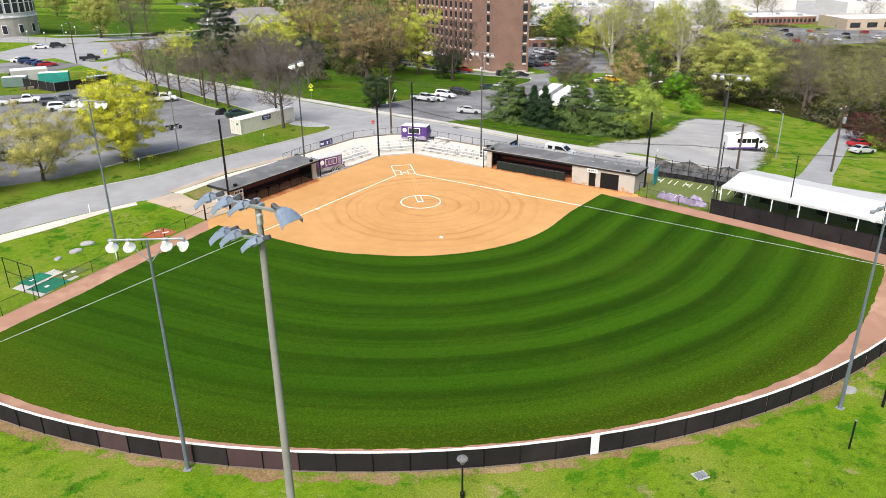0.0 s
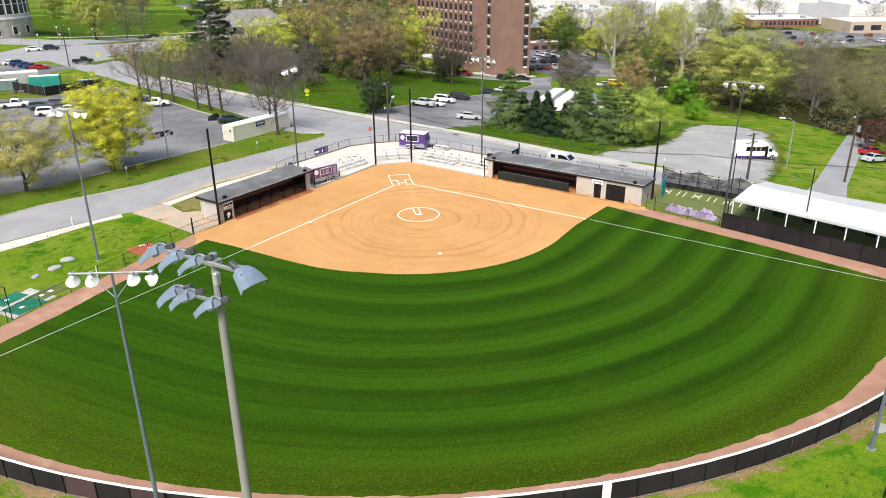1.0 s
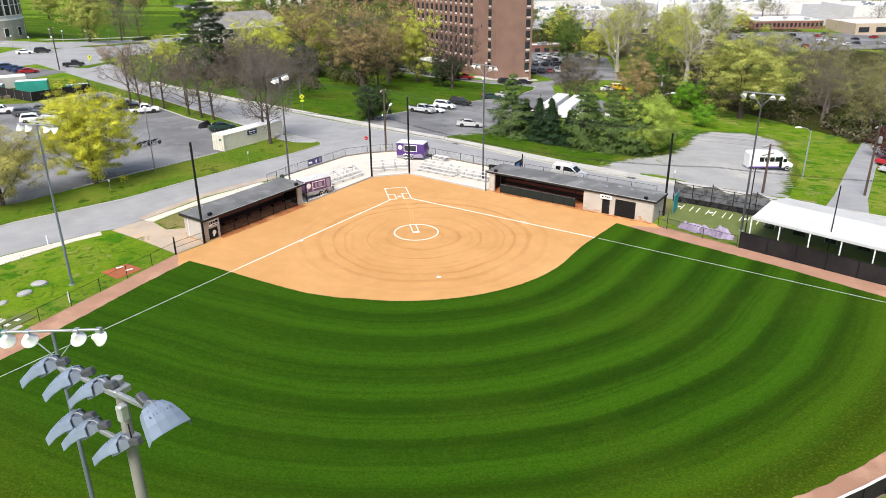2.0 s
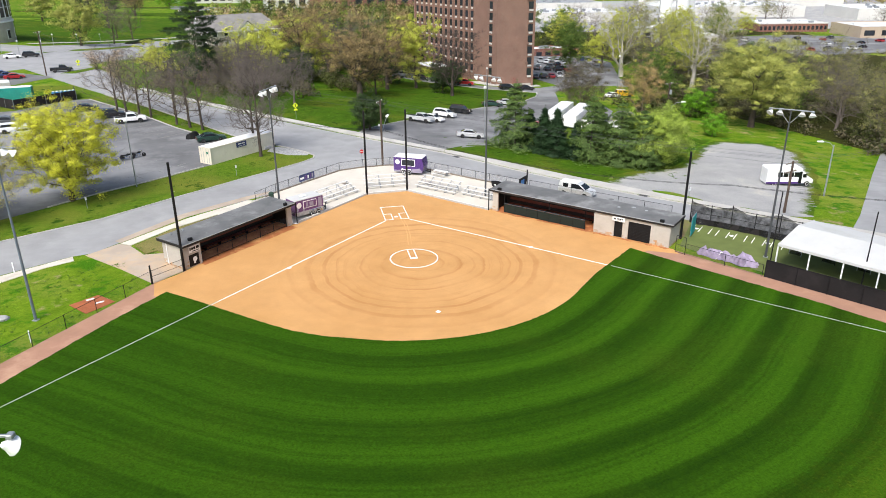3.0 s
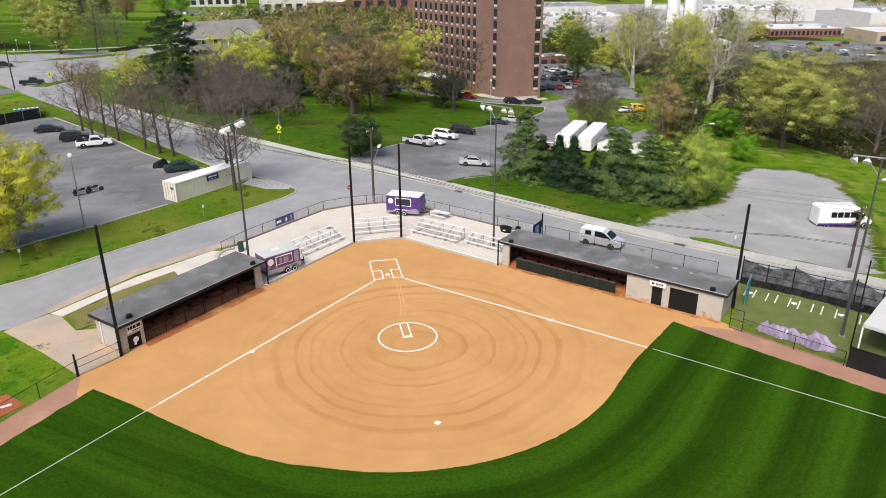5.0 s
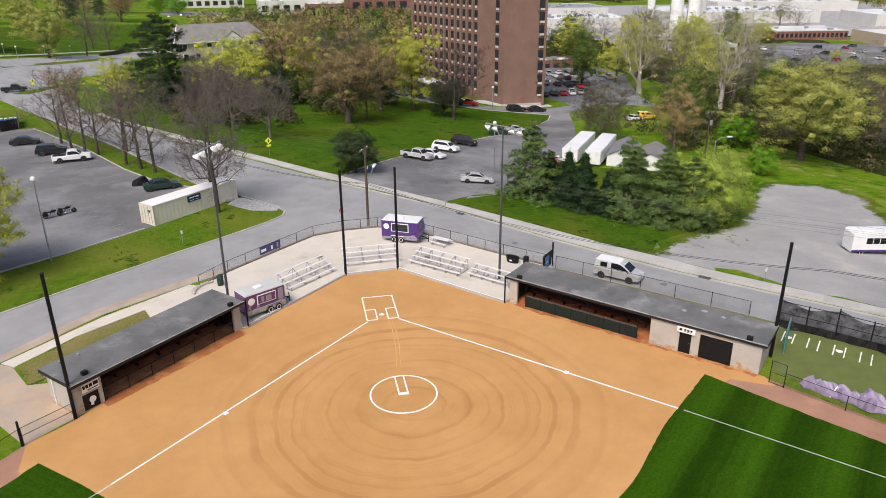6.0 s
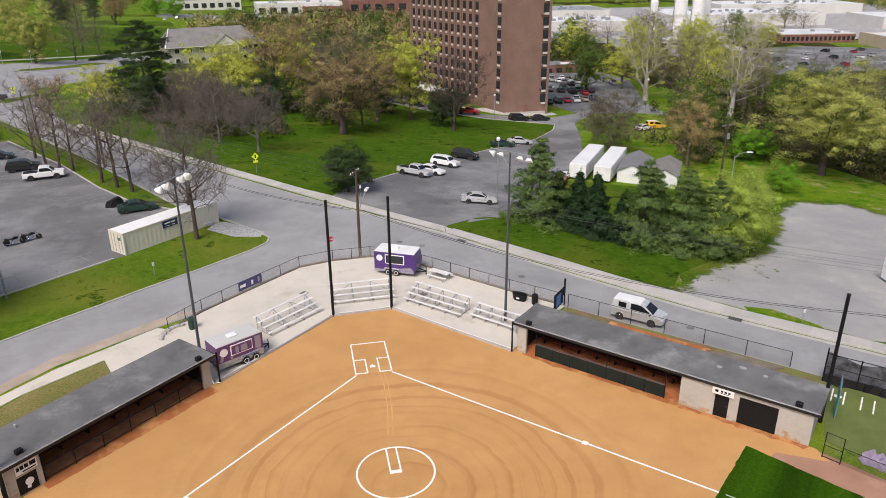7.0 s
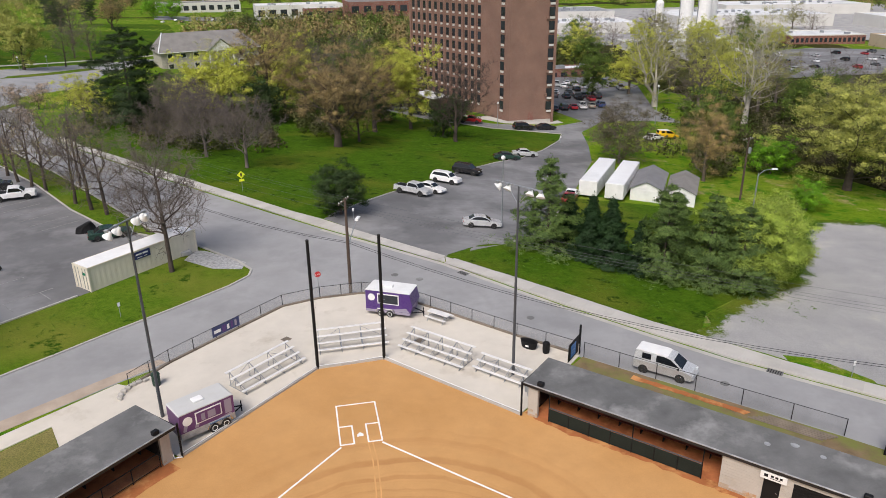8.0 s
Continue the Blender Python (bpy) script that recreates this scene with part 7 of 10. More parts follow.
def shuttle_bus(x, y, turn):
    b = thing("shuttle_bus", x, y, turn, "white shuttle bus with a purple stripe on the gravel", "bus")
    b.matrix_basis = Matrix.Translation((x, y, gz(x, y) + 0.02)) @ pose(0, 0, 0, 0, 0, turn)
    part("saloon", M().slab([(-3.3, 0.45), (1.75, 0.45), (1.75, 2.55), (1.5, 2.78), (-3.1, 2.78), (-3.3, 2.6)], -1.1, 1.1, 0.06), WHITE, b)
    cab = part("cab", M().slab([(1.7, 0.45), (3.45, 0.5), (3.5, 0.95), (3.2, 1.2), (2.7, 1.28), (2.1, 2.15), (1.7, 2.3)], -0.98, 0.98, 0.06), WHITE, b)
    part("windscreen", M().add([(2.70, -0.8, 1.34), (2.70, 0.8, 1.34), (2.17, 0.72, 2.1), (2.17, -0.72, 2.1), (2.66, -0.8, 1.30), (2.66, 0.8, 1.30), (2.12, 0.72, 2.06), (2.12, -0.72, 2.06)],
                               [(0, 1, 2, 3), (7, 6, 5, 4), (0, 4, 5, 1), (2, 6, 7, 3), (1, 5, 6, 2), (3, 7, 4, 0)]), CARGLASS, cab)
    for s in (-1, 1):
        for k in range(4):
            x0 = -1.75 + k * 0.78
            part("side_window", M().box(x0, x0 + 0.70, min(s * 1.1, s * 1.12), max(s * 1.1, s * 1.12), 1.45, 2.15, 0.01), CARGLASS, b, "dark side window")
        part("cab_window", M().box(1.9, 2.45, min(s * 0.97, s * 0.99), max(s * 0.97, s * 0.99), 1.32, 1.85, 0.01), CARGLASS, cab)
        part("stripe", M().box(-3.28, 1.72, min(s * 1.1, s * 1.115), max(s * 1.1, s * 1.115), 0.47, 0.72), PURPLE, b, "purple stripe")
        for wx in (-2.1, 2.6):
            wheel_set(b, wx, s * 0.95, 0.39, 0.24, s)
        part("headlight", M().box(3.42, 3.52, s * 0.7 - 0.14, s * 0.7 + 0.14, 0.78, 0.96, 0.02), LAMPGLASS, b)
    part("door", M().box(1.28, 1.72, -1.125, -1.10, 0.5, 2.25, 0.01), CARGLASS, b, "glazed folding door")
    part("roof_unit", M().box(-2.2, -0.9, -0.6, 0.6, 2.76, 2.95, 0.05), WHITE, b)
    part("bumper", M().box(3.44, 3.58, -0.95, 0.95, 0.42, 0.62, 0.03), BLACK, b)


shuttle_bus(58.3, 8.0, -12)


def motorcycle(x, y, turn):
    m = thing("motorcycle", x, y, turn, "black and chrome touring motorcycle parked on its stand", "motorcycle", z=0.022)
    for wx in (-0.78, 0.8):
        w = part("wheel", M().lathe([(0.22, -0.06), (0.30, -0.06), (0.32, 0), (0.30, 0.06), (0.22, 0.06)], 16, (wx, 0, 0.32), "y"), RUBBER, m)
        part("rim", M().lathe([(0.02, -0.03), (0.22, -0.05), (0.22, 0.05), (0.02, 0.03)], 12, (wx, 0, 0.32), "y"), CHROME, w)
    part("engine", M().box(-0.3, 0.3, -0.2, 0.2, 0.22, 0.6, 0.06), CHROME, m)
    part("tank", M().slab([(-0.15, 0.66), (0.42, 0.72), (0.45, 0.86), (0.1, 0.94), (-0.15, 0.82)], -0.16, 0.16, 0.05), BLACK, m)
    part("seat", M().slab([(-0.95, 0.72), (-0.12, 0.66), (-0.15, 0.78), (-0.5, 0.80), (-0.9, 0.92)], -0.17, 0.17, 0.04), RUBBER, m)
    part("fork", M().tube([(0.8, -0.1, 0.32), (0.5, -0.1, 0.95)], 0.03, 6).tube([(0.8, 0.1, 0.32), (0.5, 0.1, 0.95)], 0.03, 6), CHROME, m)
    part("handlebar", M().tube([(0.32, -0.42, 1.08), (0.5, -0.15, 1.02), (0.5, 0.15, 1.02), (0.32, 0.42, 1.08)], 0.02, 6), CHROME, m)
    part("mudguard", M().tube([(-1.1, 0, 0.45), (-0.95, 0, 0.66), (-0.7, 0, 0.70)], 0.10, 6), BLACK, m)
    for s in (-1, 1):
        part("pannier", M().box(-1.0, -0.5, s * 0.26 - 0.1, s * 0.26 + 0.1, 0.38, 0.68, 0.05), BLACK, m)
        part("exhaust", M().tube([(0.2, s * 0.18, 0.26), (-1.05, s * 0.22, 0.28)], 0.045, 8), CHROME, m)
    part("headlight", M().lathe([(0.02, -0.05), (0.1, -0.04), (0.11, 0.04), (0.02, 0.05)], 12, (0.62, 0, 0.92), "x"), CHROME, m)


motorcycle(-36.4, 34.2, 28)
motorcycle(-35.0, 35.3, 28)
cov = thing("covered_motorcycle", -28.1, 46.0, 20, "motorcycle under a draped black cover", "motorcycle", z=0.022)
part("cover", M().rings([[(o + l * math.cos(a) * (1 + 0.12 * noise.noise((math.cos(a) * 3, z * 2, 3))), w * math.sin(a) * (1 + 0.25 * noise.noise((math.cos(a) * 4, z * 3, 7))), z) for a in [2 * math.pi * k / 22 for k in range(22)]] for l, w, z, o in ((1.2, 0.52, 0.02, 0), (1.12, 0.40, 0.45, 0), (1.0, 0.30, 0.78, 0.02), (0.62, 0.34, 1.0, 0.25), (0.25, 0.40, 1.2, 0.42), (0.08, 0.2, 1.26, 0.46))]), BLACK, cov)


# ---- stores, sheds and the container ----
def container():
    c = thing("storage_container", -24.35, 28.95, math.degrees(math.atan2(9.2, 9.3)), "long cream corrugated storage container at the lot's edge", "container", z=0.022)
    L, W, H = 12.6, 2.44, 2.55

    def wall(x0, y0, x1, y1, nm):
        n = int(math.dist((x0, y0), (x1, y1)) / 0.14)
        d = Vector((x1 - x0, y1 - y0)).normalized()
        q = Vector((d.y, -d.x)) * 0.010
        lo = []
        for k in range(n + 1):
            p = Vector((x0, y0)).lerp(Vector((x1, y1)), k / n) - (q if k % 4 in (1, 2) else Vector((0, 0)))
            lo.append(p)
        vs = [(p.x, p.y, z) for z in (0.15, H - 0.12) for p in lo]
        part(nm, M().add(vs, [(k, k + 1, n + 2 + k, n + 1 + k) for k in range(n)]), CREAM, c)
    wall(0, -W / 2, L, -W / 2, "side_wall")
    wall(L, -W / 2, L, W / 2, "end_wall")
    wall(L, W / 2, 0, W / 2, "side_wall")
    part("roof", M().box(0.02, L - 0.02, -W / 2 + 0.02, W / 2 - 0.02, H - 0.06, H - 0.01), CAP, c, "pale roof sheet")
    part("floor_frame", M().box(0, L, -W / 2 - 0.01, W / 2 + 0.01, 0, 0.16), CREAM, c)
    for y in (-W / 2, W / 2):
        part("top_rail", M().box(0, L, y - 0.05, y + 0.05, H - 0.14, H, 0.01), CREAM, c)
    for x in (0.0, L):
        part("end_beam", M().box(x - 0.05, x + 0.05, -W / 2, W / 2, H - 0.14, H, 0.01), CREAM, c)
        for y in (-W / 2, W / 2):
            part("corner_post", M().box(x - 0.08, x + 0.08, y - 0.08, y + 0.08, 0, H + 0.01, 0.01), CREAM, c)
    for s in (-1, 1):
        dr = part("door", M().box(-0.03, 0.03, min(0.01 * s, s * 1.15), max(0.01 * s, s * 1.15), 0.17, H - 0.15, 0.01), CREAM, c)
        for k in (0.35, 0.85):
            part("lock_bar", M().tube([(-0.07, s * k, 0.2), (-0.07, s * k, H - 0.2)], 0.022, 6), STEEL, dr)
    part("label", M().box(-0.045, -0.03, -0.7, -0.2, 1.6, 1.9), GREENMAT, c, "small dark green label")
    sg = part("sign", M().box(4.9, 6.9, -W / 2 - 0.07, -W / 2 - 0.04, 1.55, 2.35, 0.01), NAVY, c, "dark blue sign with white lettering bars")
    for u0, u1, z0, z1 in ((5.2, 5.9, 1.98, 2.14), (6.0, 6.6, 1.98, 2.14), (5.3, 5.9, 1.70, 1.76), (6.1, 6.5, 1.70, 1.76)):
        part("letter_bar", M().box(u0, u1, -W / 2 - 0.082, -W / 2 - 0.07, z0, z1), WHITE, sg)


container()
def bay_lines():
    """Painted bay lines on the car park."""
    line_on("bay_line", [(-41.5, 18.6), (-27.5, 29.9)], 0.09, 0.042, "faded white bay line").data.materials[0] = FADED
    for k in range(5):
        t = k / 4
        x, y = -39.0 + 10.5 * t, 20.6 + 8.5 * t
        line_on("bay_line", [(x, y), (x + 1.5, y - 1.9)], 0.09, 0.042, "faded white bay line").data.materials[0] = FADED
    for k in range(9):
        x, y = -30.0 - 1.72 * k, 50.6 + 2.08 * k
        line_on("bay_line", [(x, y), (x - 3.7, y - 3.05)], 0.08, 0.042, "faded white bay line").data.materials[0] = FADED
    line_on("bay_line", [(-36.6, 29.0), (-31.2, 33.4)], 0.09, 0.042, "faded white bay line").data.materials[0] = FADED


bay_lines()


def box_trailer(x, y, turn, L=9.0):
    t = thing("box_trailer", x, y, turn, "plain white box trailer used as a store", "trailer", "white box trailers")
    W, H = 2.7, 2.25
    part("box", M().box(0, L, -W / 2, W / 2, 0.35, H + 0.35, 0.05), WHITE, t)
    part("roof", M().box(0.05, L - 0.05, -W / 2 + 0.05, W / 2 - 0.05, H + 0.34, H + 0.39, 0.02), PALEROOF, t)
    for k in range(int((L - 0.8) / 1.1)):
        for s in (-1, 1):
            part("rib", M().box(0.6 + k * 1.1, 0.66 + k * 1.1, min(s * W / 2, s * (W / 2 + 0.02)), max(s * W / 2, s * (W / 2 + 0.02)), 0.4, H + 0.3), CAP, t)
    part("chassis", M().box(0.2, L - 0.2, -0.8, 0.8, 0.2, 0.36), BLACK, t)
    part("leg", M().box(1.0, 1.2, -0.9, 0.9, 0, 0.25), STEEL, t)
    for s in (-1, 1):
        wheel_set(t, L - 1.4, s * 0.95, 0.4, 0.24, s)


box_trailer(38.7, 54.5, 55, 13.6)
box_trailer(42.0, 52.6, 55, 13.6)


def shed(x, y, turn, W, L, h, label, roof_mat):
    s = thing("shed", x, y, turn, label, "shed", "white sheds")
    part("wall", M().rings([[(0, -W / 2, -0.4), (L, -W / 2, -0.4), (L, W / 2, -0.4), (0, W / 2, -0.4)], [(0, -W / 2, h), (L, -W / 2, h), (L, W / 2, h), (0, W / 2, h)]]), WHITE, s)
    for x0 in (0, L):
        part("gable", M().rings([[(x0 - 0.02, -W / 2, h), (x0 - 0.02, W / 2, h), (x0 - 0.02, 0, h + W * 0.22)], [(x0 + 0.02, -W / 2, h), (x0 + 0.02, W / 2, h), (x0 + 0.02, 0, h + W * 0.22)]]), WHITE, s)
    r = M()
    for sg in (-1, 1):
        r.rings([[(-0.2, sg * (W / 2 + 0.2), h - 0.1), (L + 0.2, sg * (W / 2 + 0.2), h - 0.1), (L + 0.2, 0, h + W * 0.23), (-0.2, 0, h + W * 0.23)],
                 [(-0.2, sg * (W / 2 + 0.2), h - 0.02), (L + 0.2, sg * (W / 2 + 0.2), h - 0.02), (L + 0.2, 0, h + W * 0.23 + 0.09), (-0.2, 0, h + W * 0.23 + 0.09)]])
    part("roof", r, roof_mat, s, "grey shingle roof")
    d = part("door", M().box(-0.06, -0.01, -1.2, 1.2, 0, 1.72, 0.01), CAP, s)
    for k in range(4):
        part("door_panel", M().box(-0.085, -0.06, -1.15, 1.15, 0.04 + 0.42 * k, 0.04 + 0.42 * k + 0.39, 0.008), WHITE, d)


shed(46.9, 52.3, 58, 4.5, 9.6, 1.95, "white shed with a grey gable roof", SHEDGREY)
shed(51.2, 49.9, 58, 4.0, 9.0, 1.9, "white shed with a pale grey gable roof", GREYROOF)


# ---- buildings ----
def tower():
    """The brick tower: a window front running back, a side wall with a stair strip and a plain brick end."""
    a, b, c = Vector((46.9, 123.2)), Vector((57.7, 123.4)), Vector((43.4, 134.6))
    z0 = gz(51, 124) - 0.6
    t = thing("brick_tower", a.x, a.y, 0, "tall brown brick tower block with rows of dark windows", "building", z=z0)
    H, n_f, fh = 47.0, 14, 3.05
    part("end_block", M().prism([(0, 0), (b.x - a.x, b.y - a.y), (11.0, 16.0), (c.x - a.x, c.y - a.y)], 0, H), BRICK, t)
    part("corner_fin", M().box(10.3, 10.9, -0.35, 0.4, 0, H), BRICK, t)
    part("plinth", M().box(-0.1, 10.9, -0.14, 0.06, 0, 1.1), KERB, t)
    frame_m = mesh_of(M().box(-0.62, 0.62, -0.04, 0.10, 0, 1.85, 0.02), FASCIA)
    pane_m = mesh_of(M().box(-0.5, 0.5, 0.10, 0.125, 0.1, 1.75), GLASS)
    white_m = mesh_of(M().box(-0.38, 0.38, -0.03, 0.16, -0.62, -0.16, 0.03), PALEWALL)
    slot_m = mesh_of(M().box(-0.8, 0.8, -0.04, 0.10, 0, 1.95, 0.02), FASCIA)
    slotp_m = mesh_of(M().box(-0.66, 0.66, 0.10, 0.125, 0.1, 1.85), GLASS)
    slotw_m = mesh_of(M().box(-0.62, 0.62, -0.03, 0.16, -0.62, -0.14, 0.03), PALEWALL)

    def column(parent, x, meshes, wall_mat):
        """One window above the other, each with its white spandrel."""
        for f in range(n_f):
            w = part("window", meshes[0], None, parent)
            w.matrix_basis = wall_mat @ pose(x, 0, 3.4 + f * fh)
            part("pane", meshes[1], None, w, "dark window glass")
            part("spandrel", meshes[2], None, w, "white spandrel panel")

    # local +y of each wall frame points outwards
    front = pose(0, 0, 0, 0, 0, 180)
    column(t, -9.75, (slot_m, slotp_m, slotw_m), front)
    d = c - a
    side = pose(0, 0, 0, 0, 0, math.degrees(math.atan2(d.y, d.x)))
    column(t, 3.4, (slot_m, slotp_m, slotw_m), side)
    arch = part("doorway", M().prism([(-0.7, 0), (0.7, 0), (0.7, 1.9), (0.4, 2.3), (0, 2.45), (-0.4, 2.3), (-0.7, 1.9)], 0, 0.1).shift(pose(5.3, 0.0, 0.6, 90, 0, 0)), REDBRICK, t, "arched brick doorway")
    for k, z in ((9.0, 12.0), (8.6, 24.0), (8.8, 6.5)):
        part("wall_vent", M().box(k - 0.3, k + 0.3, -0.35, 0.02, z, z + 0.7, 0.03), BRICK, t)
    wing = part("wing", M().box(0, 34.0, -13.0, 0, 0, H), BRICK, t, "long brick wing of small dark windows")
    wing.matrix_basis = pose(c.x - a.x, c.y - a.y, 0, 0, 0, 112.6)
    for k in range(12):
        x = 1.7 + k * 2.72
        column(t, x, (frame_m, pane_m, white_m), wing.matrix_basis)
        part("pilaster", M().box(x + 1.05, x + 1.68, 0, 0.32, 0, H), BRICK, wing)
    sheet("tower_walk", [(45.2, 121.2), (55.0, 119.6), (60.0, 122.0), (59.8, 125.0), (57.5, 123.5), (46.8, 123.2), (44.0, 131.0), (40.0, 130.0), (37, 136), (35, 135)], WALK, 0.12, label="concrete walk round the tower", category="sidewalk")
    porch = thing("porch_canopy", 34.5, 146.5, 112.6, "flat pale canopy over the tower's entrance", "canopy")
    part("slab", M().box(-5, 5, 0, 5, 3.2, 3.6, 0.03), PALEROOF, porch)
    for x in (-4.5, 4.5):
        for y in (0.5, 4.6):
            part("column", M().box(x - 0.2, x + 0.2, y - 0.2, y + 0.2, 0, 3.2, 0.02), BRICK, porch)


tower()


def block_building(name, x, y, turn, L, W, h, wall, roof, label, bays=0, door=False, z=None, parapet=0.5, units=3, white_band=False):
    """A plain flat-roofed block with parapet, roof units and a row of openings."""
    g = min(gz(x, y), gz(x + L * math.cos(radians(turn)), y + L * math.sin(radians(turn)))) - 0.5
    b = thing(name, x, y, turn, label, "building", z=g)
    part("wall", M().box(0, L, 0, W, 0, h), wall, b)
    part("roof", M().box(0.3, L - 0.3, 0.3, W - 0.3, h, h + 0.08), roof, b)
    pr = M()
    for q in ((0, L, 0, 0.3), (0, L, W - 0.3, W), (0, 0.3, 0.3, W - 0.3), (L - 0.3, L, 0.3, W - 0.3)):
        pr.box(q[0], q[1], q[2], q[3], h, h + parapet)
    part("parapet", pr, PALEWALL if white_band else wall, b)
    random.seed(int(L * 10))
    for k in range(units):
        u, v = random.uniform(0.15, 0.8) * L, random.uniform(0.2, 0.7) * W
        part("roof_unit", M().box(u, u + random.uniform(1.5, 3), v, v + 2, h + 0.08, h + random.uniform(1.0, 1.8), 0.05), STEEL, b)
    for k in range(bays):
        u = L * (k + 0.5) / bays
        w = part("window", M().box(u - L / bays * 0.3, u + L / bays * 0.3, -0.06, 0.05, h * 0.35, h * 0.78, 0.03), FASCIA, b)
        part("pane", M().box(u - L / bays * 0.26, u + L / bays * 0.26, -0.085, -0.06, h * 0.38, h * 0.75), GLASS, w)
    return b


block_building("store_building", 88.0, 212.0, 4, 20, 9, 3.6, REDBRICK, PALEROOF, "low red brick building with a pale roof", 5)
block_building("shop_building", 262.0, 318.0, -8, 42, 26, 5.2, REDBRICK, PALEROOF, "low brown brick shop with a white roof", 16, white_band=True)
block_building("tan_building", 296.0, 276.0, -8, 60, 30, 6.6, TAN, PALEROOF, "tan and brown flat-roofed building", 6)
block_building("warehouse", 150.0, 405.0, -6, 62, 40, 6.5, PALEWALL, PALEROOF, "wide white flat-roofed warehouse", units=14)
block_building("warehouse", 255.0, 430.0, -8, 110, 60, 8.0, PALEWALL, PALEROOF, "wide white flat-roofed warehouse", units=16)
block_building("warehouse", 130.0, 505.0, -4, 110, 50, 7.0, PALEWALL, DRIP, "wide white flat-roofed warehouse", units=18)
block_building("warehouse", 350.0, 525.0, -10, 120, 50, 8.0, PALEWALL, PALEROOF, "wide white flat-roofed warehouse", units=18)
block_building("warehouse", 380.0, 380.0, -10, 80, 46, 8.0, PALEWALL, PALEROOF, "wide white flat-roofed warehouse", units=10)
block_building("low_block", 160.0, 300.0, -5, 60, 18, 5.0, PALEWALL, PALEROOF, "long low pale building", 10)
block_building("campus_hall", -26.0, 548.0, 6, 66, 30, 11.0, PALEWALL, PALEROOF, "large white hall with a flat roof", 8, units=5, parapet=0.8)
block_building("campus_annex", 10.0, 540.0, 6, 30, 20, 9.0, REDBRICK, PALEROOF, "brick annex of the white hall", 4)
block_building("dark_roof_hall", 46.0, 575.0, 4, 60, 40, 12.0, REDBRICK, GREYROOF, "large dark-roofed brick hall", 6, units=0)
block_building("front_building", -112.0, 640.0, 8, 70, 26, 9.0, PALEWALL, GREYROOF, "long pale building with white columns", 10, units=2)
block_building("roadside_shop", 170.0, 262.0, -8, 30, 14, 4.5, PALEWALL, PALEROOF, "low white roadside building", 6)
sheet("distant_car_park", [(160, 200), (300, 222), (330, 272), (262, 300), (200, 286), (165, 240)], LOT, 0.06, cell=16, label="distant asphalt car park", category="parking lot")
sheet("industrial_yard", [(120, 330), (430, 330), (560, 480), (560, 620), (110, 620)], GRAVEL, 0.06, cell=24, label="pale industrial yard", category="yard")
sheet("campus_car_park", [(-92, 505), (-20, 490), (-24, 560), (-108, 600)], LOT, 0.06, cell=16, label="asphalt car park before the campus buildings", category="parking lot")


def silos():
    for i, (x, y, r, h) in enumerate(((240, 392, 4.2, 30), (250, 388, 4.2, 30), (261, 400, 4.2, 26), (225, 398, 2.5, 18))):
        s = thing("silo", x, y, 0, "tall white cylindrical silo", "silo", "white silos")
        part("shell", M().lathe([(r, -1), (r, h), (r * 0.7, h + 1.2), (0.2, h + 1.8)], 20), WHITE, s)
        part("ladder", M().box(-r - 0.3, -r - 0.05, -0.3, 0.3, 0, h), STEEL, s)


silos()


def house():
    """A long house with a hipped grey roof, a gabled porch and stone walls."""
    h = thing("house", -46.0, 226.0, 20, "long stone house with a grey shingle roof and a white gable", "house", z=gz(-30, 230) - 0.3)
    L, W, H = 34.0, 14.0, 6.9
    part("wall", M().box(0, L, 0, W, 0, H), STONEWALL, h)
    r = M().add([(-1, -1, H - 0.2), (L + 1, -1, H - 0.2), (L + 1, W + 1, H - 0.2), (-1, W + 1, H - 0.2), (2.5, W / 2, H + 5.6), (L - 5, W / 2, H + 5.6)], [(0, 1, 5, 4), (1, 2, 5), (2, 3, 4, 5), (3, 0, 4), (0, 3, 2, 1)])
    part("roof", r, GREYROOF, h, "grey shingle roof")
    part("gable", M().rings([[(15.4, -2.4, H - 0.3), (24.6, -2.4, H - 0.3), (20, -2.4, H + 3.2)], [(15.4, 4, H - 0.3), (24.6, 4, H - 0.3), (20, 5.5, H + 3.2)]]), WHITE, h, "white porch gable")
    part("gable_roof", M().add([(14.8, -2.8, H - 0.5), (20, -2.8, H + 3.6), (20, 6.5, H + 3.6), (14.8, 3.2, H - 0.5), (25.2, -2.8, H - 0.5), (25.2, 3.2, H - 0.5)], [(0, 1, 2, 3), (1, 4, 5, 2)]), GREYROOF, h)
    part("gutter", M().box(-1, L + 1, -1.08, -0.95, H - 0.32, H - 0.14), CAP, h)
    part("verge_trim", M().tube([(-1, -1, H - 0.1), (2.5, W / 2, H + 5.7)], 0.2, 6), CAP, h, "white roof trim")
    for u in (2.0, 6.4, 10.8, 26.5, 30.6):
        for z in (1.2, 4.6):
            w = part("window", M().box(u, u + 1.9, -0.1, 0.1, z, z + 1.7, 0.03), CAP, h)
            part("pane", M().box(u + 0.15, u + 1.75, -0.13, -0.1, z + 0.12, z + 1.58), GLASS, w)
    for x in (15.8, 18.5, 21.5, 24.2):
        part("porch_column", M().tube([(x, -2.2, 0), (x, -2.2, H - 0.3)], 0.22, 10), WHITE, h, "white porch column")


house()


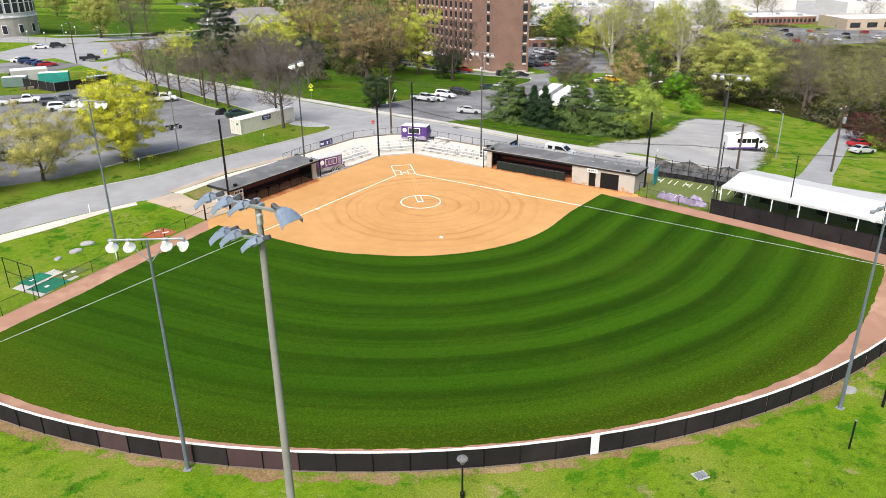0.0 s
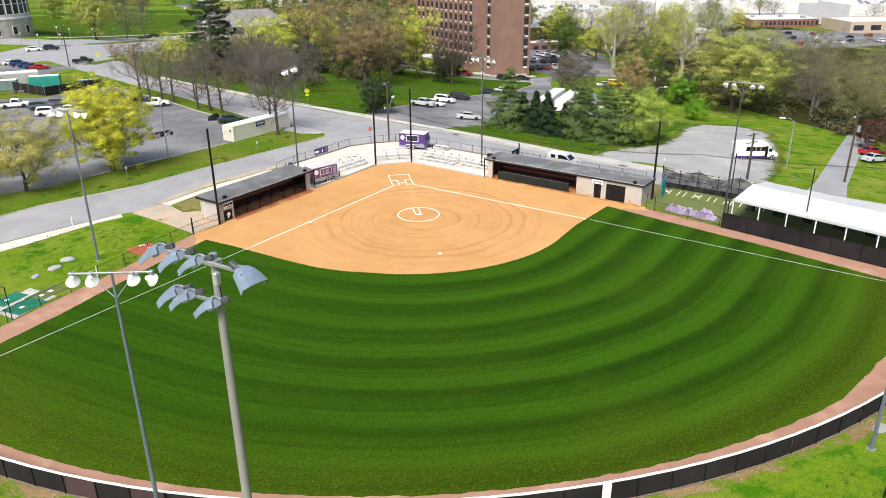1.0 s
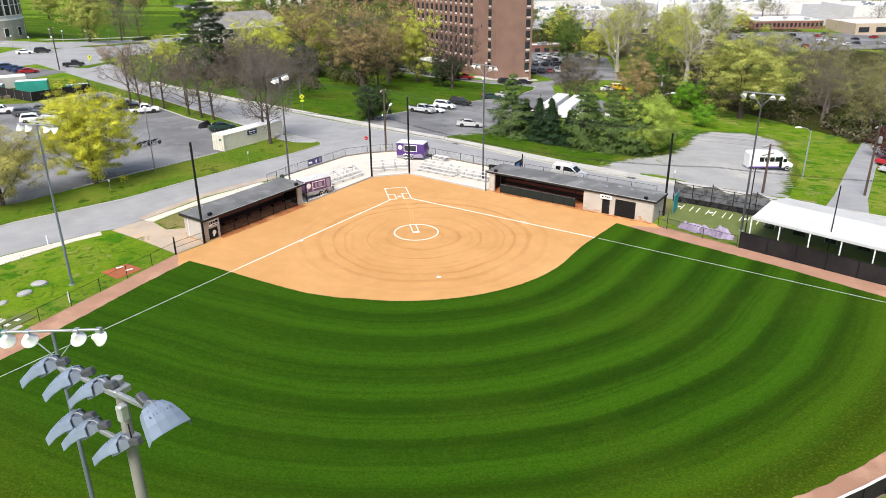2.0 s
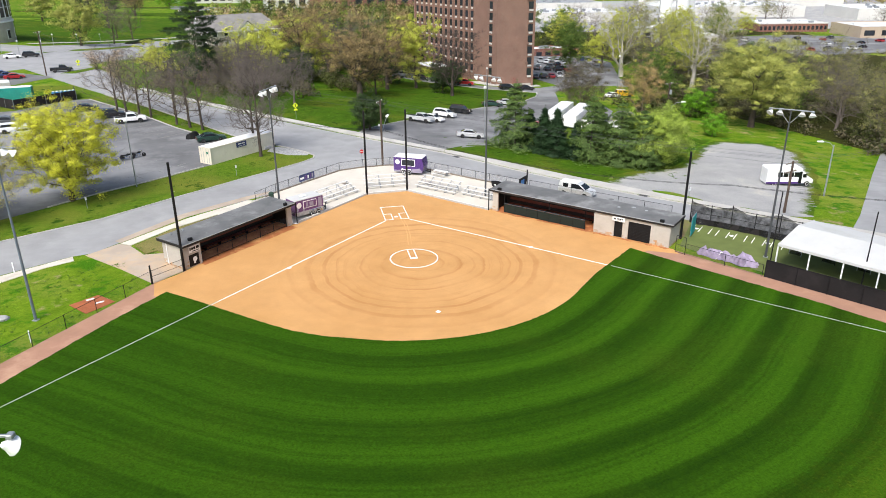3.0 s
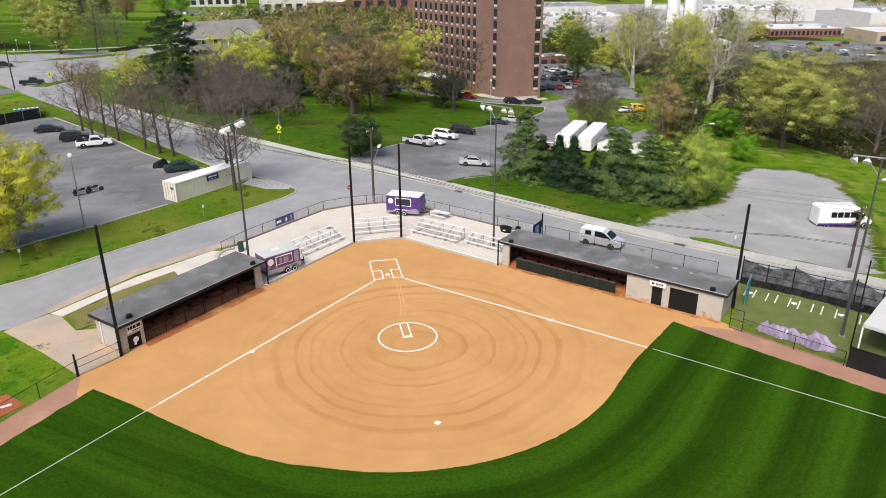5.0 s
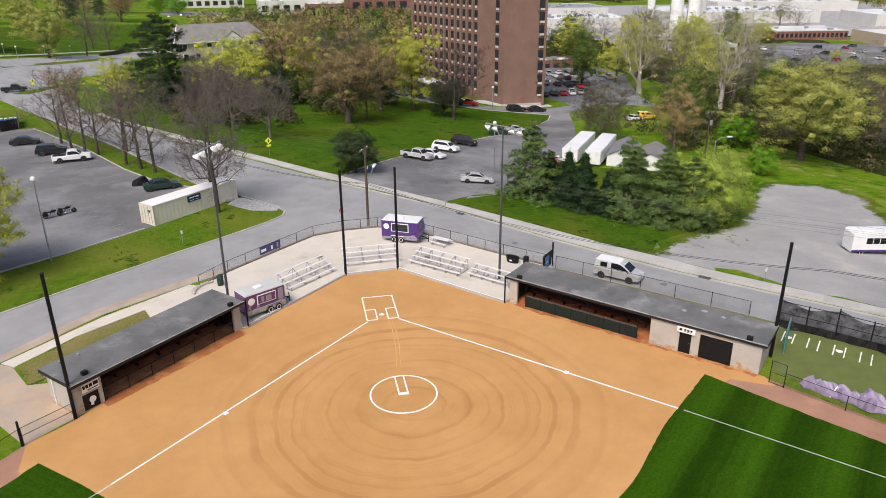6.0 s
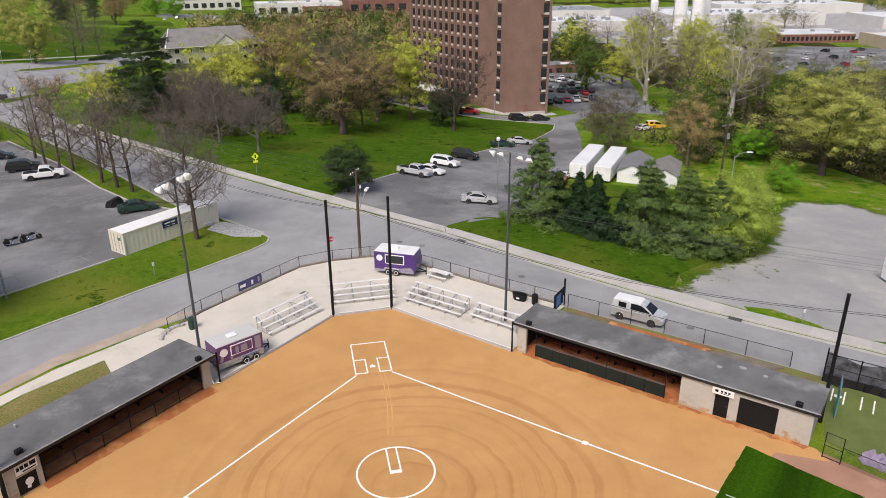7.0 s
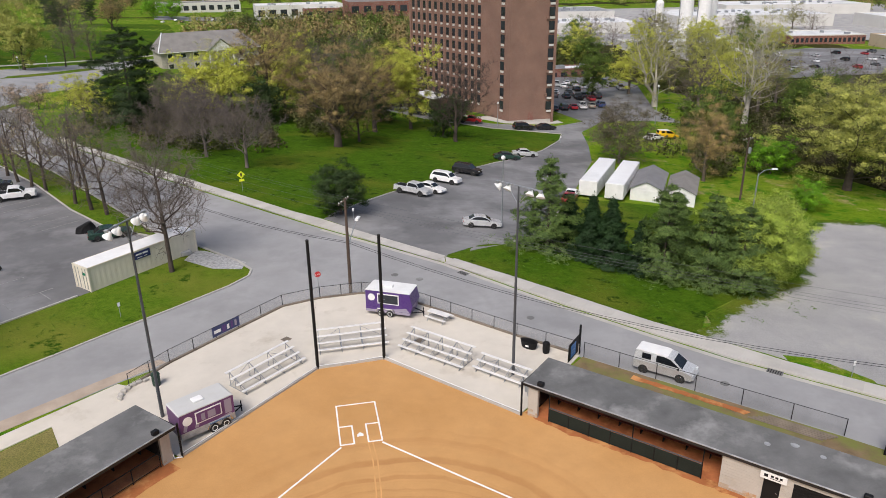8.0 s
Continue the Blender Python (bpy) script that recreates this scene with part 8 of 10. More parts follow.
def corner_building():
    """A tall pale building with a curved glazed corner."""
    b = thing("corner_building", -121.0, 214.0, 8, "pale stone building with tall white-framed curved windows", "building", z=-0.4)
    base = arc(0, 0, 14, -110, 60, 16) + [(-10, 26), (-30, 20), (-30, -10)]
    part("wall", M().prism(base, 0, 7.0), STONEWALL, b)
    part("upper_wall", M().prism([(x * 0.985, y * 0.985) for x, y in base], 7.0, 24.0), PALEWALL, b)
    for k in range(15):
        a = -104 + 11 * k
        w = part("window", M().box(13.55, 13.95, -1.05, 1.05, 8.5, 22.5, 0.05).shift(pose(0, 0, 0, 0, 0, a)), CAP, b)
        part("pane", M().box(13.9, 14.02, -0.95, 0.95, 8.7, 22.3).shift(pose(0, 0, 0, 0, 0, a)), GLASS, w)
        for z in (12, 16, 20):
            part("mullion", M().box(14.0, 14.08, -0.95, 0.95, z, z + 0.15).shift(pose(0, 0, 0, 0, 0, a)), CAP, w)
    for k in range(5):
        a = -70 + 24 * k
        w = part("window", M().box(13.8, 14.08, -0.9, 0.9, 1.4, 4.6, 0.05).shift(pose(0, 0, 0, 0, 0, a)), CAP, b)
        part("pane", M().box(14.08, 14.12, -0.75, 0.75, 1.6, 4.4).shift(pose(0, 0, 0, 0, 0, a)), GLASS, w)
    part("cornice", M().prism([(x * 1.02, y * 1.02) for x, y in base], 7.0, 7.5), CAP, b)


corner_building()


def works_yard():
    """The fenced yard with skips and barrels beyond the car park."""
    f = thing("yard_fence", 0, 0, 0, "dark screened fence round a works yard", "fence", z=0.0)
    run = [(-82.5, 106.5), (-79.8, 93.0), (-66.2, 79.6), (-56.5, 88.2), (-58.6, 95.0)]
    for a, b in zip(run, run[1:]):
        n = max(1, round(math.dist(a, b) / 3.0))
        for k in range(n):
            p, q = Vector(a).lerp(Vector(b), k / n), Vector(a).lerp(Vector(b), (k + 1) / n)
            part("screen", M().prism(ribbon([tuple(p), tuple(q)], 0.05), 0.05, 2.0), SCREEN, f)
            part("post", M().tube([(p.x, p.y, 0), (p.x, p.y, 2.15)], 0.05, 6), STEEL, f)
    def skip(x, y, turn, L, W, H, mat, label):
        s = thing("steel_container", x, y, turn, label, "container", "yard containers")
        part("box", M().box(0, L, 0, W, 0.1, H, 0.04), mat, s)
        part("roof", M().box(0.1, L - 0.1, 0.1, W - 0.1, H, H + 0.06), PALEROOF, s)
        for k in range(int(L / 0.5)):
            part("rib", M().box(0.2 + 0.5 * k, 0.3 + 0.5 * k, -0.04, 0, 0.2, H - 0.1), mat, s)
    skip(-79.6, 88.0, 8, 5.2, 2.6, 2.3, surf("grey_green_steel", (0.16, 0.24, 0.22), 0.15, 0.5, 10, 0.55), "grey-green steel container in the yard")
    skip(-72.0, 89.0, 8, 6.4, 2.6, 2.8, TEAL, "teal steel container in the yard")
    skip(-80.0, 96.0, 20, 8.0, 4.5, 2.6, surf("pale_shed_roof", (0.5, 0.49, 0.46), 0.1, 0.4, 10, 0.7), "long pale-roofed shelter in the yard")
    for k in range(6):
        x, y = -61.6 + 0.75 * k, 90.4 + 0.25 * k
        bb = thing("barrel", x, y, 0, "blue barrel with a white lid in the yard", "barrel", "yard barrels")
        part("drum", M().lathe([(0.28, 0), (0.3, 0.1), (0.3, 1.4), (0.28, 1.5)], 12), BLUE, bb)
        part("lid", M().lathe([(0.31, 1.5), (0.31, 1.6), (0.05, 1.65)], 12), CAP, bb)
    for k in range(3):
        pl = thing("pallet_stack", -74.2 + 1.6 * k, 84.6 + 0.3 * k, 15 * k, "low stack of wooden pallets", "pallets", "pallet stacks")
        for j in range(4):
            part("pallet", M().box(-0.6, 0.6, -0.5, 0.5, 0.16 * j, 0.16 * j + 0.11, 0.01), TIMBER, pl)


works_yard()


# ---- street furniture ----
def utility_pole(x, y, h, turn, label, arms=1, can=False):
    p = thing("utility_pole", x, y, turn, label, "utility pole", "utility poles")
    part("pole", M().tube([(0, 0, -0.2), (0, 0, h * 0.5), (0, 0, h)], [0.17, 0.15, 0.12], 10), WOODPOLE, p)
    for k in range(arms):
        arm = part("cross_arm", M().box(-1.15, 1.15, 0.10, 0.20, h - 0.35 - 1.1 * k, h - 0.22 - 1.1 * k, 0.01), TIMBER, p)
        for s in (-1.0, -0.5, 0.5, 1.0):
            part("insulator", M().lathe([(0.03, 0), (0.05, 0.03), (0.05, 0.09), (0.02, 0.14)], 8, (s, 0.15, h - 0.22 - 1.1 * k)), LAMPGLASS, arm)
        part("brace", M().tube([(-0.6, 0.12, h - 0.35 - 1.1 * k), (0, 0.1, h - 0.85 - 1.1 * k), (0.6, 0.12, h - 0.35 - 1.1 * k)], 0.02, 6), STEEL, arm)
    if can:
        part("transformer", M().lathe([(0.22, h - 2.3), (0.24, h - 2.25), (0.24, h - 1.5), (0.15, h - 1.42)], 12, (0, -0.4, 0)), STEEL, p)
    return p


def arm_lamp(parent_pose, h, reach, label):
    l = thing("street_lamp", 0, 0, 0, label, "street lamp", "street lamps", z=0)
    l.matrix_basis = parent_pose
    part("post", M().tube([(0, 0, -0.2), (0, 0, h * 0.6), (0, 0, h)], [0.12, 0.10, 0.07], 10), STEEL, l)
    part("arm", M().tube([(0, 0, h - 0.3), (reach * 0.4, 0, h + 0.35), (reach, 0, h + 0.5)], 0.045, 8), STEEL, l)
    part("head", M().slab([(reach - 0.1, h + 0.42), (reach + 0.75, h + 0.44), (reach + 0.7, h + 0.58), (reach, h + 0.62)], -0.16, 0.16, 0.03), LAMPWHITE, l)


up = utility_pole(1.25, 22.1, 9.7, 62, "tall wooden utility pole with one cross arm at the plaza fence")
part("lamp_arm", M().tube([(0, -0.1, 5.2), (1.3, -0.1, 6.3), (2.2, -0.1, 6.9)], 0.05, 8), STEEL, up)
part("lamp_head", M().slab([(2.0, 6.8), (2.75, 6.95), (2.75, 7.06), (2.05, 7.0)], -0.26, 0.06, 0.03), LAMPWHITE, up)
utility_pole(-33.5, 66.0, 10.5, 60, "wooden utility pole in the street tree strip")
utility_pole(62.3, -7.8, 9.6, 30, "wooden utility pole with a transformer by the lane", 1, True)
utility_pole(47.2, -7.1, 6.6, 20, "short wooden utility pole with dark brackets", 2)
utility_pole(63.0, 53.0, 9.7, 20, "leaning wooden utility pole beside the bright green tree", 1, True)
utility_pole(118.0, 42.0, 11.0, 20, "distant wooden utility pole")
utility_pole(-72.5, 125.0, 11.0, 60, "tall wooden utility pole at the crossing")
arm_lamp(pose(59.6, 1.4, gz(59.6, 1.4), 0, 0, 170), 7.2, 1.6, "pale curved-arm street lamp on the grass")
arm_lamp(pose(58.4, 43.1, gz(58.4, 43.1), 0, 0, -10), 6.6, 1.8, "pale curved-arm street lamp beside the willow bush")


def lot_lamp(x, y, h, label, heads=1):
    l = thing("lot_lamp", x, y, 0, label, "lamp post", "lot lamps")
    part("post", M().tube([(0, 0, -0.2), (0, 0, h)], [0.09, 0.06], 10), STEEL, l)
    part("globe", M().lathe([(0.10, h), (0.24, h + 0.12), (0.28, h + 0.28), (0.22, h + 0.46), (0.08, h + 0.54)], 14), LAMPWHITE, l, "white globe")


lot_lamp(-32.6, 19.3, 8.8, "slim grey lamp post at the car park edge")
lot_lamp(21.4, 39.9, 8.6, "slim dark lamp post in the parking lot")
lot_lamp(83.0, 120.0, 9.0, "slim grey lamp post on the tower's car park")
lot_lamp(42.5, 117.5, 5.0, "short pale lamp post below the tower")
for x, y in ((-96, 205), (-90, 198), (-84, 205), (-78, 212), (-100, 178), (-93, 172), (-86, 171)):
    lot_lamp(x, y, 3.8, "short dark lamp post along the crossing")


def wires():
    """Sagging lines between the poles."""
    spans = [((1.25, 22.1, 9.4), (-33.5, 66.0, 9.9), 4, 0.9), ((-33.5, 66.0, 9.9), (-72.5, 125.0, 10.4), 4, 1.2), ((1.25, 22.1, 9.4), (47.0, -7.1, 6.2), 4, 0.6), ((47.0, -7.1, 6.2), (62.3, -7.8, 7.4), 3, 0.3), ((62.3, -7.8, 7.4), (118, 42, 4.0), 3, 1.2),
             ((1.25, 22.1, 5.4), (40.5, -5.8, 2.8), 2, 1.7), ((40.5, -5.8, 2.8), (66, -26, 4.6), 2, 0.5), ((1.25, 22.1, 5.4), (-33.5, 66.0, 5.6), 2, 2.0)]
    for i, (a, b, n, sag) in enumerate(spans):
        w = thing("power_line", 0, 0, 0, "thin sagging power lines between poles", "power line", "power lines", z=0.0)
        for k in range(n):
            off = (-1.0, -0.45, 0.45, 1.0)[k] if n > 2 else (-0.12, 0.22)[k]
            d = Vector((b[0] - a[0], b[1] - a[1])).normalized()
            q = Vector((-d.y, d.x)) * off
            dz = -0.9 if k == 2 else 0
            pts = []
            for j in range(13):
                t = j / 12
                pts.append((a[0] + (b[0] - a[0]) * t + q.x, a[1] + (b[1] - a[1]) * t + q.y, a[2] + (b[2] - a[2]) * t + dz - sag * 4 * t * (1 - t)))
            part("wire", M().tube(pts, 0.009 if n > 2 else 0.020, 4), DARKSTEEL if n > 2 else BLACK, w)


wires()


def road_sign(x, y, turn, kind):
    s = thing("road_sign", x, y, turn, {"stop": "red octagonal stop sign on a slim post", "cross": "yellow-green diamond crossing sign on a slim post", "plate": "small white sign on a slim post"}[kind], "sign", "road signs")
    h = 2.5 if kind != "plate" else 1.5
    part("post", M().tube([(0, 0.04, -0.1), (0, 0.04, h)], 0.03, 6), STEEL, s)
    if kind == "stop":
        pl = part("plate", M().lathe([(0.02, -0.012), (0.31, -0.012), (0.31, 0.012), (0.02, 0.012)], 8, (0, 0, 0), "y").shift(pose(0, 0, h - 0.2, 0, 22.5, 0)), RED, s)
        txt = bpy.data.curves.new("STOP", "FONT")
        txt.body = "STOP"
        txt.size = 0.2
        txt.align_x = "CENTER"
        txt.extrude = 0.003
        to = new("lettering", txt)
        to.data.materials.append(WHITE)
        to.parent = s
        to.matrix_basis = pose(0, -0.02, h - 0.29, 90, 0, 0)
    elif kind == "cross":
        part("plate", M().prism([(-0.55, 0), (0, -0.55), (0.55, 0), (0, 0.55)], -0.012, 0.012).shift(pose(0, 0, h, 90, 0, 0)), SIGNYELLOW, s)
        part("symbol_bar", M().box(-0.09, 0.09, -0.03, -0.012, h - 0.25, h + 0.25), BLACK, s)
        part("arrow_plate", M().box(-0.35, 0.35, -0.012, 0.012, h - 0.95, h - 0.62, 0.004), SIGNYELLOW, s)
    else:
        part("plate", M().box(-0.12, 0.12, -0.012, 0.012, h - 0.4, h, 0.004), CAP, s)


road_sign(-1.75, 22.3, 10, "stop")
road_sign(-10.6, 58.0, 15, "cross")
road_sign(-66.0, 131.0, 15, "cross")
road_sign(3.4, 43.6, 10, "plate")
road_sign(-19.6, 21.8, 40, "plate")
road_sign(-37.0, 11.2, 40, "plate")
road_sign(50.4, 97.5, 10, "plate")
road_sign(38.0, -0.6, 10, "plate")


def small_street_things():
    for x, y in ((-15.6, 35.9), (-19.4, 40.6)):
        b = thing("stone_block", x, y, 30, "rough grey stone block at the lot's edge", "stone", "edge stones")
        part("block", M().box(-0.6, 0.6, -0.35, 0.35, 0, 0.55, 0.1), GRAVEL, b)
    curb = thing("landscape_edging", -17.2, 8.7, 30, "curved row of rough stone edging at the plaza end", "edging", z=0.05)
    for k in range(7):
        a = radians(20 + 14 * k)
        part("edging_stone", M().box(-0.22, 0.22, -0.13, 0.13, 0, 0.24, 0.04).shift(pose(1.6 - 2.0 * math.cos(a), 1.9 * math.sin(a) - 1.6, 0, 0, 0, math.degrees(a) + 90)), KERB, curb)
    plank = thing("plank_pile", 28.9, -5.6, -46, "weathered planks lying behind the dugout", "planks", z=0.03)
    for k in range(5):
        part("plank", M().box(-2.6 + 0.3 * k, 2.2 + 0.2 * k, -0.5 + 0.2 * k, -0.33 + 0.2 * k, 0.02 + 0.01 * k, 0.07 + 0.01 * k, 0.01), TIMBER, plank)
    clay = thing("clay_strip", 23.4, 0.2, -46, "flat strip of red clay behind the dugout", "clay", z=0.02)
    part("surface", M().prism(ragged([(-3.2, -0.25), (5.2, -0.3), (5.4, 0.2), (-3.2, 0.2), (-3.2, -0.25)], 0.12)[:-1], 0.0, 0.05), REDDIRT, clay)


small_street_things()


def kerbs():
    """Raised kerb stones along the road edges."""
    runs = {"kerb_verge": [(-50.6, -4.5), (-45.5, 0.2), (-34.4, 6.6), (-27.0, 13.0), (-23.6, 15.7), (-19.8, 18.9), (-15.3, 22.4), (-10.4, 26.5), (-8.6, 28.6), (-8.4, 30.2), (-10.0, 33.0), (-14.6, 38.4), (-19.8, 43.6), (-27.0, 55.2), (-38.5, 73.6), (-52, 93)],
            "kerb_lot": [(-42.0, 12.6), (-36.6, 17.6), (-31.6, 21.3), (-24.6, 27.4)], "kerb_strip": [(-20.4, 42.9), (-25.6, 46.4), (-32.1, 55.2), (-40.1, 68.5), (-54.0, 88.0)],
            "kerb_drive": [(0.4, 45.3), (9.2, 56.1), (17, 64.6), (24, 72), (31, 78.4), (37.3, 82.6), (44, 90), (51, 100), (54.3, 107.5), (40, 114.5), (27, 127)],
            "kerb_lot_near": [(20.5, 33.4), (23.4, 35.4), (28, 40.5), (33, 50)]}
    for nm, pts in runs.items():
        k = thing("kerb", 0, 0, 0, "concrete kerb along the asphalt edge", "kerb", kind="structure", z=0.0)
        for a, b in zip(pts, pts[1:]):
            m = max(1, round(math.dist(a, b) / 3.0))
            for j in range(m):
                p, q = Vector(a).lerp(Vector(b), j / m), Vector(a).lerp(Vector(b), (j + 0.985) / m)
                r = ribbon([tuple(p), tuple(q)], 0.20)
                zs = [gz(x, y) for x, y in r]
                part("kerb_stone", M().rings([[(x, y, z - 0.05) for (x, y), z in zip(r, zs)], [(x, y, z + 0.13) for (x, y), z in zip(r, zs)]]), KERB, k)


kerbs()


def plaza_edging():
    """A dark timber sleeper edge beneath the plaza fence."""
    run = [(-16.6, 9.3), (-14.1, 12.4), (-9.0, 17.2), (-5.2, 20.7), (-1.7, 21.7), (2.3, 21.9), (5.4, 20.5), (8.2, 17.5), (14.4, 10.6), (18.2, 6.7)]
    e = thing("timber_edging", 0, 0, 0, "weathered timber sleepers along the foot of the plaza fence", "edging", z=0.0, kind="structure")
    for a, b in zip(run, run[1:]):
        n = max(1, round(math.dist(a, b) / 2.4))
        for i in range(n):
            p = Vector(a).lerp(Vector(b), i / n + 0.004)
            q = Vector(a).lerp(Vector(b), (i + 1) / n - 0.004)
            part("sleeper", M().prism(ribbon([tuple(p), tuple(q)], 0.22), -0.1, 0.2), TIMBER, e)
    for k in range(9):
        line_on("lot_dash", [(52.6 + 0.75 * k, -3.6 + 1.25 * k), (54.0 + 0.75 * k, -4.3 + 1.25 * k)], 0.12, gz(52.6 + 0.75 * k, -3.6 + 1.25 * k) + 0.045, "worn white parking dash at the gravel edge").data.materials[0] = FADED


plaza_edging()


# ---- trees ----
def limb_mesh(P, par, rad, material, name):
    """Tapered limbs: one prism for each link of a branching skeleton."""
    ch = np.array([i for i in range(len(P)) if par[i] >= 0])
    pa = np.array([par[i] for i in ch])
    P, rad = np.asarray(P, float), np.asarray(rad, float)
    vs, fs, base = [], [], 0
    r1 = rad[ch]
    for sides, sel in ((3, r1 < 0.045), (6, r1 >= 0.045)):
        c, p = ch[sel], pa[sel]
        if not len(c):
            continue
        a, b = P[p], P[c]
        d = b - a
        d /= np.linalg.norm(d, axis=1, keepdims=True) + 1e-9
        up = np.where(np.abs(d[:, 2:3]) < 0.9, [[0, 0, 1.0]], [[1.0, 0, 0]])
        u = np.cross(d, up)
        u /= np.linalg.norm(u, axis=1, keepdims=True)
        w = np.cross(d, u)
        ra, rb = np.minimum(rad[p], rad[c] * 1.6), rad[c]
        ring = []
        for q, r in ((a, ra), (b, rb)):
            for k in range(sides):
                t = 2 * math.pi * k / sides
                ring.append(q + (r[:, None]) * (math.cos(t) * u + math.sin(t) * w))
        V = np.stack(ring, 1)
        n = len(c)
        off = base + np.arange(n)[:, None] * 2 * sides
        for k in range(sides):
            fs.append(off + np.array([[k, (k + 1) % sides, sides + (k + 1) % sides, sides + k]]))
        vs.append(V.reshape(-1, 3))
        base += n * 2 * sides
    return np_mesh(name, np.concatenate(vs), np.concatenate(fs), material)


def leaf_mesh(C, size, rng, material, name, flat=0.0, long=1.0, slim=0.55, crowns=None, far=False, clumps=None):
    """One small leaf at each point, four-cornered or, far off, three-cornered; with crown middles given, leaves face outwards and up; with clump middles, each takes the soft shading of its clump."""
    n = len(C)
    d = rng.normal(size=(n, 3))
    d[:, 2] *= 1 - flat
    d /= np.linalg.norm(d, axis=1, keepdims=True) + 1e-9
    e = rng.normal(size=(n, 3))
    if crowns is not None:
        o = C - crowns
        o /= np.linalg.norm(o, axis=1, keepdims=True) + 1e-9
        face = o * 0.9 + np.array([0, 0, 0.55]) + 0.55 * rng.normal(size=(n, 3))
        d = np.cross(face, d)
        d /= np.linalg.norm(d, axis=1, keepdims=True) + 1e-9
        e = face
    e = np.cross(d, e)
    e /= np.linalg.norm(e, axis=1, keepdims=True) + 1e-9
    s = size * rng.uniform(0.6, 1.3, (n, 1))
    if far:
        s = s * 0.86
        V = np.stack([C - d * s * long, C + d * s * long * 0.6 + e * s * slim * 1.3, C + d * s * long * 0.6 - e * s * slim * 1.3], 1)
    else:
        V = np.stack([C - d * s * long, C + e * s * slim, C + d * s * long, C - e * s * slim], 1)
    k = V.shape[1]
    if clumps is None:
        clumps = crowns
    if clumps is not None:
        N = C - clumps
        N /= np.linalg.norm(N, axis=1, keepdims=True) + 1e-9
        N = N + np.array([0, 0, 0.25]) + 0.22 * rng.normal(size=(n, 3))
        N /= np.linalg.norm(N, axis=1, keepdims=True) + 1e-9
        back = np.einsum("ij,ij->i", np.cross(V[:, 1] - V[:, 0], V[:, 2] - V[:, 0]), N) < 0
        V[back] = V[back][:, ::-1]
    me = np_mesh(name, V.reshape(-1, 3), np.arange(k * n).reshape(-1, k), material)
    if clumps is not None:
        me.polygons.foreach_set("use_smooth", np.ones(n, dtype=bool))
        me.normals_split_custom_set_from_vertices(np.repeat(N, k, 0).tolist())
    return me


def skeleton_of(rng, height, width, zbot, ntips, trunk, lead=0.5, vase=0.0, weep=0.0, lump=0.35, hollow=0.55, lean=0.03):
    """Grows limbs from a trunk towards points spread through an uneven crown. Returns places, parents, radii and the tips."""
    lx, ly = rng.normal(0, lean, 2)
    P, par, dep = [np.zeros(3)], [-1], [0.0]
    ztop = zbot + (height - zbot) * lead
    k = 6
    for i in range(1, k + 1):
        z = ztop * i / k
        P.append(np.array([lx * z + rng.normal(0, 0.04), ly * z + rng.normal(0, 0.04), z]))
        par.append(i - 1)
        dep.append(z)
    start = max(1, int(k * zbot / max(ztop, 0.1) * 0.8))
    mid = np.array([lx * height / 2, ly * height / 2, (zbot + height) / 2])
    axes = np.array([width / 2, width / 2, (height - zbot) / 2])
    seed = rng.uniform(0, 50)
    tips = []
    while len(tips) < ntips:
        d = rng.normal(size=3)
        d /= np.linalg.norm(d)
        g = 1 - lump + lump * 1.9 * (0.45 + 1.3 * noise.noise(Vector(d) * 2.3 + Vector((seed, 0, 0))))
        r = (hollow + (1 - hollow) * rng.uniform() ** 0.6) * g
        if rng.uniform() < 0.25:
            r *= rng.uniform(0.4, 1)
        q = d * r
        if vase:
            q[:2] *= 1 - vase * 0.5 * (1 - q[2])
        tips.append(mid + q * axes)
    tips = np.array(tips)
    tips = tips[np.argsort(np.linalg.norm(tips - P[start], axis=1))]
    isnode = []
    for t in tips:
        A = np.array(P[start:])
        D = np.linalg.norm(A - t, axis=1)
        cost = D + 0.42 * np.array(dep[start:]) + np.where(A[:, 2] > t[2] + 0.3, 0.8 * (A[:, 2] - t[2]), 0)
        j = int(np.argmin(cost)) + start
        a = P[j]
        dist = np.linalg.norm(t - a)
        m = max(2, min(5, int(dist / 0.9)))
        bend = a + (t - a) * 0.5 + np.array([0, 0, (0.10 - weep) * dist]) + rng.normal(0, 0.05 * dist, 3)
        last = j
        for i in range(1, m + 1):
            s = i / m
            q = (1 - s) ** 2 * a + 2 * s * (1 - s) * bend + s * s * t
            P.append(q)
            par.append(last)
            dep.append(dep[last] + np.linalg.norm(q - P[last]))
            last = len(P) - 1
        isnode.append(last)
    load = np.zeros(len(P))
    for i in isnode:
        load[i] += 1
    for i in range(len(P) - 1, 0, -1):
        load[par[i]] += load[i]
    rad = np.maximum(load, 0.5) ** 0.64
    rad = 0.008 + rad / rad[0] * trunk
    rad[0] *= 1.25
    return np.array(P), par, rad, np.array([P[i] for i in isnode])


def twiglets(P, par, rad, tips, rng, per, length):
    """Fine twigs at the ends of the limbs."""
    P, par, rad = list(P), list(par), list(rad)
    n0 = len(P)
    cand = [i for i in range(n0) if rad[i] < 0.05]
    for i in cand:
        for _ in range(per):
            d = rng.normal(size=3)
            d[2] += 0.5
            out = np.array([P[i][0], P[i][1], 0.0])
            d += 0.6 * out / (np.linalg.norm(out) + 0.1)
            d /= np.linalg.norm(d)
            P.append(P[i] + d * length * rng.uniform(0.5, 1.2))
            par.append(i)
            rad.append(0.012)
    return P, par, rad


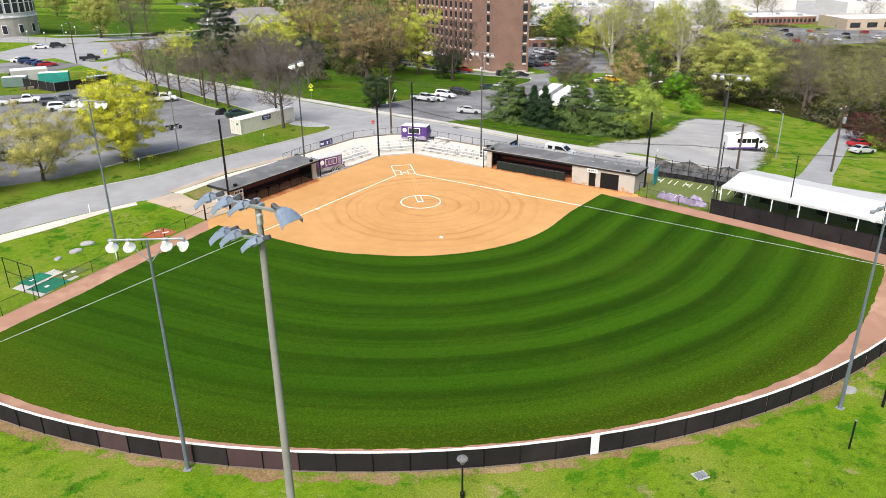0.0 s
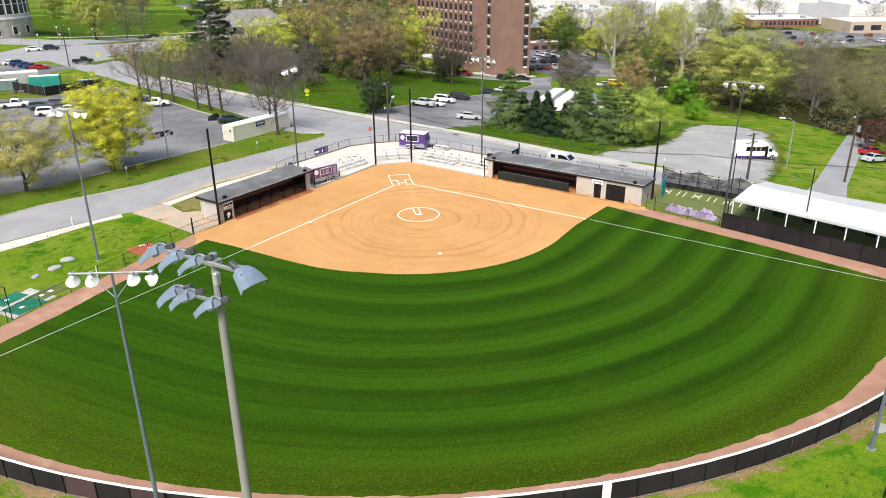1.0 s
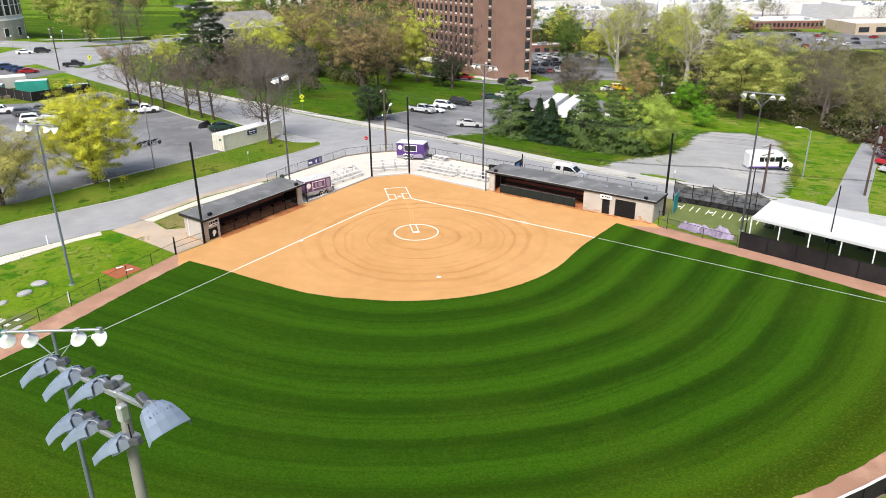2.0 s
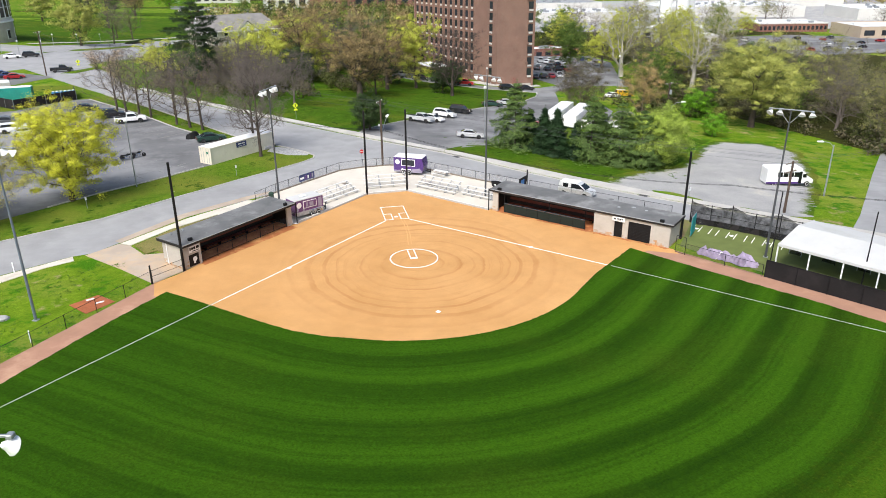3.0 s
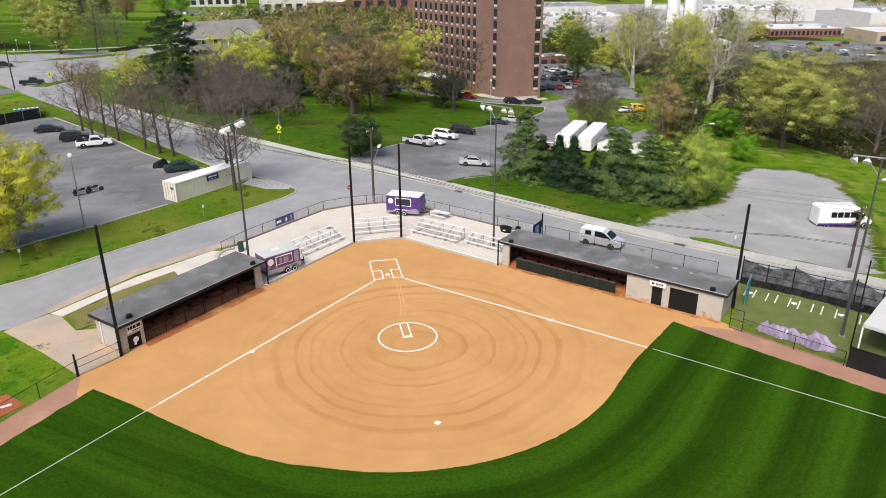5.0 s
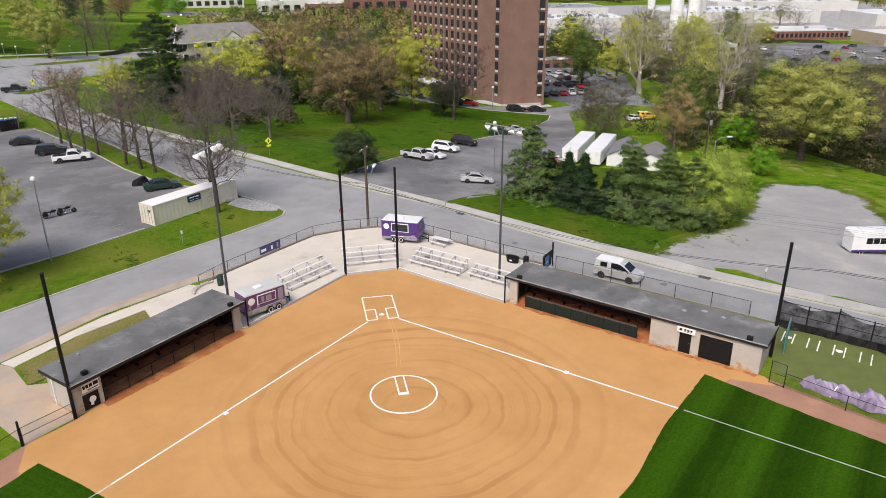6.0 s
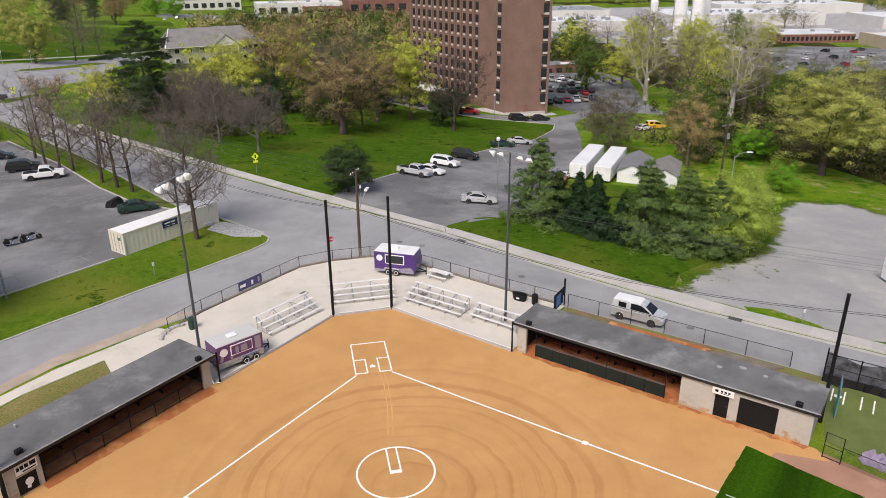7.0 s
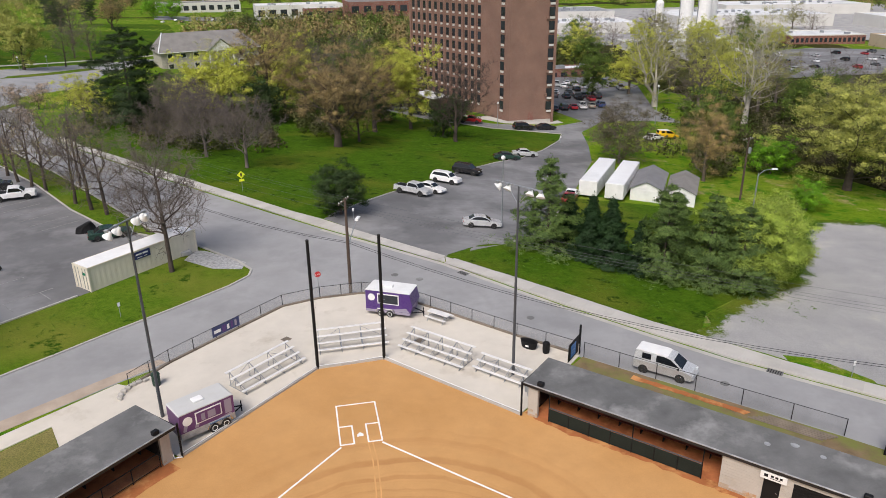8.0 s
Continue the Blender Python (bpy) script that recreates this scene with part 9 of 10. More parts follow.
def tree_meshes(seed, height, width, zbot, ntips, trunk, bark, leaf=None, per=20, size=0.25, spread=0.5, lead=0.5, vase=0.0, weep=0.0, lump=0.35,
                hollow=0.55, twig=0, twiglen=0.8, fill=0.62, blade=None, far=True, twigbark=None):
    rng = np.random.default_rng(seed)
    P, par, rad, tips = skeleton_of(rng, height, width, zbot, ntips, trunk, lead, vase, weep, lump, hollow)
    out = []
    if twig:
        P2, par2, rad2 = twiglets(P, par, rad, tips, rng, twig, twiglen)
        for i in range(len(P)):
            par2[i] = -1
        out.append(limb_mesh(P2, par2, rad2, twigbark or bark, "twig_crown"))
    out.append(limb_mesh(P, par, rad, bark, "trunk"))
    if leaf:
        # leaves gather in flattened tufts of unequal size, with gaps between
        keep = tips[rng.uniform(size=len(tips)) < fill]
        many = (per * 1.6 * rng.uniform(0.4, 1.7, len(keep))).astype(int) + 1
        C = np.repeat(keep, many, 0)
        wide = np.repeat(spread * rng.uniform(0.55, 1.25, len(keep)), many)[:, None]
        off = rng.normal(size=C.shape) * wide * [1.0, 1.0, 0.55]
        off[:, 2] -= weep * np.abs(rng.normal(size=len(C))) * spread * 4
        middle = np.array([0, 0, zbot + (height - zbot) * 0.45])
        out.append(leaf_mesh(C + off, size, rng, leaf, "crown", 0.2, *(blade or (1.0, 0.55)), crowns=C - 0.35 * (C - middle) / (np.linalg.norm(C - middle, axis=1, keepdims=True) + 0.1), far=far))
    return out


def pine_meshes(seed, height, width, leaf, bark, cone=True, whorls=16, per=7, dens=26, size=0.28, zbot=0.4, full=1.0, power=0.85):
    """A conifer: a straight trunk, tiers of limbs, needles in tufts along them."""
    rng = np.random.default_rng(seed)
    P, par, rad = [np.zeros(3)], [-1], [height * 0.018]
    for i in range(1, 11):
        P.append(np.array([0.03 * rng.normal(), 0.03 * rng.normal(), height * i / 10]))
        par.append(i - 1)
        rad.append(height * 0.018 * (1 - i / 10.5) + 0.01)
    C, K = [], []
    for w in range(whorls):
        f = (w + 0.5) / whorls
        z = zbot + (height - zbot) * f
        prof = (1 - f) ** power if cone else (min(1, 0.55 + f * 1.4) * (1 - f ** 2.6) ** 0.8)
        R = width / 2 * prof * rng.uniform(0.68, 1.15) + 0.15
        node = min(10, max(1, int(z / height * 10)))
        a0 = rng.uniform(0, 6.28)
        for k in range(per):
            a = a0 + 6.283 * k / per + rng.normal(0, 0.25)
            L = R * rng.uniform(0.5, 1.18)
            rise = (0.10 if cone else 0.22) * L * (f - 0.25) - (0.12 * L if cone else 0)
            e = np.array([math.cos(a) * L, math.sin(a) * L, rise])
            b = np.array([P[node][0], P[node][1], z])
            P.append(b)
            par.append(node)
            rad.append(0.03)
            P.append(b + e * 0.55 + [0, 0, 0.05 * L])
            par.append(len(P) - 2)
            rad.append(0.022)
            P.append(b + e)
            par.append(len(P) - 2)
            rad.append(0.01)
            # needles stand in tufts along each limb and its side shoots
            nt = max(3, int(dens * L * full / 13))
            s = rng.uniform(0.2, 1.08, nt) ** 0.75
            q = b + e * s[:, None]
            side = np.array([-math.sin(a), math.cos(a), 0])
            q += side * (rng.normal(size=(nt, 1)) * 0.24 * L * (1.1 - s[:, None] * 0.6)) + np.array([0, 0, 1.0]) * rng.normal(0, 0.06 + 0.03 * L, (nt, 1))
            q = np.repeat(q, 20, 0)
            C.append(q + rng.normal(size=q.shape) * size * [1.1, 1.1, 0.8])
            K.append(q * [0.8, 0.8, 1.0] - [0, 0, 0.25])
    C.append(np.array([0, 0, height]) + rng.normal(size=(20, 3)) * [0.12, 0.12, 0.35])
    K.append(np.tile([0, 0, height - 0.6], (20, 1)))
    return [limb_mesh(P, par, rad, bark, "trunk"), leaf_mesh(np.concatenate(C), size, rng, leaf, "crown", 0.45, 1.5, 0.26, far=True, clumps=np.concatenate(K))]


def plant(meshes, x, y, turn, label, scale=1.0, category="tree", group="", name="tree", wide=1.0):
    ob = thing(name, x, y, turn, label, category, group)
    ob.scale = (scale * wide, scale * wide, scale)
    for me in meshes:
        p = part(me.name.split(".")[0], me, None, ob)
        if p.name.startswith("twig_crown"):
            tagged(p, kind="stuff")
    return ob


def plant_trees():
    yellow = tree_meshes(11, 13.3, 12.6, 1.0, 900, 0.30, DARKBARK, L_YELLOW, 72, 0.078, 0.38, 0.62, lump=0.2, hollow=0.45, twig=1, twiglen=0.5, fill=0.85, far=False)
    plant(yellow, -39.6, 14.8, 0, "young shade tree in bright yellow spring leaf on the verge")
    pale = tree_meshes(12, 10.4, 11.6, 1.6, 340, 0.24, DARKBARK, L_PALE, 120, 0.088, 0.5, 0.5, lump=0.3, twig=2, twiglen=0.6)
    plant(pale, -48.9, 7.5, 20, "spreading tree in thin pale yellow leaf on the verge")
    plant(pale, -57.5, 3.0, 150, "spreading tree in thin pale yellow leaf on the verge", 0.95)
    bare = [tree_meshes(20 + i, 13.6, 10.2, 1.6, 130, 0.20, DARKBARK, L_BROWN if i < 2 else L_OLIVE, 16, 0.055, 0.5, 0.72, lump=0.4, twig=3, twiglen=1.2, twigbark=TWIG) for i in range(3)]
    row = [(-45.7, 74.5, 0.97), (-43.1, 70.6, 0.98), (-40.4, 67.7, 0.93), (-37.7, 64.8, 0.97), (-32.2, 57.9, 1.02), (-29.5, 54.8, 1.08), (-27.1, 52.3, 1.0)]
    for i, (x, y, s) in enumerate(row):
        plant(bare[i % 3], x, y, 77 * i, "slim street tree with bare budding twigs", s, group="row of street trees")
    cont = tree_meshes(31, 15.2, 10.4, 3.0, 240, 0.24, DARKBARK, None, lead=0.6, twig=4, twiglen=1.1, lump=0.3, twigbark=TWIG)
    plant(cont, -16.5, 31.6, 10, "bare dark tree beside the storage container")
    plant(cont, -17.6, 36.6, 160, "bare dark tree beside the storage container", 0.8)
    grey = tree_meshes(32, 11.6, 10.0, 2.6, 260, 0.24, TWIG, None, lead=0.4, twig=6, twiglen=0.9, lump=0.25)
    plant(grey, -10.7, 72.0, 40, "round-headed bare grey tree on the park lawn")
    plant(grey, -17.5, 80.0, 140, "round-headed bare grey tree on the park lawn", 1.05)
    plant(grey, -22.5, 93.0, 240, "round-headed bare grey tree on the park lawn", 1.1)
    mag = tree_meshes(33, 7.0, 6.8, 0.3, 260, 0.18, DARKBARK, L_DARK, 110, 0.10, 0.38, 0.6, lump=0.2)
    plant(mag, 2.0, 46.0, 0, "rounded dark glossy evergreen beside the parking lot")
    oak = tree_meshes(34, 18.0, 18.6, 4.0, 520, 0.72, DARKBARK, L_BROWN, 95, 0.10, 0.5, 0.42, lump=0.5, hollow=0.5, twig=2, twiglen=1.0, fill=0.62)
    plant(oak, 4.6, 91.5, 0, "great spreading oak in brown spring bud")
    oak2 = tree_meshes(35, 18.4, 14.5, 4.0, 320, 0.42, DARKBARK, L_BROWN, 80, 0.105, 0.6, 0.5, lump=0.5, twig=2, twiglen=1.0)
    plant(oak2, 13.3, 108.0, 30, "tall oak in brown spring bud")
    plant(oak2, -8.5, 124.0, 190, "tall oak in brown spring bud", 1.1)
    plant(oak2, -2.2, 173.0, 300, "tall oak in brown spring bud", 1.05)
    plant(oak2, 9.0, 97.0, 100, "slender young oak in thin spring bud", 0.55)
    wil = tree_meshes(36, 18.8, 12.4, 3.0, 300, 0.36, DARKBARK, L_LIME, 120, 0.125, 0.55, 0.6, lump=0.6, weep=0.06, fill=0.7)
    plant(wil, 21.6, 112.4, 0, "tall lime-green tree in fresh leaf beside the tower")
    dark = tree_meshes(37, 16.6, 14.0, 3.4, 300, 0.36, DARKBARK, None, lead=0.4, twig=8, twiglen=1.0, lump=0.3)
    plant(dark, 28.4, 98.4, 0, "bare dark tree in front of the brick tower")
    pine = [pine_meshes(41 + i, 10.8, 9.6, L_PINE, DARKBARK, True, 13, 7, 120, 0.125, power=0.62) for i in range(2)]
    spruce = [pine_meshes(51 + i, 7.2, 4.9, L_SPRUCE, DARKBARK, True, 16, 10, 130, 0.12) for i in range(2)]
    tall = pine_meshes(61, 19.2, 16.5, L_TALL, DARKBARK, False, 13, 6, 85, 0.17, 3.2)
    plant(tall, -32.3, 101.5, 0, "tall dark ragged pine", name="pine")
    for x, y, s, k, w in ((24.3, 31.2, 1.0, 0, 1.0), (33.6, 21.6, 0.95, 1, 0.85), (37.4, 19.6, 0.9, 0, 0.95), (40.2, 18.0, 0.82, 1, 1.0), (36.0, 24.5, 0.8, 1, 1.0)):
        plant(pine[k], x, y, 61 * x, "full mid-green pine in the conifer clump", s, group="conifer clump", name="pine", wide=w)
    for x, y, s, k in ((28.2, 28.2, 1.0, 0), (29.5, 25.9, 1.03, 1), (31.7, 23.4, 0.8, 0), (27.0, 31.6, 0.9, 1)):
        plant(spruce[k], x, y, 47 * x, "dark conical spruce in the conifer clump", s, group="conifer clump", name="spruce")
    wb = tree_meshes(38, 9.8, 9.6, 0.4, 420, 0.14, BARK, L_WILLOW, 85, 0.105, 0.40, 0.35, vase=0.45, lump=0.3, hollow=0.45, fill=0.85, blade=(1.15, 0.36))
    plant(wb, 43.0, 18.4, 0, "feathery yellow-green willow bush at the gravel edge", name="willow_bush")
    plant(wb, 47.2, 22.8, 100, "feathery yellow-green willow bush at the gravel edge", 0.9, name="willow_bush")
    plant(wb, 41.2, 22.5, 200, "feathery yellow-green willow bush at the gravel edge", 0.85, name="willow_bush")
    bb = tree_meshes(39, 11.6, 12.8, 0.8, 480, 0.2, TWIG, L_SCRUB, 30, 0.12, 0.5, 0.3, lump=0.25, twig=4, twiglen=0.9)
    plant(bb, 54.7, 78.6, 0, "dense twiggy brown bush-like tree by the drive")
    org = tree_meshes(40, 13.8, 10.0, 2.8, 300, 0.26, BARK, L_ORANGE, 100, 0.065, 0.5, 0.55, lump=0.4, twig=1)
    plant(org, 63.7, 64.8, 0, "rounded tree in orange-brown bud")
    brt = tree_meshes(43, 7.2, 8.0, 0.6, 200, 0.14, BARK, L_BRIGHT, 85, 0.115, 0.42, 0.4, lump=0.3)
    plant(brt, 79.9, 69.9, 0, "small tree in vivid fresh green leaf")
    plant(brt, 70.0, 47.0, 130, "small tree in vivid fresh green leaf", 0.7)
    syc = tree_meshes(44, 23.5, 22.0, 4.0, 300, 0.70, PALEBARK, L_OLIVE, 80, 0.10, 0.9, 0.5, vase=0.5, lump=0.35, hollow=0.6, twig=1, twiglen=1.0, fill=0.5)
    plant(syc, 106.5, 119.0, 0, "tall sycamore with white limbs and thin leaf")
    plant(syc, 96.6, 147.2, 120, "tall sycamore with white limbs and thin leaf", 1.04)
    plant(syc, 175.0, 215.0, 220, "tall sycamore with white limbs and thin leaf", 1.05)
    big = tree_meshes(45, 18.6, 17.0, 3.4, 620, 0.5, DARKBARK, L_BIG, 90, 0.125, 0.55, 0.45, lump=0.38, hollow=0.55, twig=1, twiglen=0.8, fill=0.75)
    lime = tree_meshes(46, 14.0, 15.0, 2.6, 300, 0.36, BARK, L_LIME, 45, 0.19, 0.6, 0.5, lump=0.5)
    plant(big, 86.0, 58.0, 0, "large rounded tree in yellow-green spring leaf", 1.03, wide=1.2)
    plant(lime, -15.7, 119.0, 0, "broad yellow-green tree in fresh leaf", 1.1)
    plant(lime, -21.0, 118.0, 120, "broad yellow-green tree in fresh leaf", 1.0)
    plant(lime, -5.0, 133.0, 220, "broad yellow-green tree in fresh leaf", 1.15)
    plant(lime, -43.5, 112.0, 300, "broad yellow-green tree in fresh leaf", 0.7)
    brush = tree_meshes(53, 9.0, 11.0, 0.5, 300, 0.16, TWIG, L_SCRUB, 8, 0.12, 0.5, 0.3, lump=0.45, twig=3, twiglen=1.0)
    holly = tree_meshes(54, 9.5, 7.0, 0.4, 240, 0.18, DARKBARK, L_DARK, 40, 0.19, 0.5, 0.6, lump=0.35)
    for i, (x, y, s) in enumerate(((-26, 104, 0.9), (-20, 112, 0.95), (-28, 122, 1.1), (-21, 87, 0.75), (-26.5, 91, 0.8), (-15.5, 96, 0.75))):
        plant(brush, x, y, 67 * i, "tangled bare grey-brown thicket tree", s, group="park thicket")
    for i, (x, y, s) in enumerate(((-9, 116, 1.1), (-31, 104, 0.9), (16, 121, 1.0), (9, 128, 1.2), (-22, 128, 1.1), (33, 118, 0.8), (27, 104, 0.9))):
        plant(holly, x, y, 47 * i, "dense dark evergreen in the park thicket", s, group="park thicket")
    cherry = tree_meshes(47, 5.6, 7.4, 1.2, 130, 0.14, DARKBARK, L_BLOSSOM, 14, 0.14, 0.4, 0.4, vase=0.5, lump=0.3, twig=1)
    for x, y, s in ((-56.7, 129.0, 1.0), (-48.1, 129.0, 0.95), (-61.9, 132.0, 0.9), (-44.0, 122.0, 0.85), (-52.5, 108.0, 0.8)):
        plant(cherry, x, y, 40 * x, "small spreading tree in pinkish blossom", s, group="blossom trees")
    far = tree_meshes(48, 18.0, 17.0, 2.6, 300, 0.4, DARKBARK, L_BIG, 45, 0.24, 0.7, 0.5, weep=0.08, lump=0.3)
    plant(syc, -25.0, 196.0, 40, "small pale bare tree before the house", 0.55)
    for x, y, s in ((-84.0, 209.0, 1.0), (-140.0, 363.0, 0.9), (-150.0, 300.0, 0.9)):
        plant(far, x, y, 31 * x, "large light green tree on the far lawn", s, group="trees on the far lawn")
    plant(oak, -108.0, 449.0, 70, "great spreading oak in brown spring bud", 1.0, group="trees on the far lawn")
    for x, y, k in ((-136.0, 432.0, 0.95), (-127.0, 413.0, 0.8), (-128.0, 485.0, 0.8)):
        plant(tall, x, y, 50 * k, "dark pine at the edge of the far lawn", k, group="far pines", name="pine")
    plant(bare[1], -98.0, 322.0, 30, "tall bare tree on the far lawn", 1.9, group="trees on the far lawn")
    plant(bare[0], -81.0, 255.0, 0, "slim bare tree on the far lawn", 1.1, group="trees on the far lawn")
    plant(bare[1], -74.0, 250.0, 60, "slim bare tree on the far lawn", 1.2, group="trees on the far lawn")
    plant(bare[2], -76.0, 224.0, 120, "slim bare tree on the far lawn", 1.1, group="trees on the far lawn")
    plant(brt, -103.0, 570.0, 0, "round vivid green tree by the far car park", 2.3)
    plant(brt, -88.0, 556.0, 90, "round vivid green tree by the far car park", 2.3)
    red = tree_meshes(49, 5.6, 9.0, 0.4, 220, 0.12, DARKBARK, L_DKRED, 14, 0.16, 0.4, 0.35, vase=0.3, lump=0.25, twig=1)
    plant(red, 88.1, 17.6, 0, "low dark red-leaved tree beside the lane")
    plant(red, 86.0, 7.5, 100, "low dark red-leaved tree beside the lane", 0.8)
    gr = tree_meshes(50, 15.5, 16.0, 2.6, 300, 0.4, TWIG, L_SCRUB, 5, 0.13, 0.6, 0.4, lump=0.5, twig=2, twiglen=1.1)
    mid = tree_meshes(52, 13.0, 11.0, 1.0, 220, 0.3, DARKBARK, L_GREEN, 38, 0.22, 0.65, 0.5, lump=0.5)
    gr2 = tree_meshes(56, 15.0, 14.0, 2.0, 300, 0.36, TWIG, L_MIXED, 36, 0.13, 0.65, 0.45, lump=0.5, twig=2, twiglen=1.0)
    wood = [(104, 52, gr), (116, 46, gr), (128, 58, gr), (112, 66, gr), (122, 78, gr), (136, 72, gr), (103, 70, mid), (112, 84, gr), (122, 98, gr), (118, 112, mid), (124, 112, gr),
            (136, 100, gr), (96, 128, gr), (110, 138, lime), (122, 134, gr), (88, 165, mid), (102, 172, lime), (112, 182, gr), (122, 160, big), (136, 150, gr), (140, 128, mid), (101, 38, gr), (112, 30, mid), (124, 36, gr),
            (133, 24, gr), (142, 40, gr), (108, 18, gr), (120, 8, lime), (128, -2, gr), (150, 58, lime), (150, 84, gr), (76, 85, mid), (120, 196, gr), (130, 215, lime), (112, 230, mid)]
    for i, (x, y, k) in enumerate(wood):
        k = gr2 if k is gr and i % 2 else k
        lab = {id(gr2): "woodland tree in olive-brown bud", id(gr): "bare purplish-grey woodland tree", id(big): "large rounded tree in yellow-green spring leaf", id(lime): "broad yellow-green tree in fresh leaf", id(mid): "dense mid-green woodland tree"}[id(k)]
        plant(k, x + 2 * math.sin(7 * i), y + 2 * math.cos(5 * i), 53 * i, lab, 0.9 + 0.25 * abs(math.sin(3 * i)), group="woodland edge")
    for i, (x, y, s) in enumerate(((118, 250, 1.0), (128, 282, 1.1), (142, 248, 0.95), (152, 330, 1.1), (166, 246, 0.9), (180, 330, 1.0), (132, 352, 1.1), (196, 352, 1.15), (212, 372, 1.0), (240, 300, 0.9), (268, 372, 1.1), (300, 352, 1.0), (322, 400, 1.1), (226, 340, 1.0), (160, 372, 1.0), (350, 322, 1.0), (118, 320, 1.05), (108, 238, 0.9), (114, 264, 1.0), (135, 234, 0.85), (158, 234, 0.9), (182, 256, 0.9), (205, 274, 0.95), (146, 288, 1.0), (172, 284, 1.0), (198, 304, 1.0), (224, 296, 0.9), (240, 340, 1.0))):
        k = (gr2, lime, mid, gr)[i % 4]
        plant(k, x, y, 59 * i, ("woodland tree in olive-brown bud", "broad yellow-green tree in fresh leaf", "dense mid-green woodland tree", "bare purplish-grey woodland tree")[i % 4], s, group="trees before the warehouses")
    wood2 = [(-2, 168, gr), (4, 150, gr), (12, 168, mid), (24, 160, lime), (30, 176, mid), (-2, 186, lime), (16, 192, gr), (28, 205, mid), (40, 190, gr), (2, 215, mid), (48, 215, lime), (20, 230, mid), (0, 140, gr)]
    for i, (x, y, k) in enumerate(wood2):
        lab = {id(gr): "bare purplish-grey woodland tree", id(big): "large rounded tree in yellow-green spring leaf", id(lime): "broad yellow-green tree in fresh leaf", id(mid): "dense mid-green woodland tree"}[id(k)]
        plant(k, x, y, 71 * i, lab, 0.85 + 0.3 * abs(math.sin(2.3 * i)), group="trees behind the park")


plant_trees()


def blobs(rng, spots, m, squash=0.46, low=0.52):
    """Leaf places of many uneven crowns: each spot is x, y, height, width."""
    C, K = [], []
    for k, (x, y, h, w) in enumerate(spots):
        d = rng.normal(size=(m, 3))
        d /= np.linalg.norm(d, axis=1, keepdims=True)
        lob = 0.78 + 0.42 * np.sin(d[:, :1] * 5 + k) * np.sin(d[:, 1:2] * 4 + 2 * k) + 0.2 * np.sin(d[:, 2:3] * 7 + 3 * k)
        C.append(d * lob * rng.uniform(0.45, 1, (m, 1)) * [w / 2, w / 2, h * squash] + [x, y, gz(x, y) + h * low])
        K.append(np.tile([x, y, gz(x, y) + h * low * 0.7], (m, 1)))
    return np.concatenate(C), np.concatenate(K)


def far_woods():
    """Far belts of trees, past counting, gathered in drifts."""
    rng = np.random.default_rng(5)
    for name, leaf, n, lo in (("far_wood", L_OLIVE, 360, 0.45), ("far_bare_wood", L_BROWN, 420, 0.0), ("far_scrub_wood", L_UNDER, 420, 0.2), ("far_green_wood", L_GREEN, 170, 0.5)):
        spots = [(rng.uniform(-46, 100), rng.uniform(266, 470), rng.uniform(9, 16), rng.uniform(8, 14)) for _ in range(46)]
        while len(spots) < n:
            x, y = rng.uniform(-420, 640), rng.uniform(228, 900)
            on_lawn = -240 < x < -58 and 225 < y < 560
            lane = 105 < x < 480 and 225 < y < 640
            block = -130 < x < 110 and 480 < y < 690 or -72 < x < -8 and 200 < y < 262
            drift = noise.noise((x / 60, y / 60, lo * 9)) < -0.1
            if on_lawn or lane or block or drift:
                continue
            spots.append((x, y, rng.uniform(8, 17), rng.uniform(8, 15)))
        C, K = blobs(rng, spots, 220)
        me = leaf_mesh(C, 0.62, rng, leaf, name, 0.2, far=True, clumps=K)
        tagged(new(name, me), "distant belt of mixed spring woodland", "woods", kind="stuff")


def undergrowth():
    """Low tangled scrub beneath the trees."""
    rng = np.random.default_rng(15)
    regions = (((-42, 6, 99, 128), 70), ((-32, -6, 84, 104), 22), ((92, 150, 22, 112), 220), ((84, 135, 110, 210), 150), ((-5, 45, 140, 215), 120), ((66, 90, 66, 92), 26))
    for name, leaf, k in (("undergrowth", L_UNDER, 0), ("scrub", L_SCRUB, 1)):
        spots = []
        for (x0, x1, y0, y1), n in regions:
            for _ in range(n):
                x, y = rng.uniform(x0, x1), rng.uniform(y0, y1)
                if noise.noise((x / 14, y / 14, 3 + 7 * k)) < -0.12 or (60 < x < 113 and 120 < y < 216 and y > 1.2 * x + 20):
                    continue
                spots.append((x, y, rng.uniform(1.5, 5.0), rng.uniform(3, 7)))
        C, K = blobs(rng, spots, 190, 0.5, 0.4)
        me = leaf_mesh(C, 0.30, rng, leaf, name, 0.2, far=True, clumps=K)
        tagged(new(name, me), "tangled scrub and brambles under the trees", "undergrowth", kind="stuff")


def hedge():
    """A clipped dark hedge beside the crossing."""
    rng = np.random.default_rng(45)
    h = thing("hedge", -68.7, 233.7, math.degrees(math.atan2(14.9, 6.6)), "low clipped dark hedge beside the path", "hedge")
    n = 3200
    C = np.stack([rng.uniform(-8.3, 8.3, n), rng.uniform(-0.9, 0.9, n), 0.2 + 1.1 * rng.uniform(0, 1, n) ** 0.5], 1)
    part("leaves", leaf_mesh(C, 0.16, rng, L_DARK, "leaves", 0.2), None, h)
    part("stem_mass", M().box(-8.2, 8.2, -0.7, 0.7, 0, 0.9, 0.2), DARKBARK, h)


hedge()


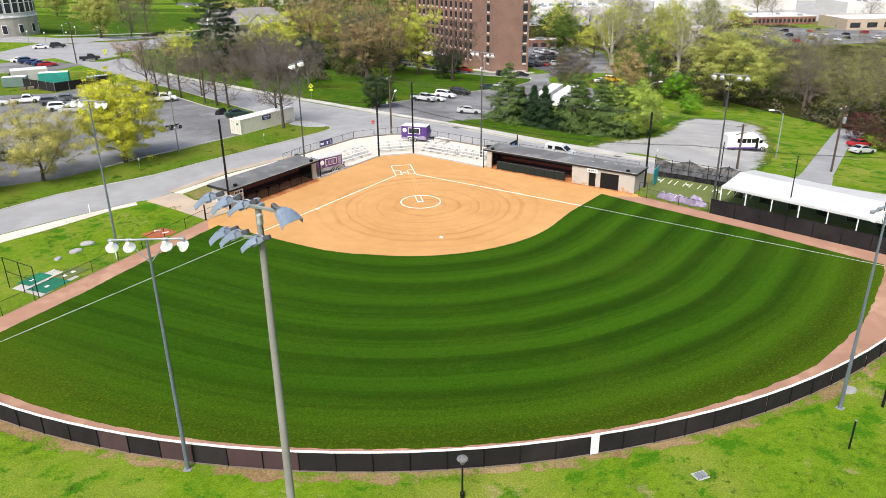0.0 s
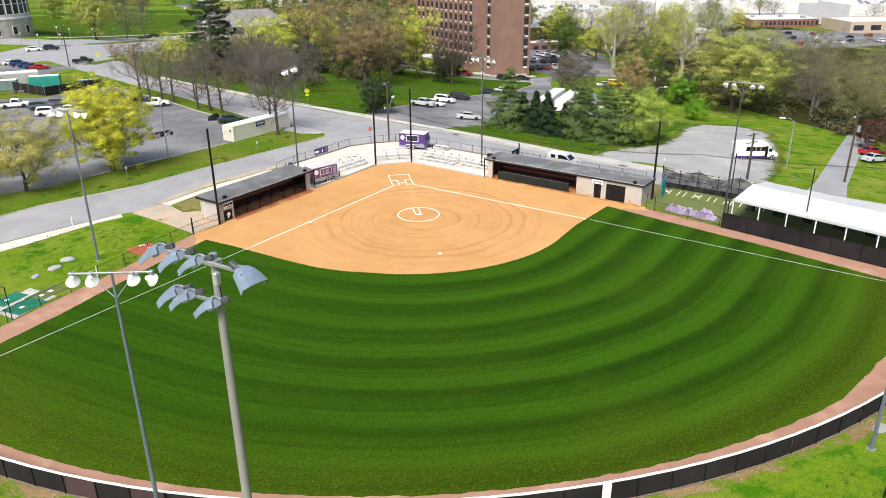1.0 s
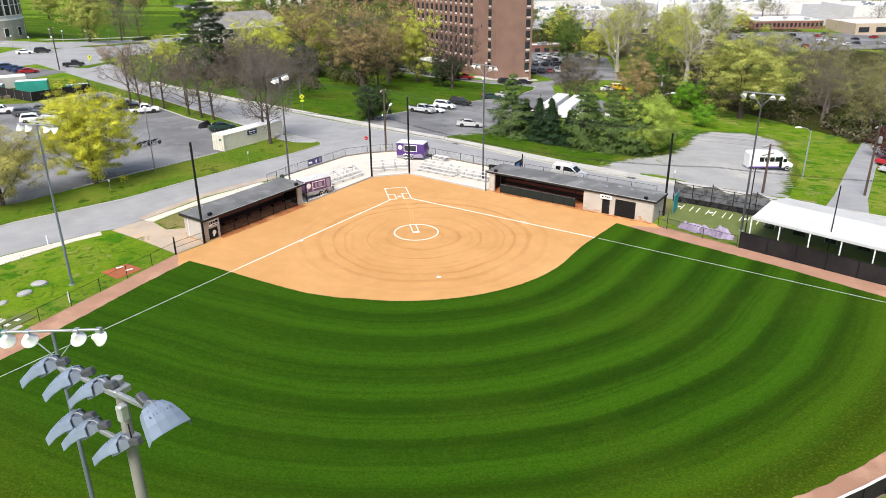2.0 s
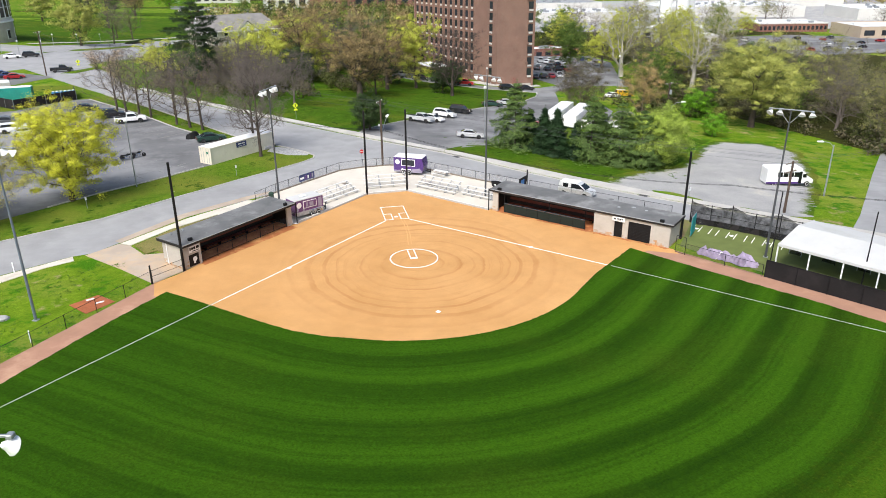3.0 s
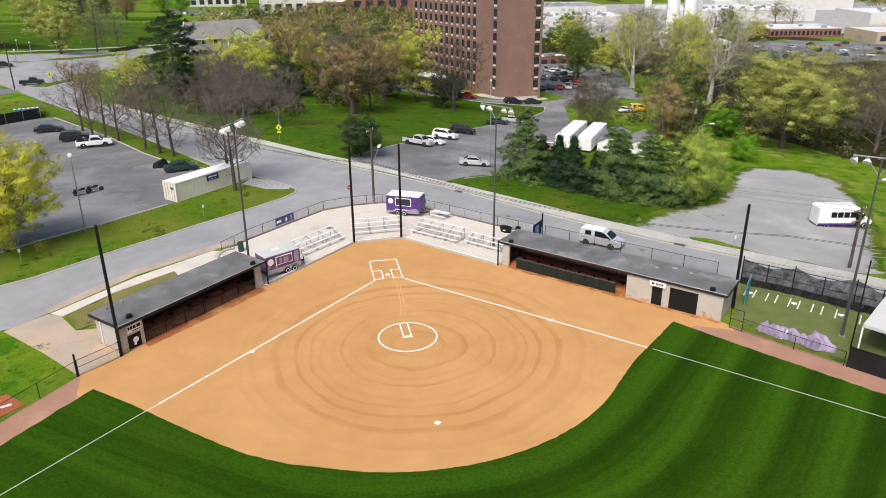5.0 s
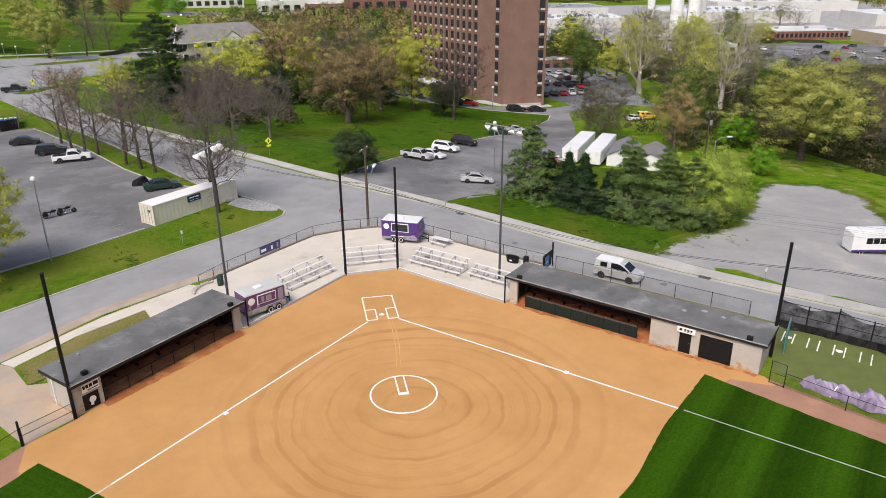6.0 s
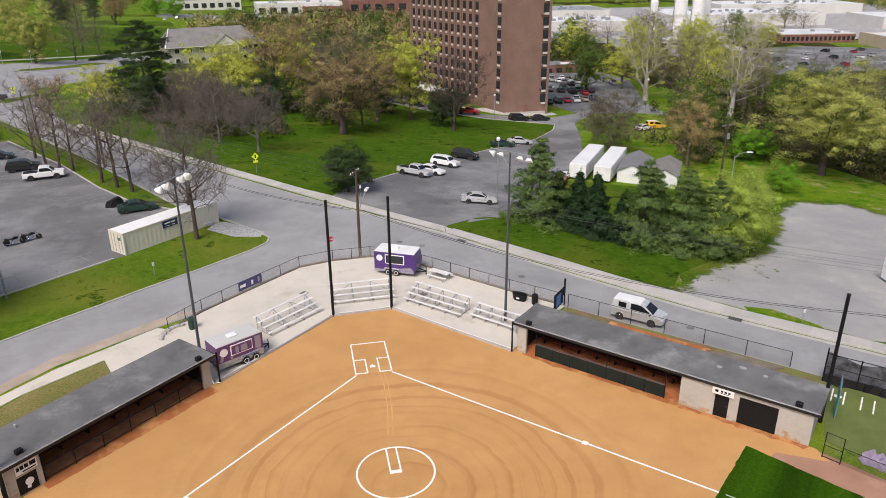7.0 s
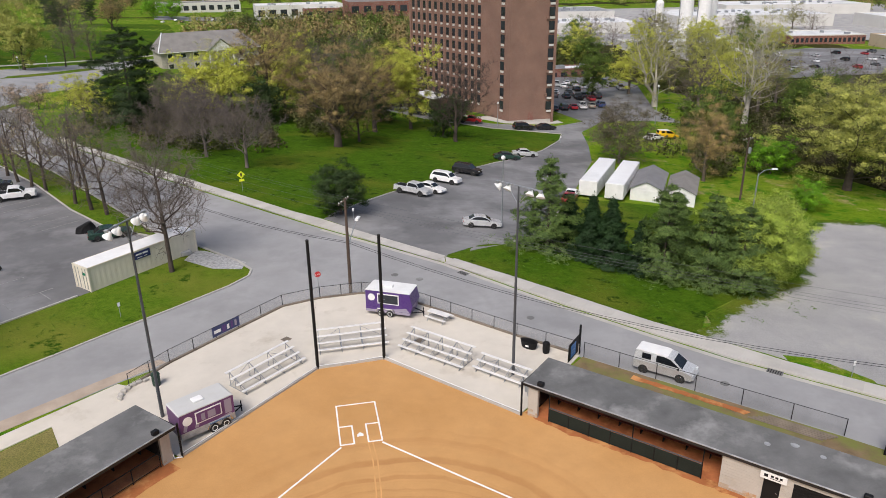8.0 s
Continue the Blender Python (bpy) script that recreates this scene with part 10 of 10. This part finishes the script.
def tufts():
    """Weeds standing out of the near lawns."""
    rng = np.random.default_rng(25)
    areas = (((-80, -27), (-64, -8), 4200), ((-60, 62), (-84, -63.5), 1), ((-60, 62), (-84, -63.5), 3600), ((28, 62), (-66, -10), 1500))
    fence = Vector((-20.7, -28.7)).normalized()
    for name, leaf, keep in (("weed_clumps", WEED, 0.05),):
        spots = []
        for (x0, x1), (y0, y1), n in areas:
            for _ in range(n):
                x, y = rng.uniform(x0, x1), rng.uniform(y0, y1)
                out = math.hypot(x - FENCE_X, y - FENCE_Y) > FENCE_R + 0.6 or (x < 0 and (x + 25.6) * fence.y - (y + 13.9) * fence.x > 0.6)
                street = y > 0.8 * x + 22.5
                if x > 20 and y > -63.5:
                    out = y < -43 and math.hypot(x - FENCE_X, y - FENCE_Y) > FENCE_R + 0.6
                if not out or street or noise.noise((x / 5, y / 5, 20 * keep)) < keep:
                    continue
                spots.append((x, y, rng.uniform(0.12, 0.42)))
        P = np.array(spots)
        m = 16
        c = np.repeat(P, m, 0)
        off = rng.normal(size=(len(c), 3)) * c[:, 2:3] * [0.55, 0.55, 0.12]
        q = np.stack([c[:, 0], c[:, 1], np.full(len(c), 0.05)], 1) + off
        q[:, 2] = 0.02 + np.abs(off[:, 2])
        me = leaf_mesh(q, 0.065, rng, leaf, name, 0.6, far=True)
        tagged(new(name, me), "scattered weeds in the rough lawn", "weeds", kind="stuff")


sheet("woodland_floor", [(-420, 240), (-240, 225), (-200, 420), (-40, 600), (-40, 300), (-8, 230), (30, 214), (64, 214), (113, 216), (118, 160), (94, 128), (84, 92), (92, 62), (96, 20), (140, -30), (420, -30), (900, 400), (900, 1500), (-900, 1500), (-900, 240)], WOODFLOOR, 0.012, cell=24, label="brown leaf litter and rough grass under the woods", category="ground")
def park_weeds():
    """Dark weed patches in the park lawn and the verges."""
    rng = np.random.default_rng(35)
    spots = []
    for x0, x1, y0, y1, n, lo in ((-30, 36, 46, 112, 1500, 0.02), (14, 45, 10, 40, 500, 0.05), (-62, -9, -2, 31, 700, 0.1)):
        for _ in range(n):
            x, y = rng.uniform(x0, x1), rng.uniform(y0, y1)
            if noise.noise((x / 6, y / 6, 11)) < lo:
                continue
            if x0 == -30 and (y < 43 - 1.35 * (x - 1) + 2 if x < 1 else y < 46 + 1.18 * (x - 3) + 3):
                continue
            if x0 == -62 and (y < 0.78 * x + 36.5 or y > 0.82 * x + 46):
                continue
            if x0 == 14 and y < 45.5 - 1.2 * x:
                continue
            spots.append((x, y, rng.uniform(0.2, 0.6)))
    P = np.array(spots)
    c = np.repeat(P, 14, 0)
    off = rng.normal(size=(len(c), 3)) * c[:, 2:3] * [0.6, 0.6, 0.1]
    q = np.stack([c[:, 0], c[:, 1], np.array([gz(a, b) for a, b in c[:, :2]])], 1) + off
    q[:, 2] = np.array([gz(a, b) for a, b in q[:, :2]]) + 0.03 + np.abs(off[:, 2])
    me = leaf_mesh(q, 0.08, rng, WEED, "lawn_weeds", 0.6, far=True)
    tagged(new("lawn_weeds", me), "dark weed patches in the mown grass", "weeds", kind="stuff")


far_woods()
undergrowth()
tufts()
park_weeds()


def slabs():
    """Concrete slabs of the two sidewalks, each with its own joint."""
    for base, mid, w in (("sidewalk", [(61.0, -24.1), (38.8, -3.2), (32.5, 2.9), (28.7, 7.2), (21.4, 16.1), (17.1, 21.8), (12.2, 27.9)], 1.7), ("pavement", [(11.5, 28.7), (4.7, 36.5), (-0.4, 42.5), (-5.3, 47.9), (-11.2, 55.2), (-19.2, 65.1), (-29.4, 77.8), (-38.8, 89.7)], 1.55)):
        bed = bpy.data.objects[base]
        step = 1.5
        for a, b in zip(mid, mid[1:]):
            A, B = Vector(a), Vector(b)
            n = max(1, round((B - A).length / step))
            d = (B - A) / n
            u = d.normalized()
            v = Vector((-u.y, u.x)) * w / 2
            for i in range(n):
                p, q = A + d * i + u * 0.016, A + d * (i + 1) - u * 0.016
                ring = [p - v, q - v, q + v, p + v]
                lift = 0.165 + 0.012 * noise.noise((p.x, p.y, 5))
                part("slab", M().rings([[(c.x, c.y, gz(c.x, c.y) + 0.10) for c in ring], [(c.x, c.y, gz(c.x, c.y) + lift) for c in ring]]), WALK, bed)


slabs()
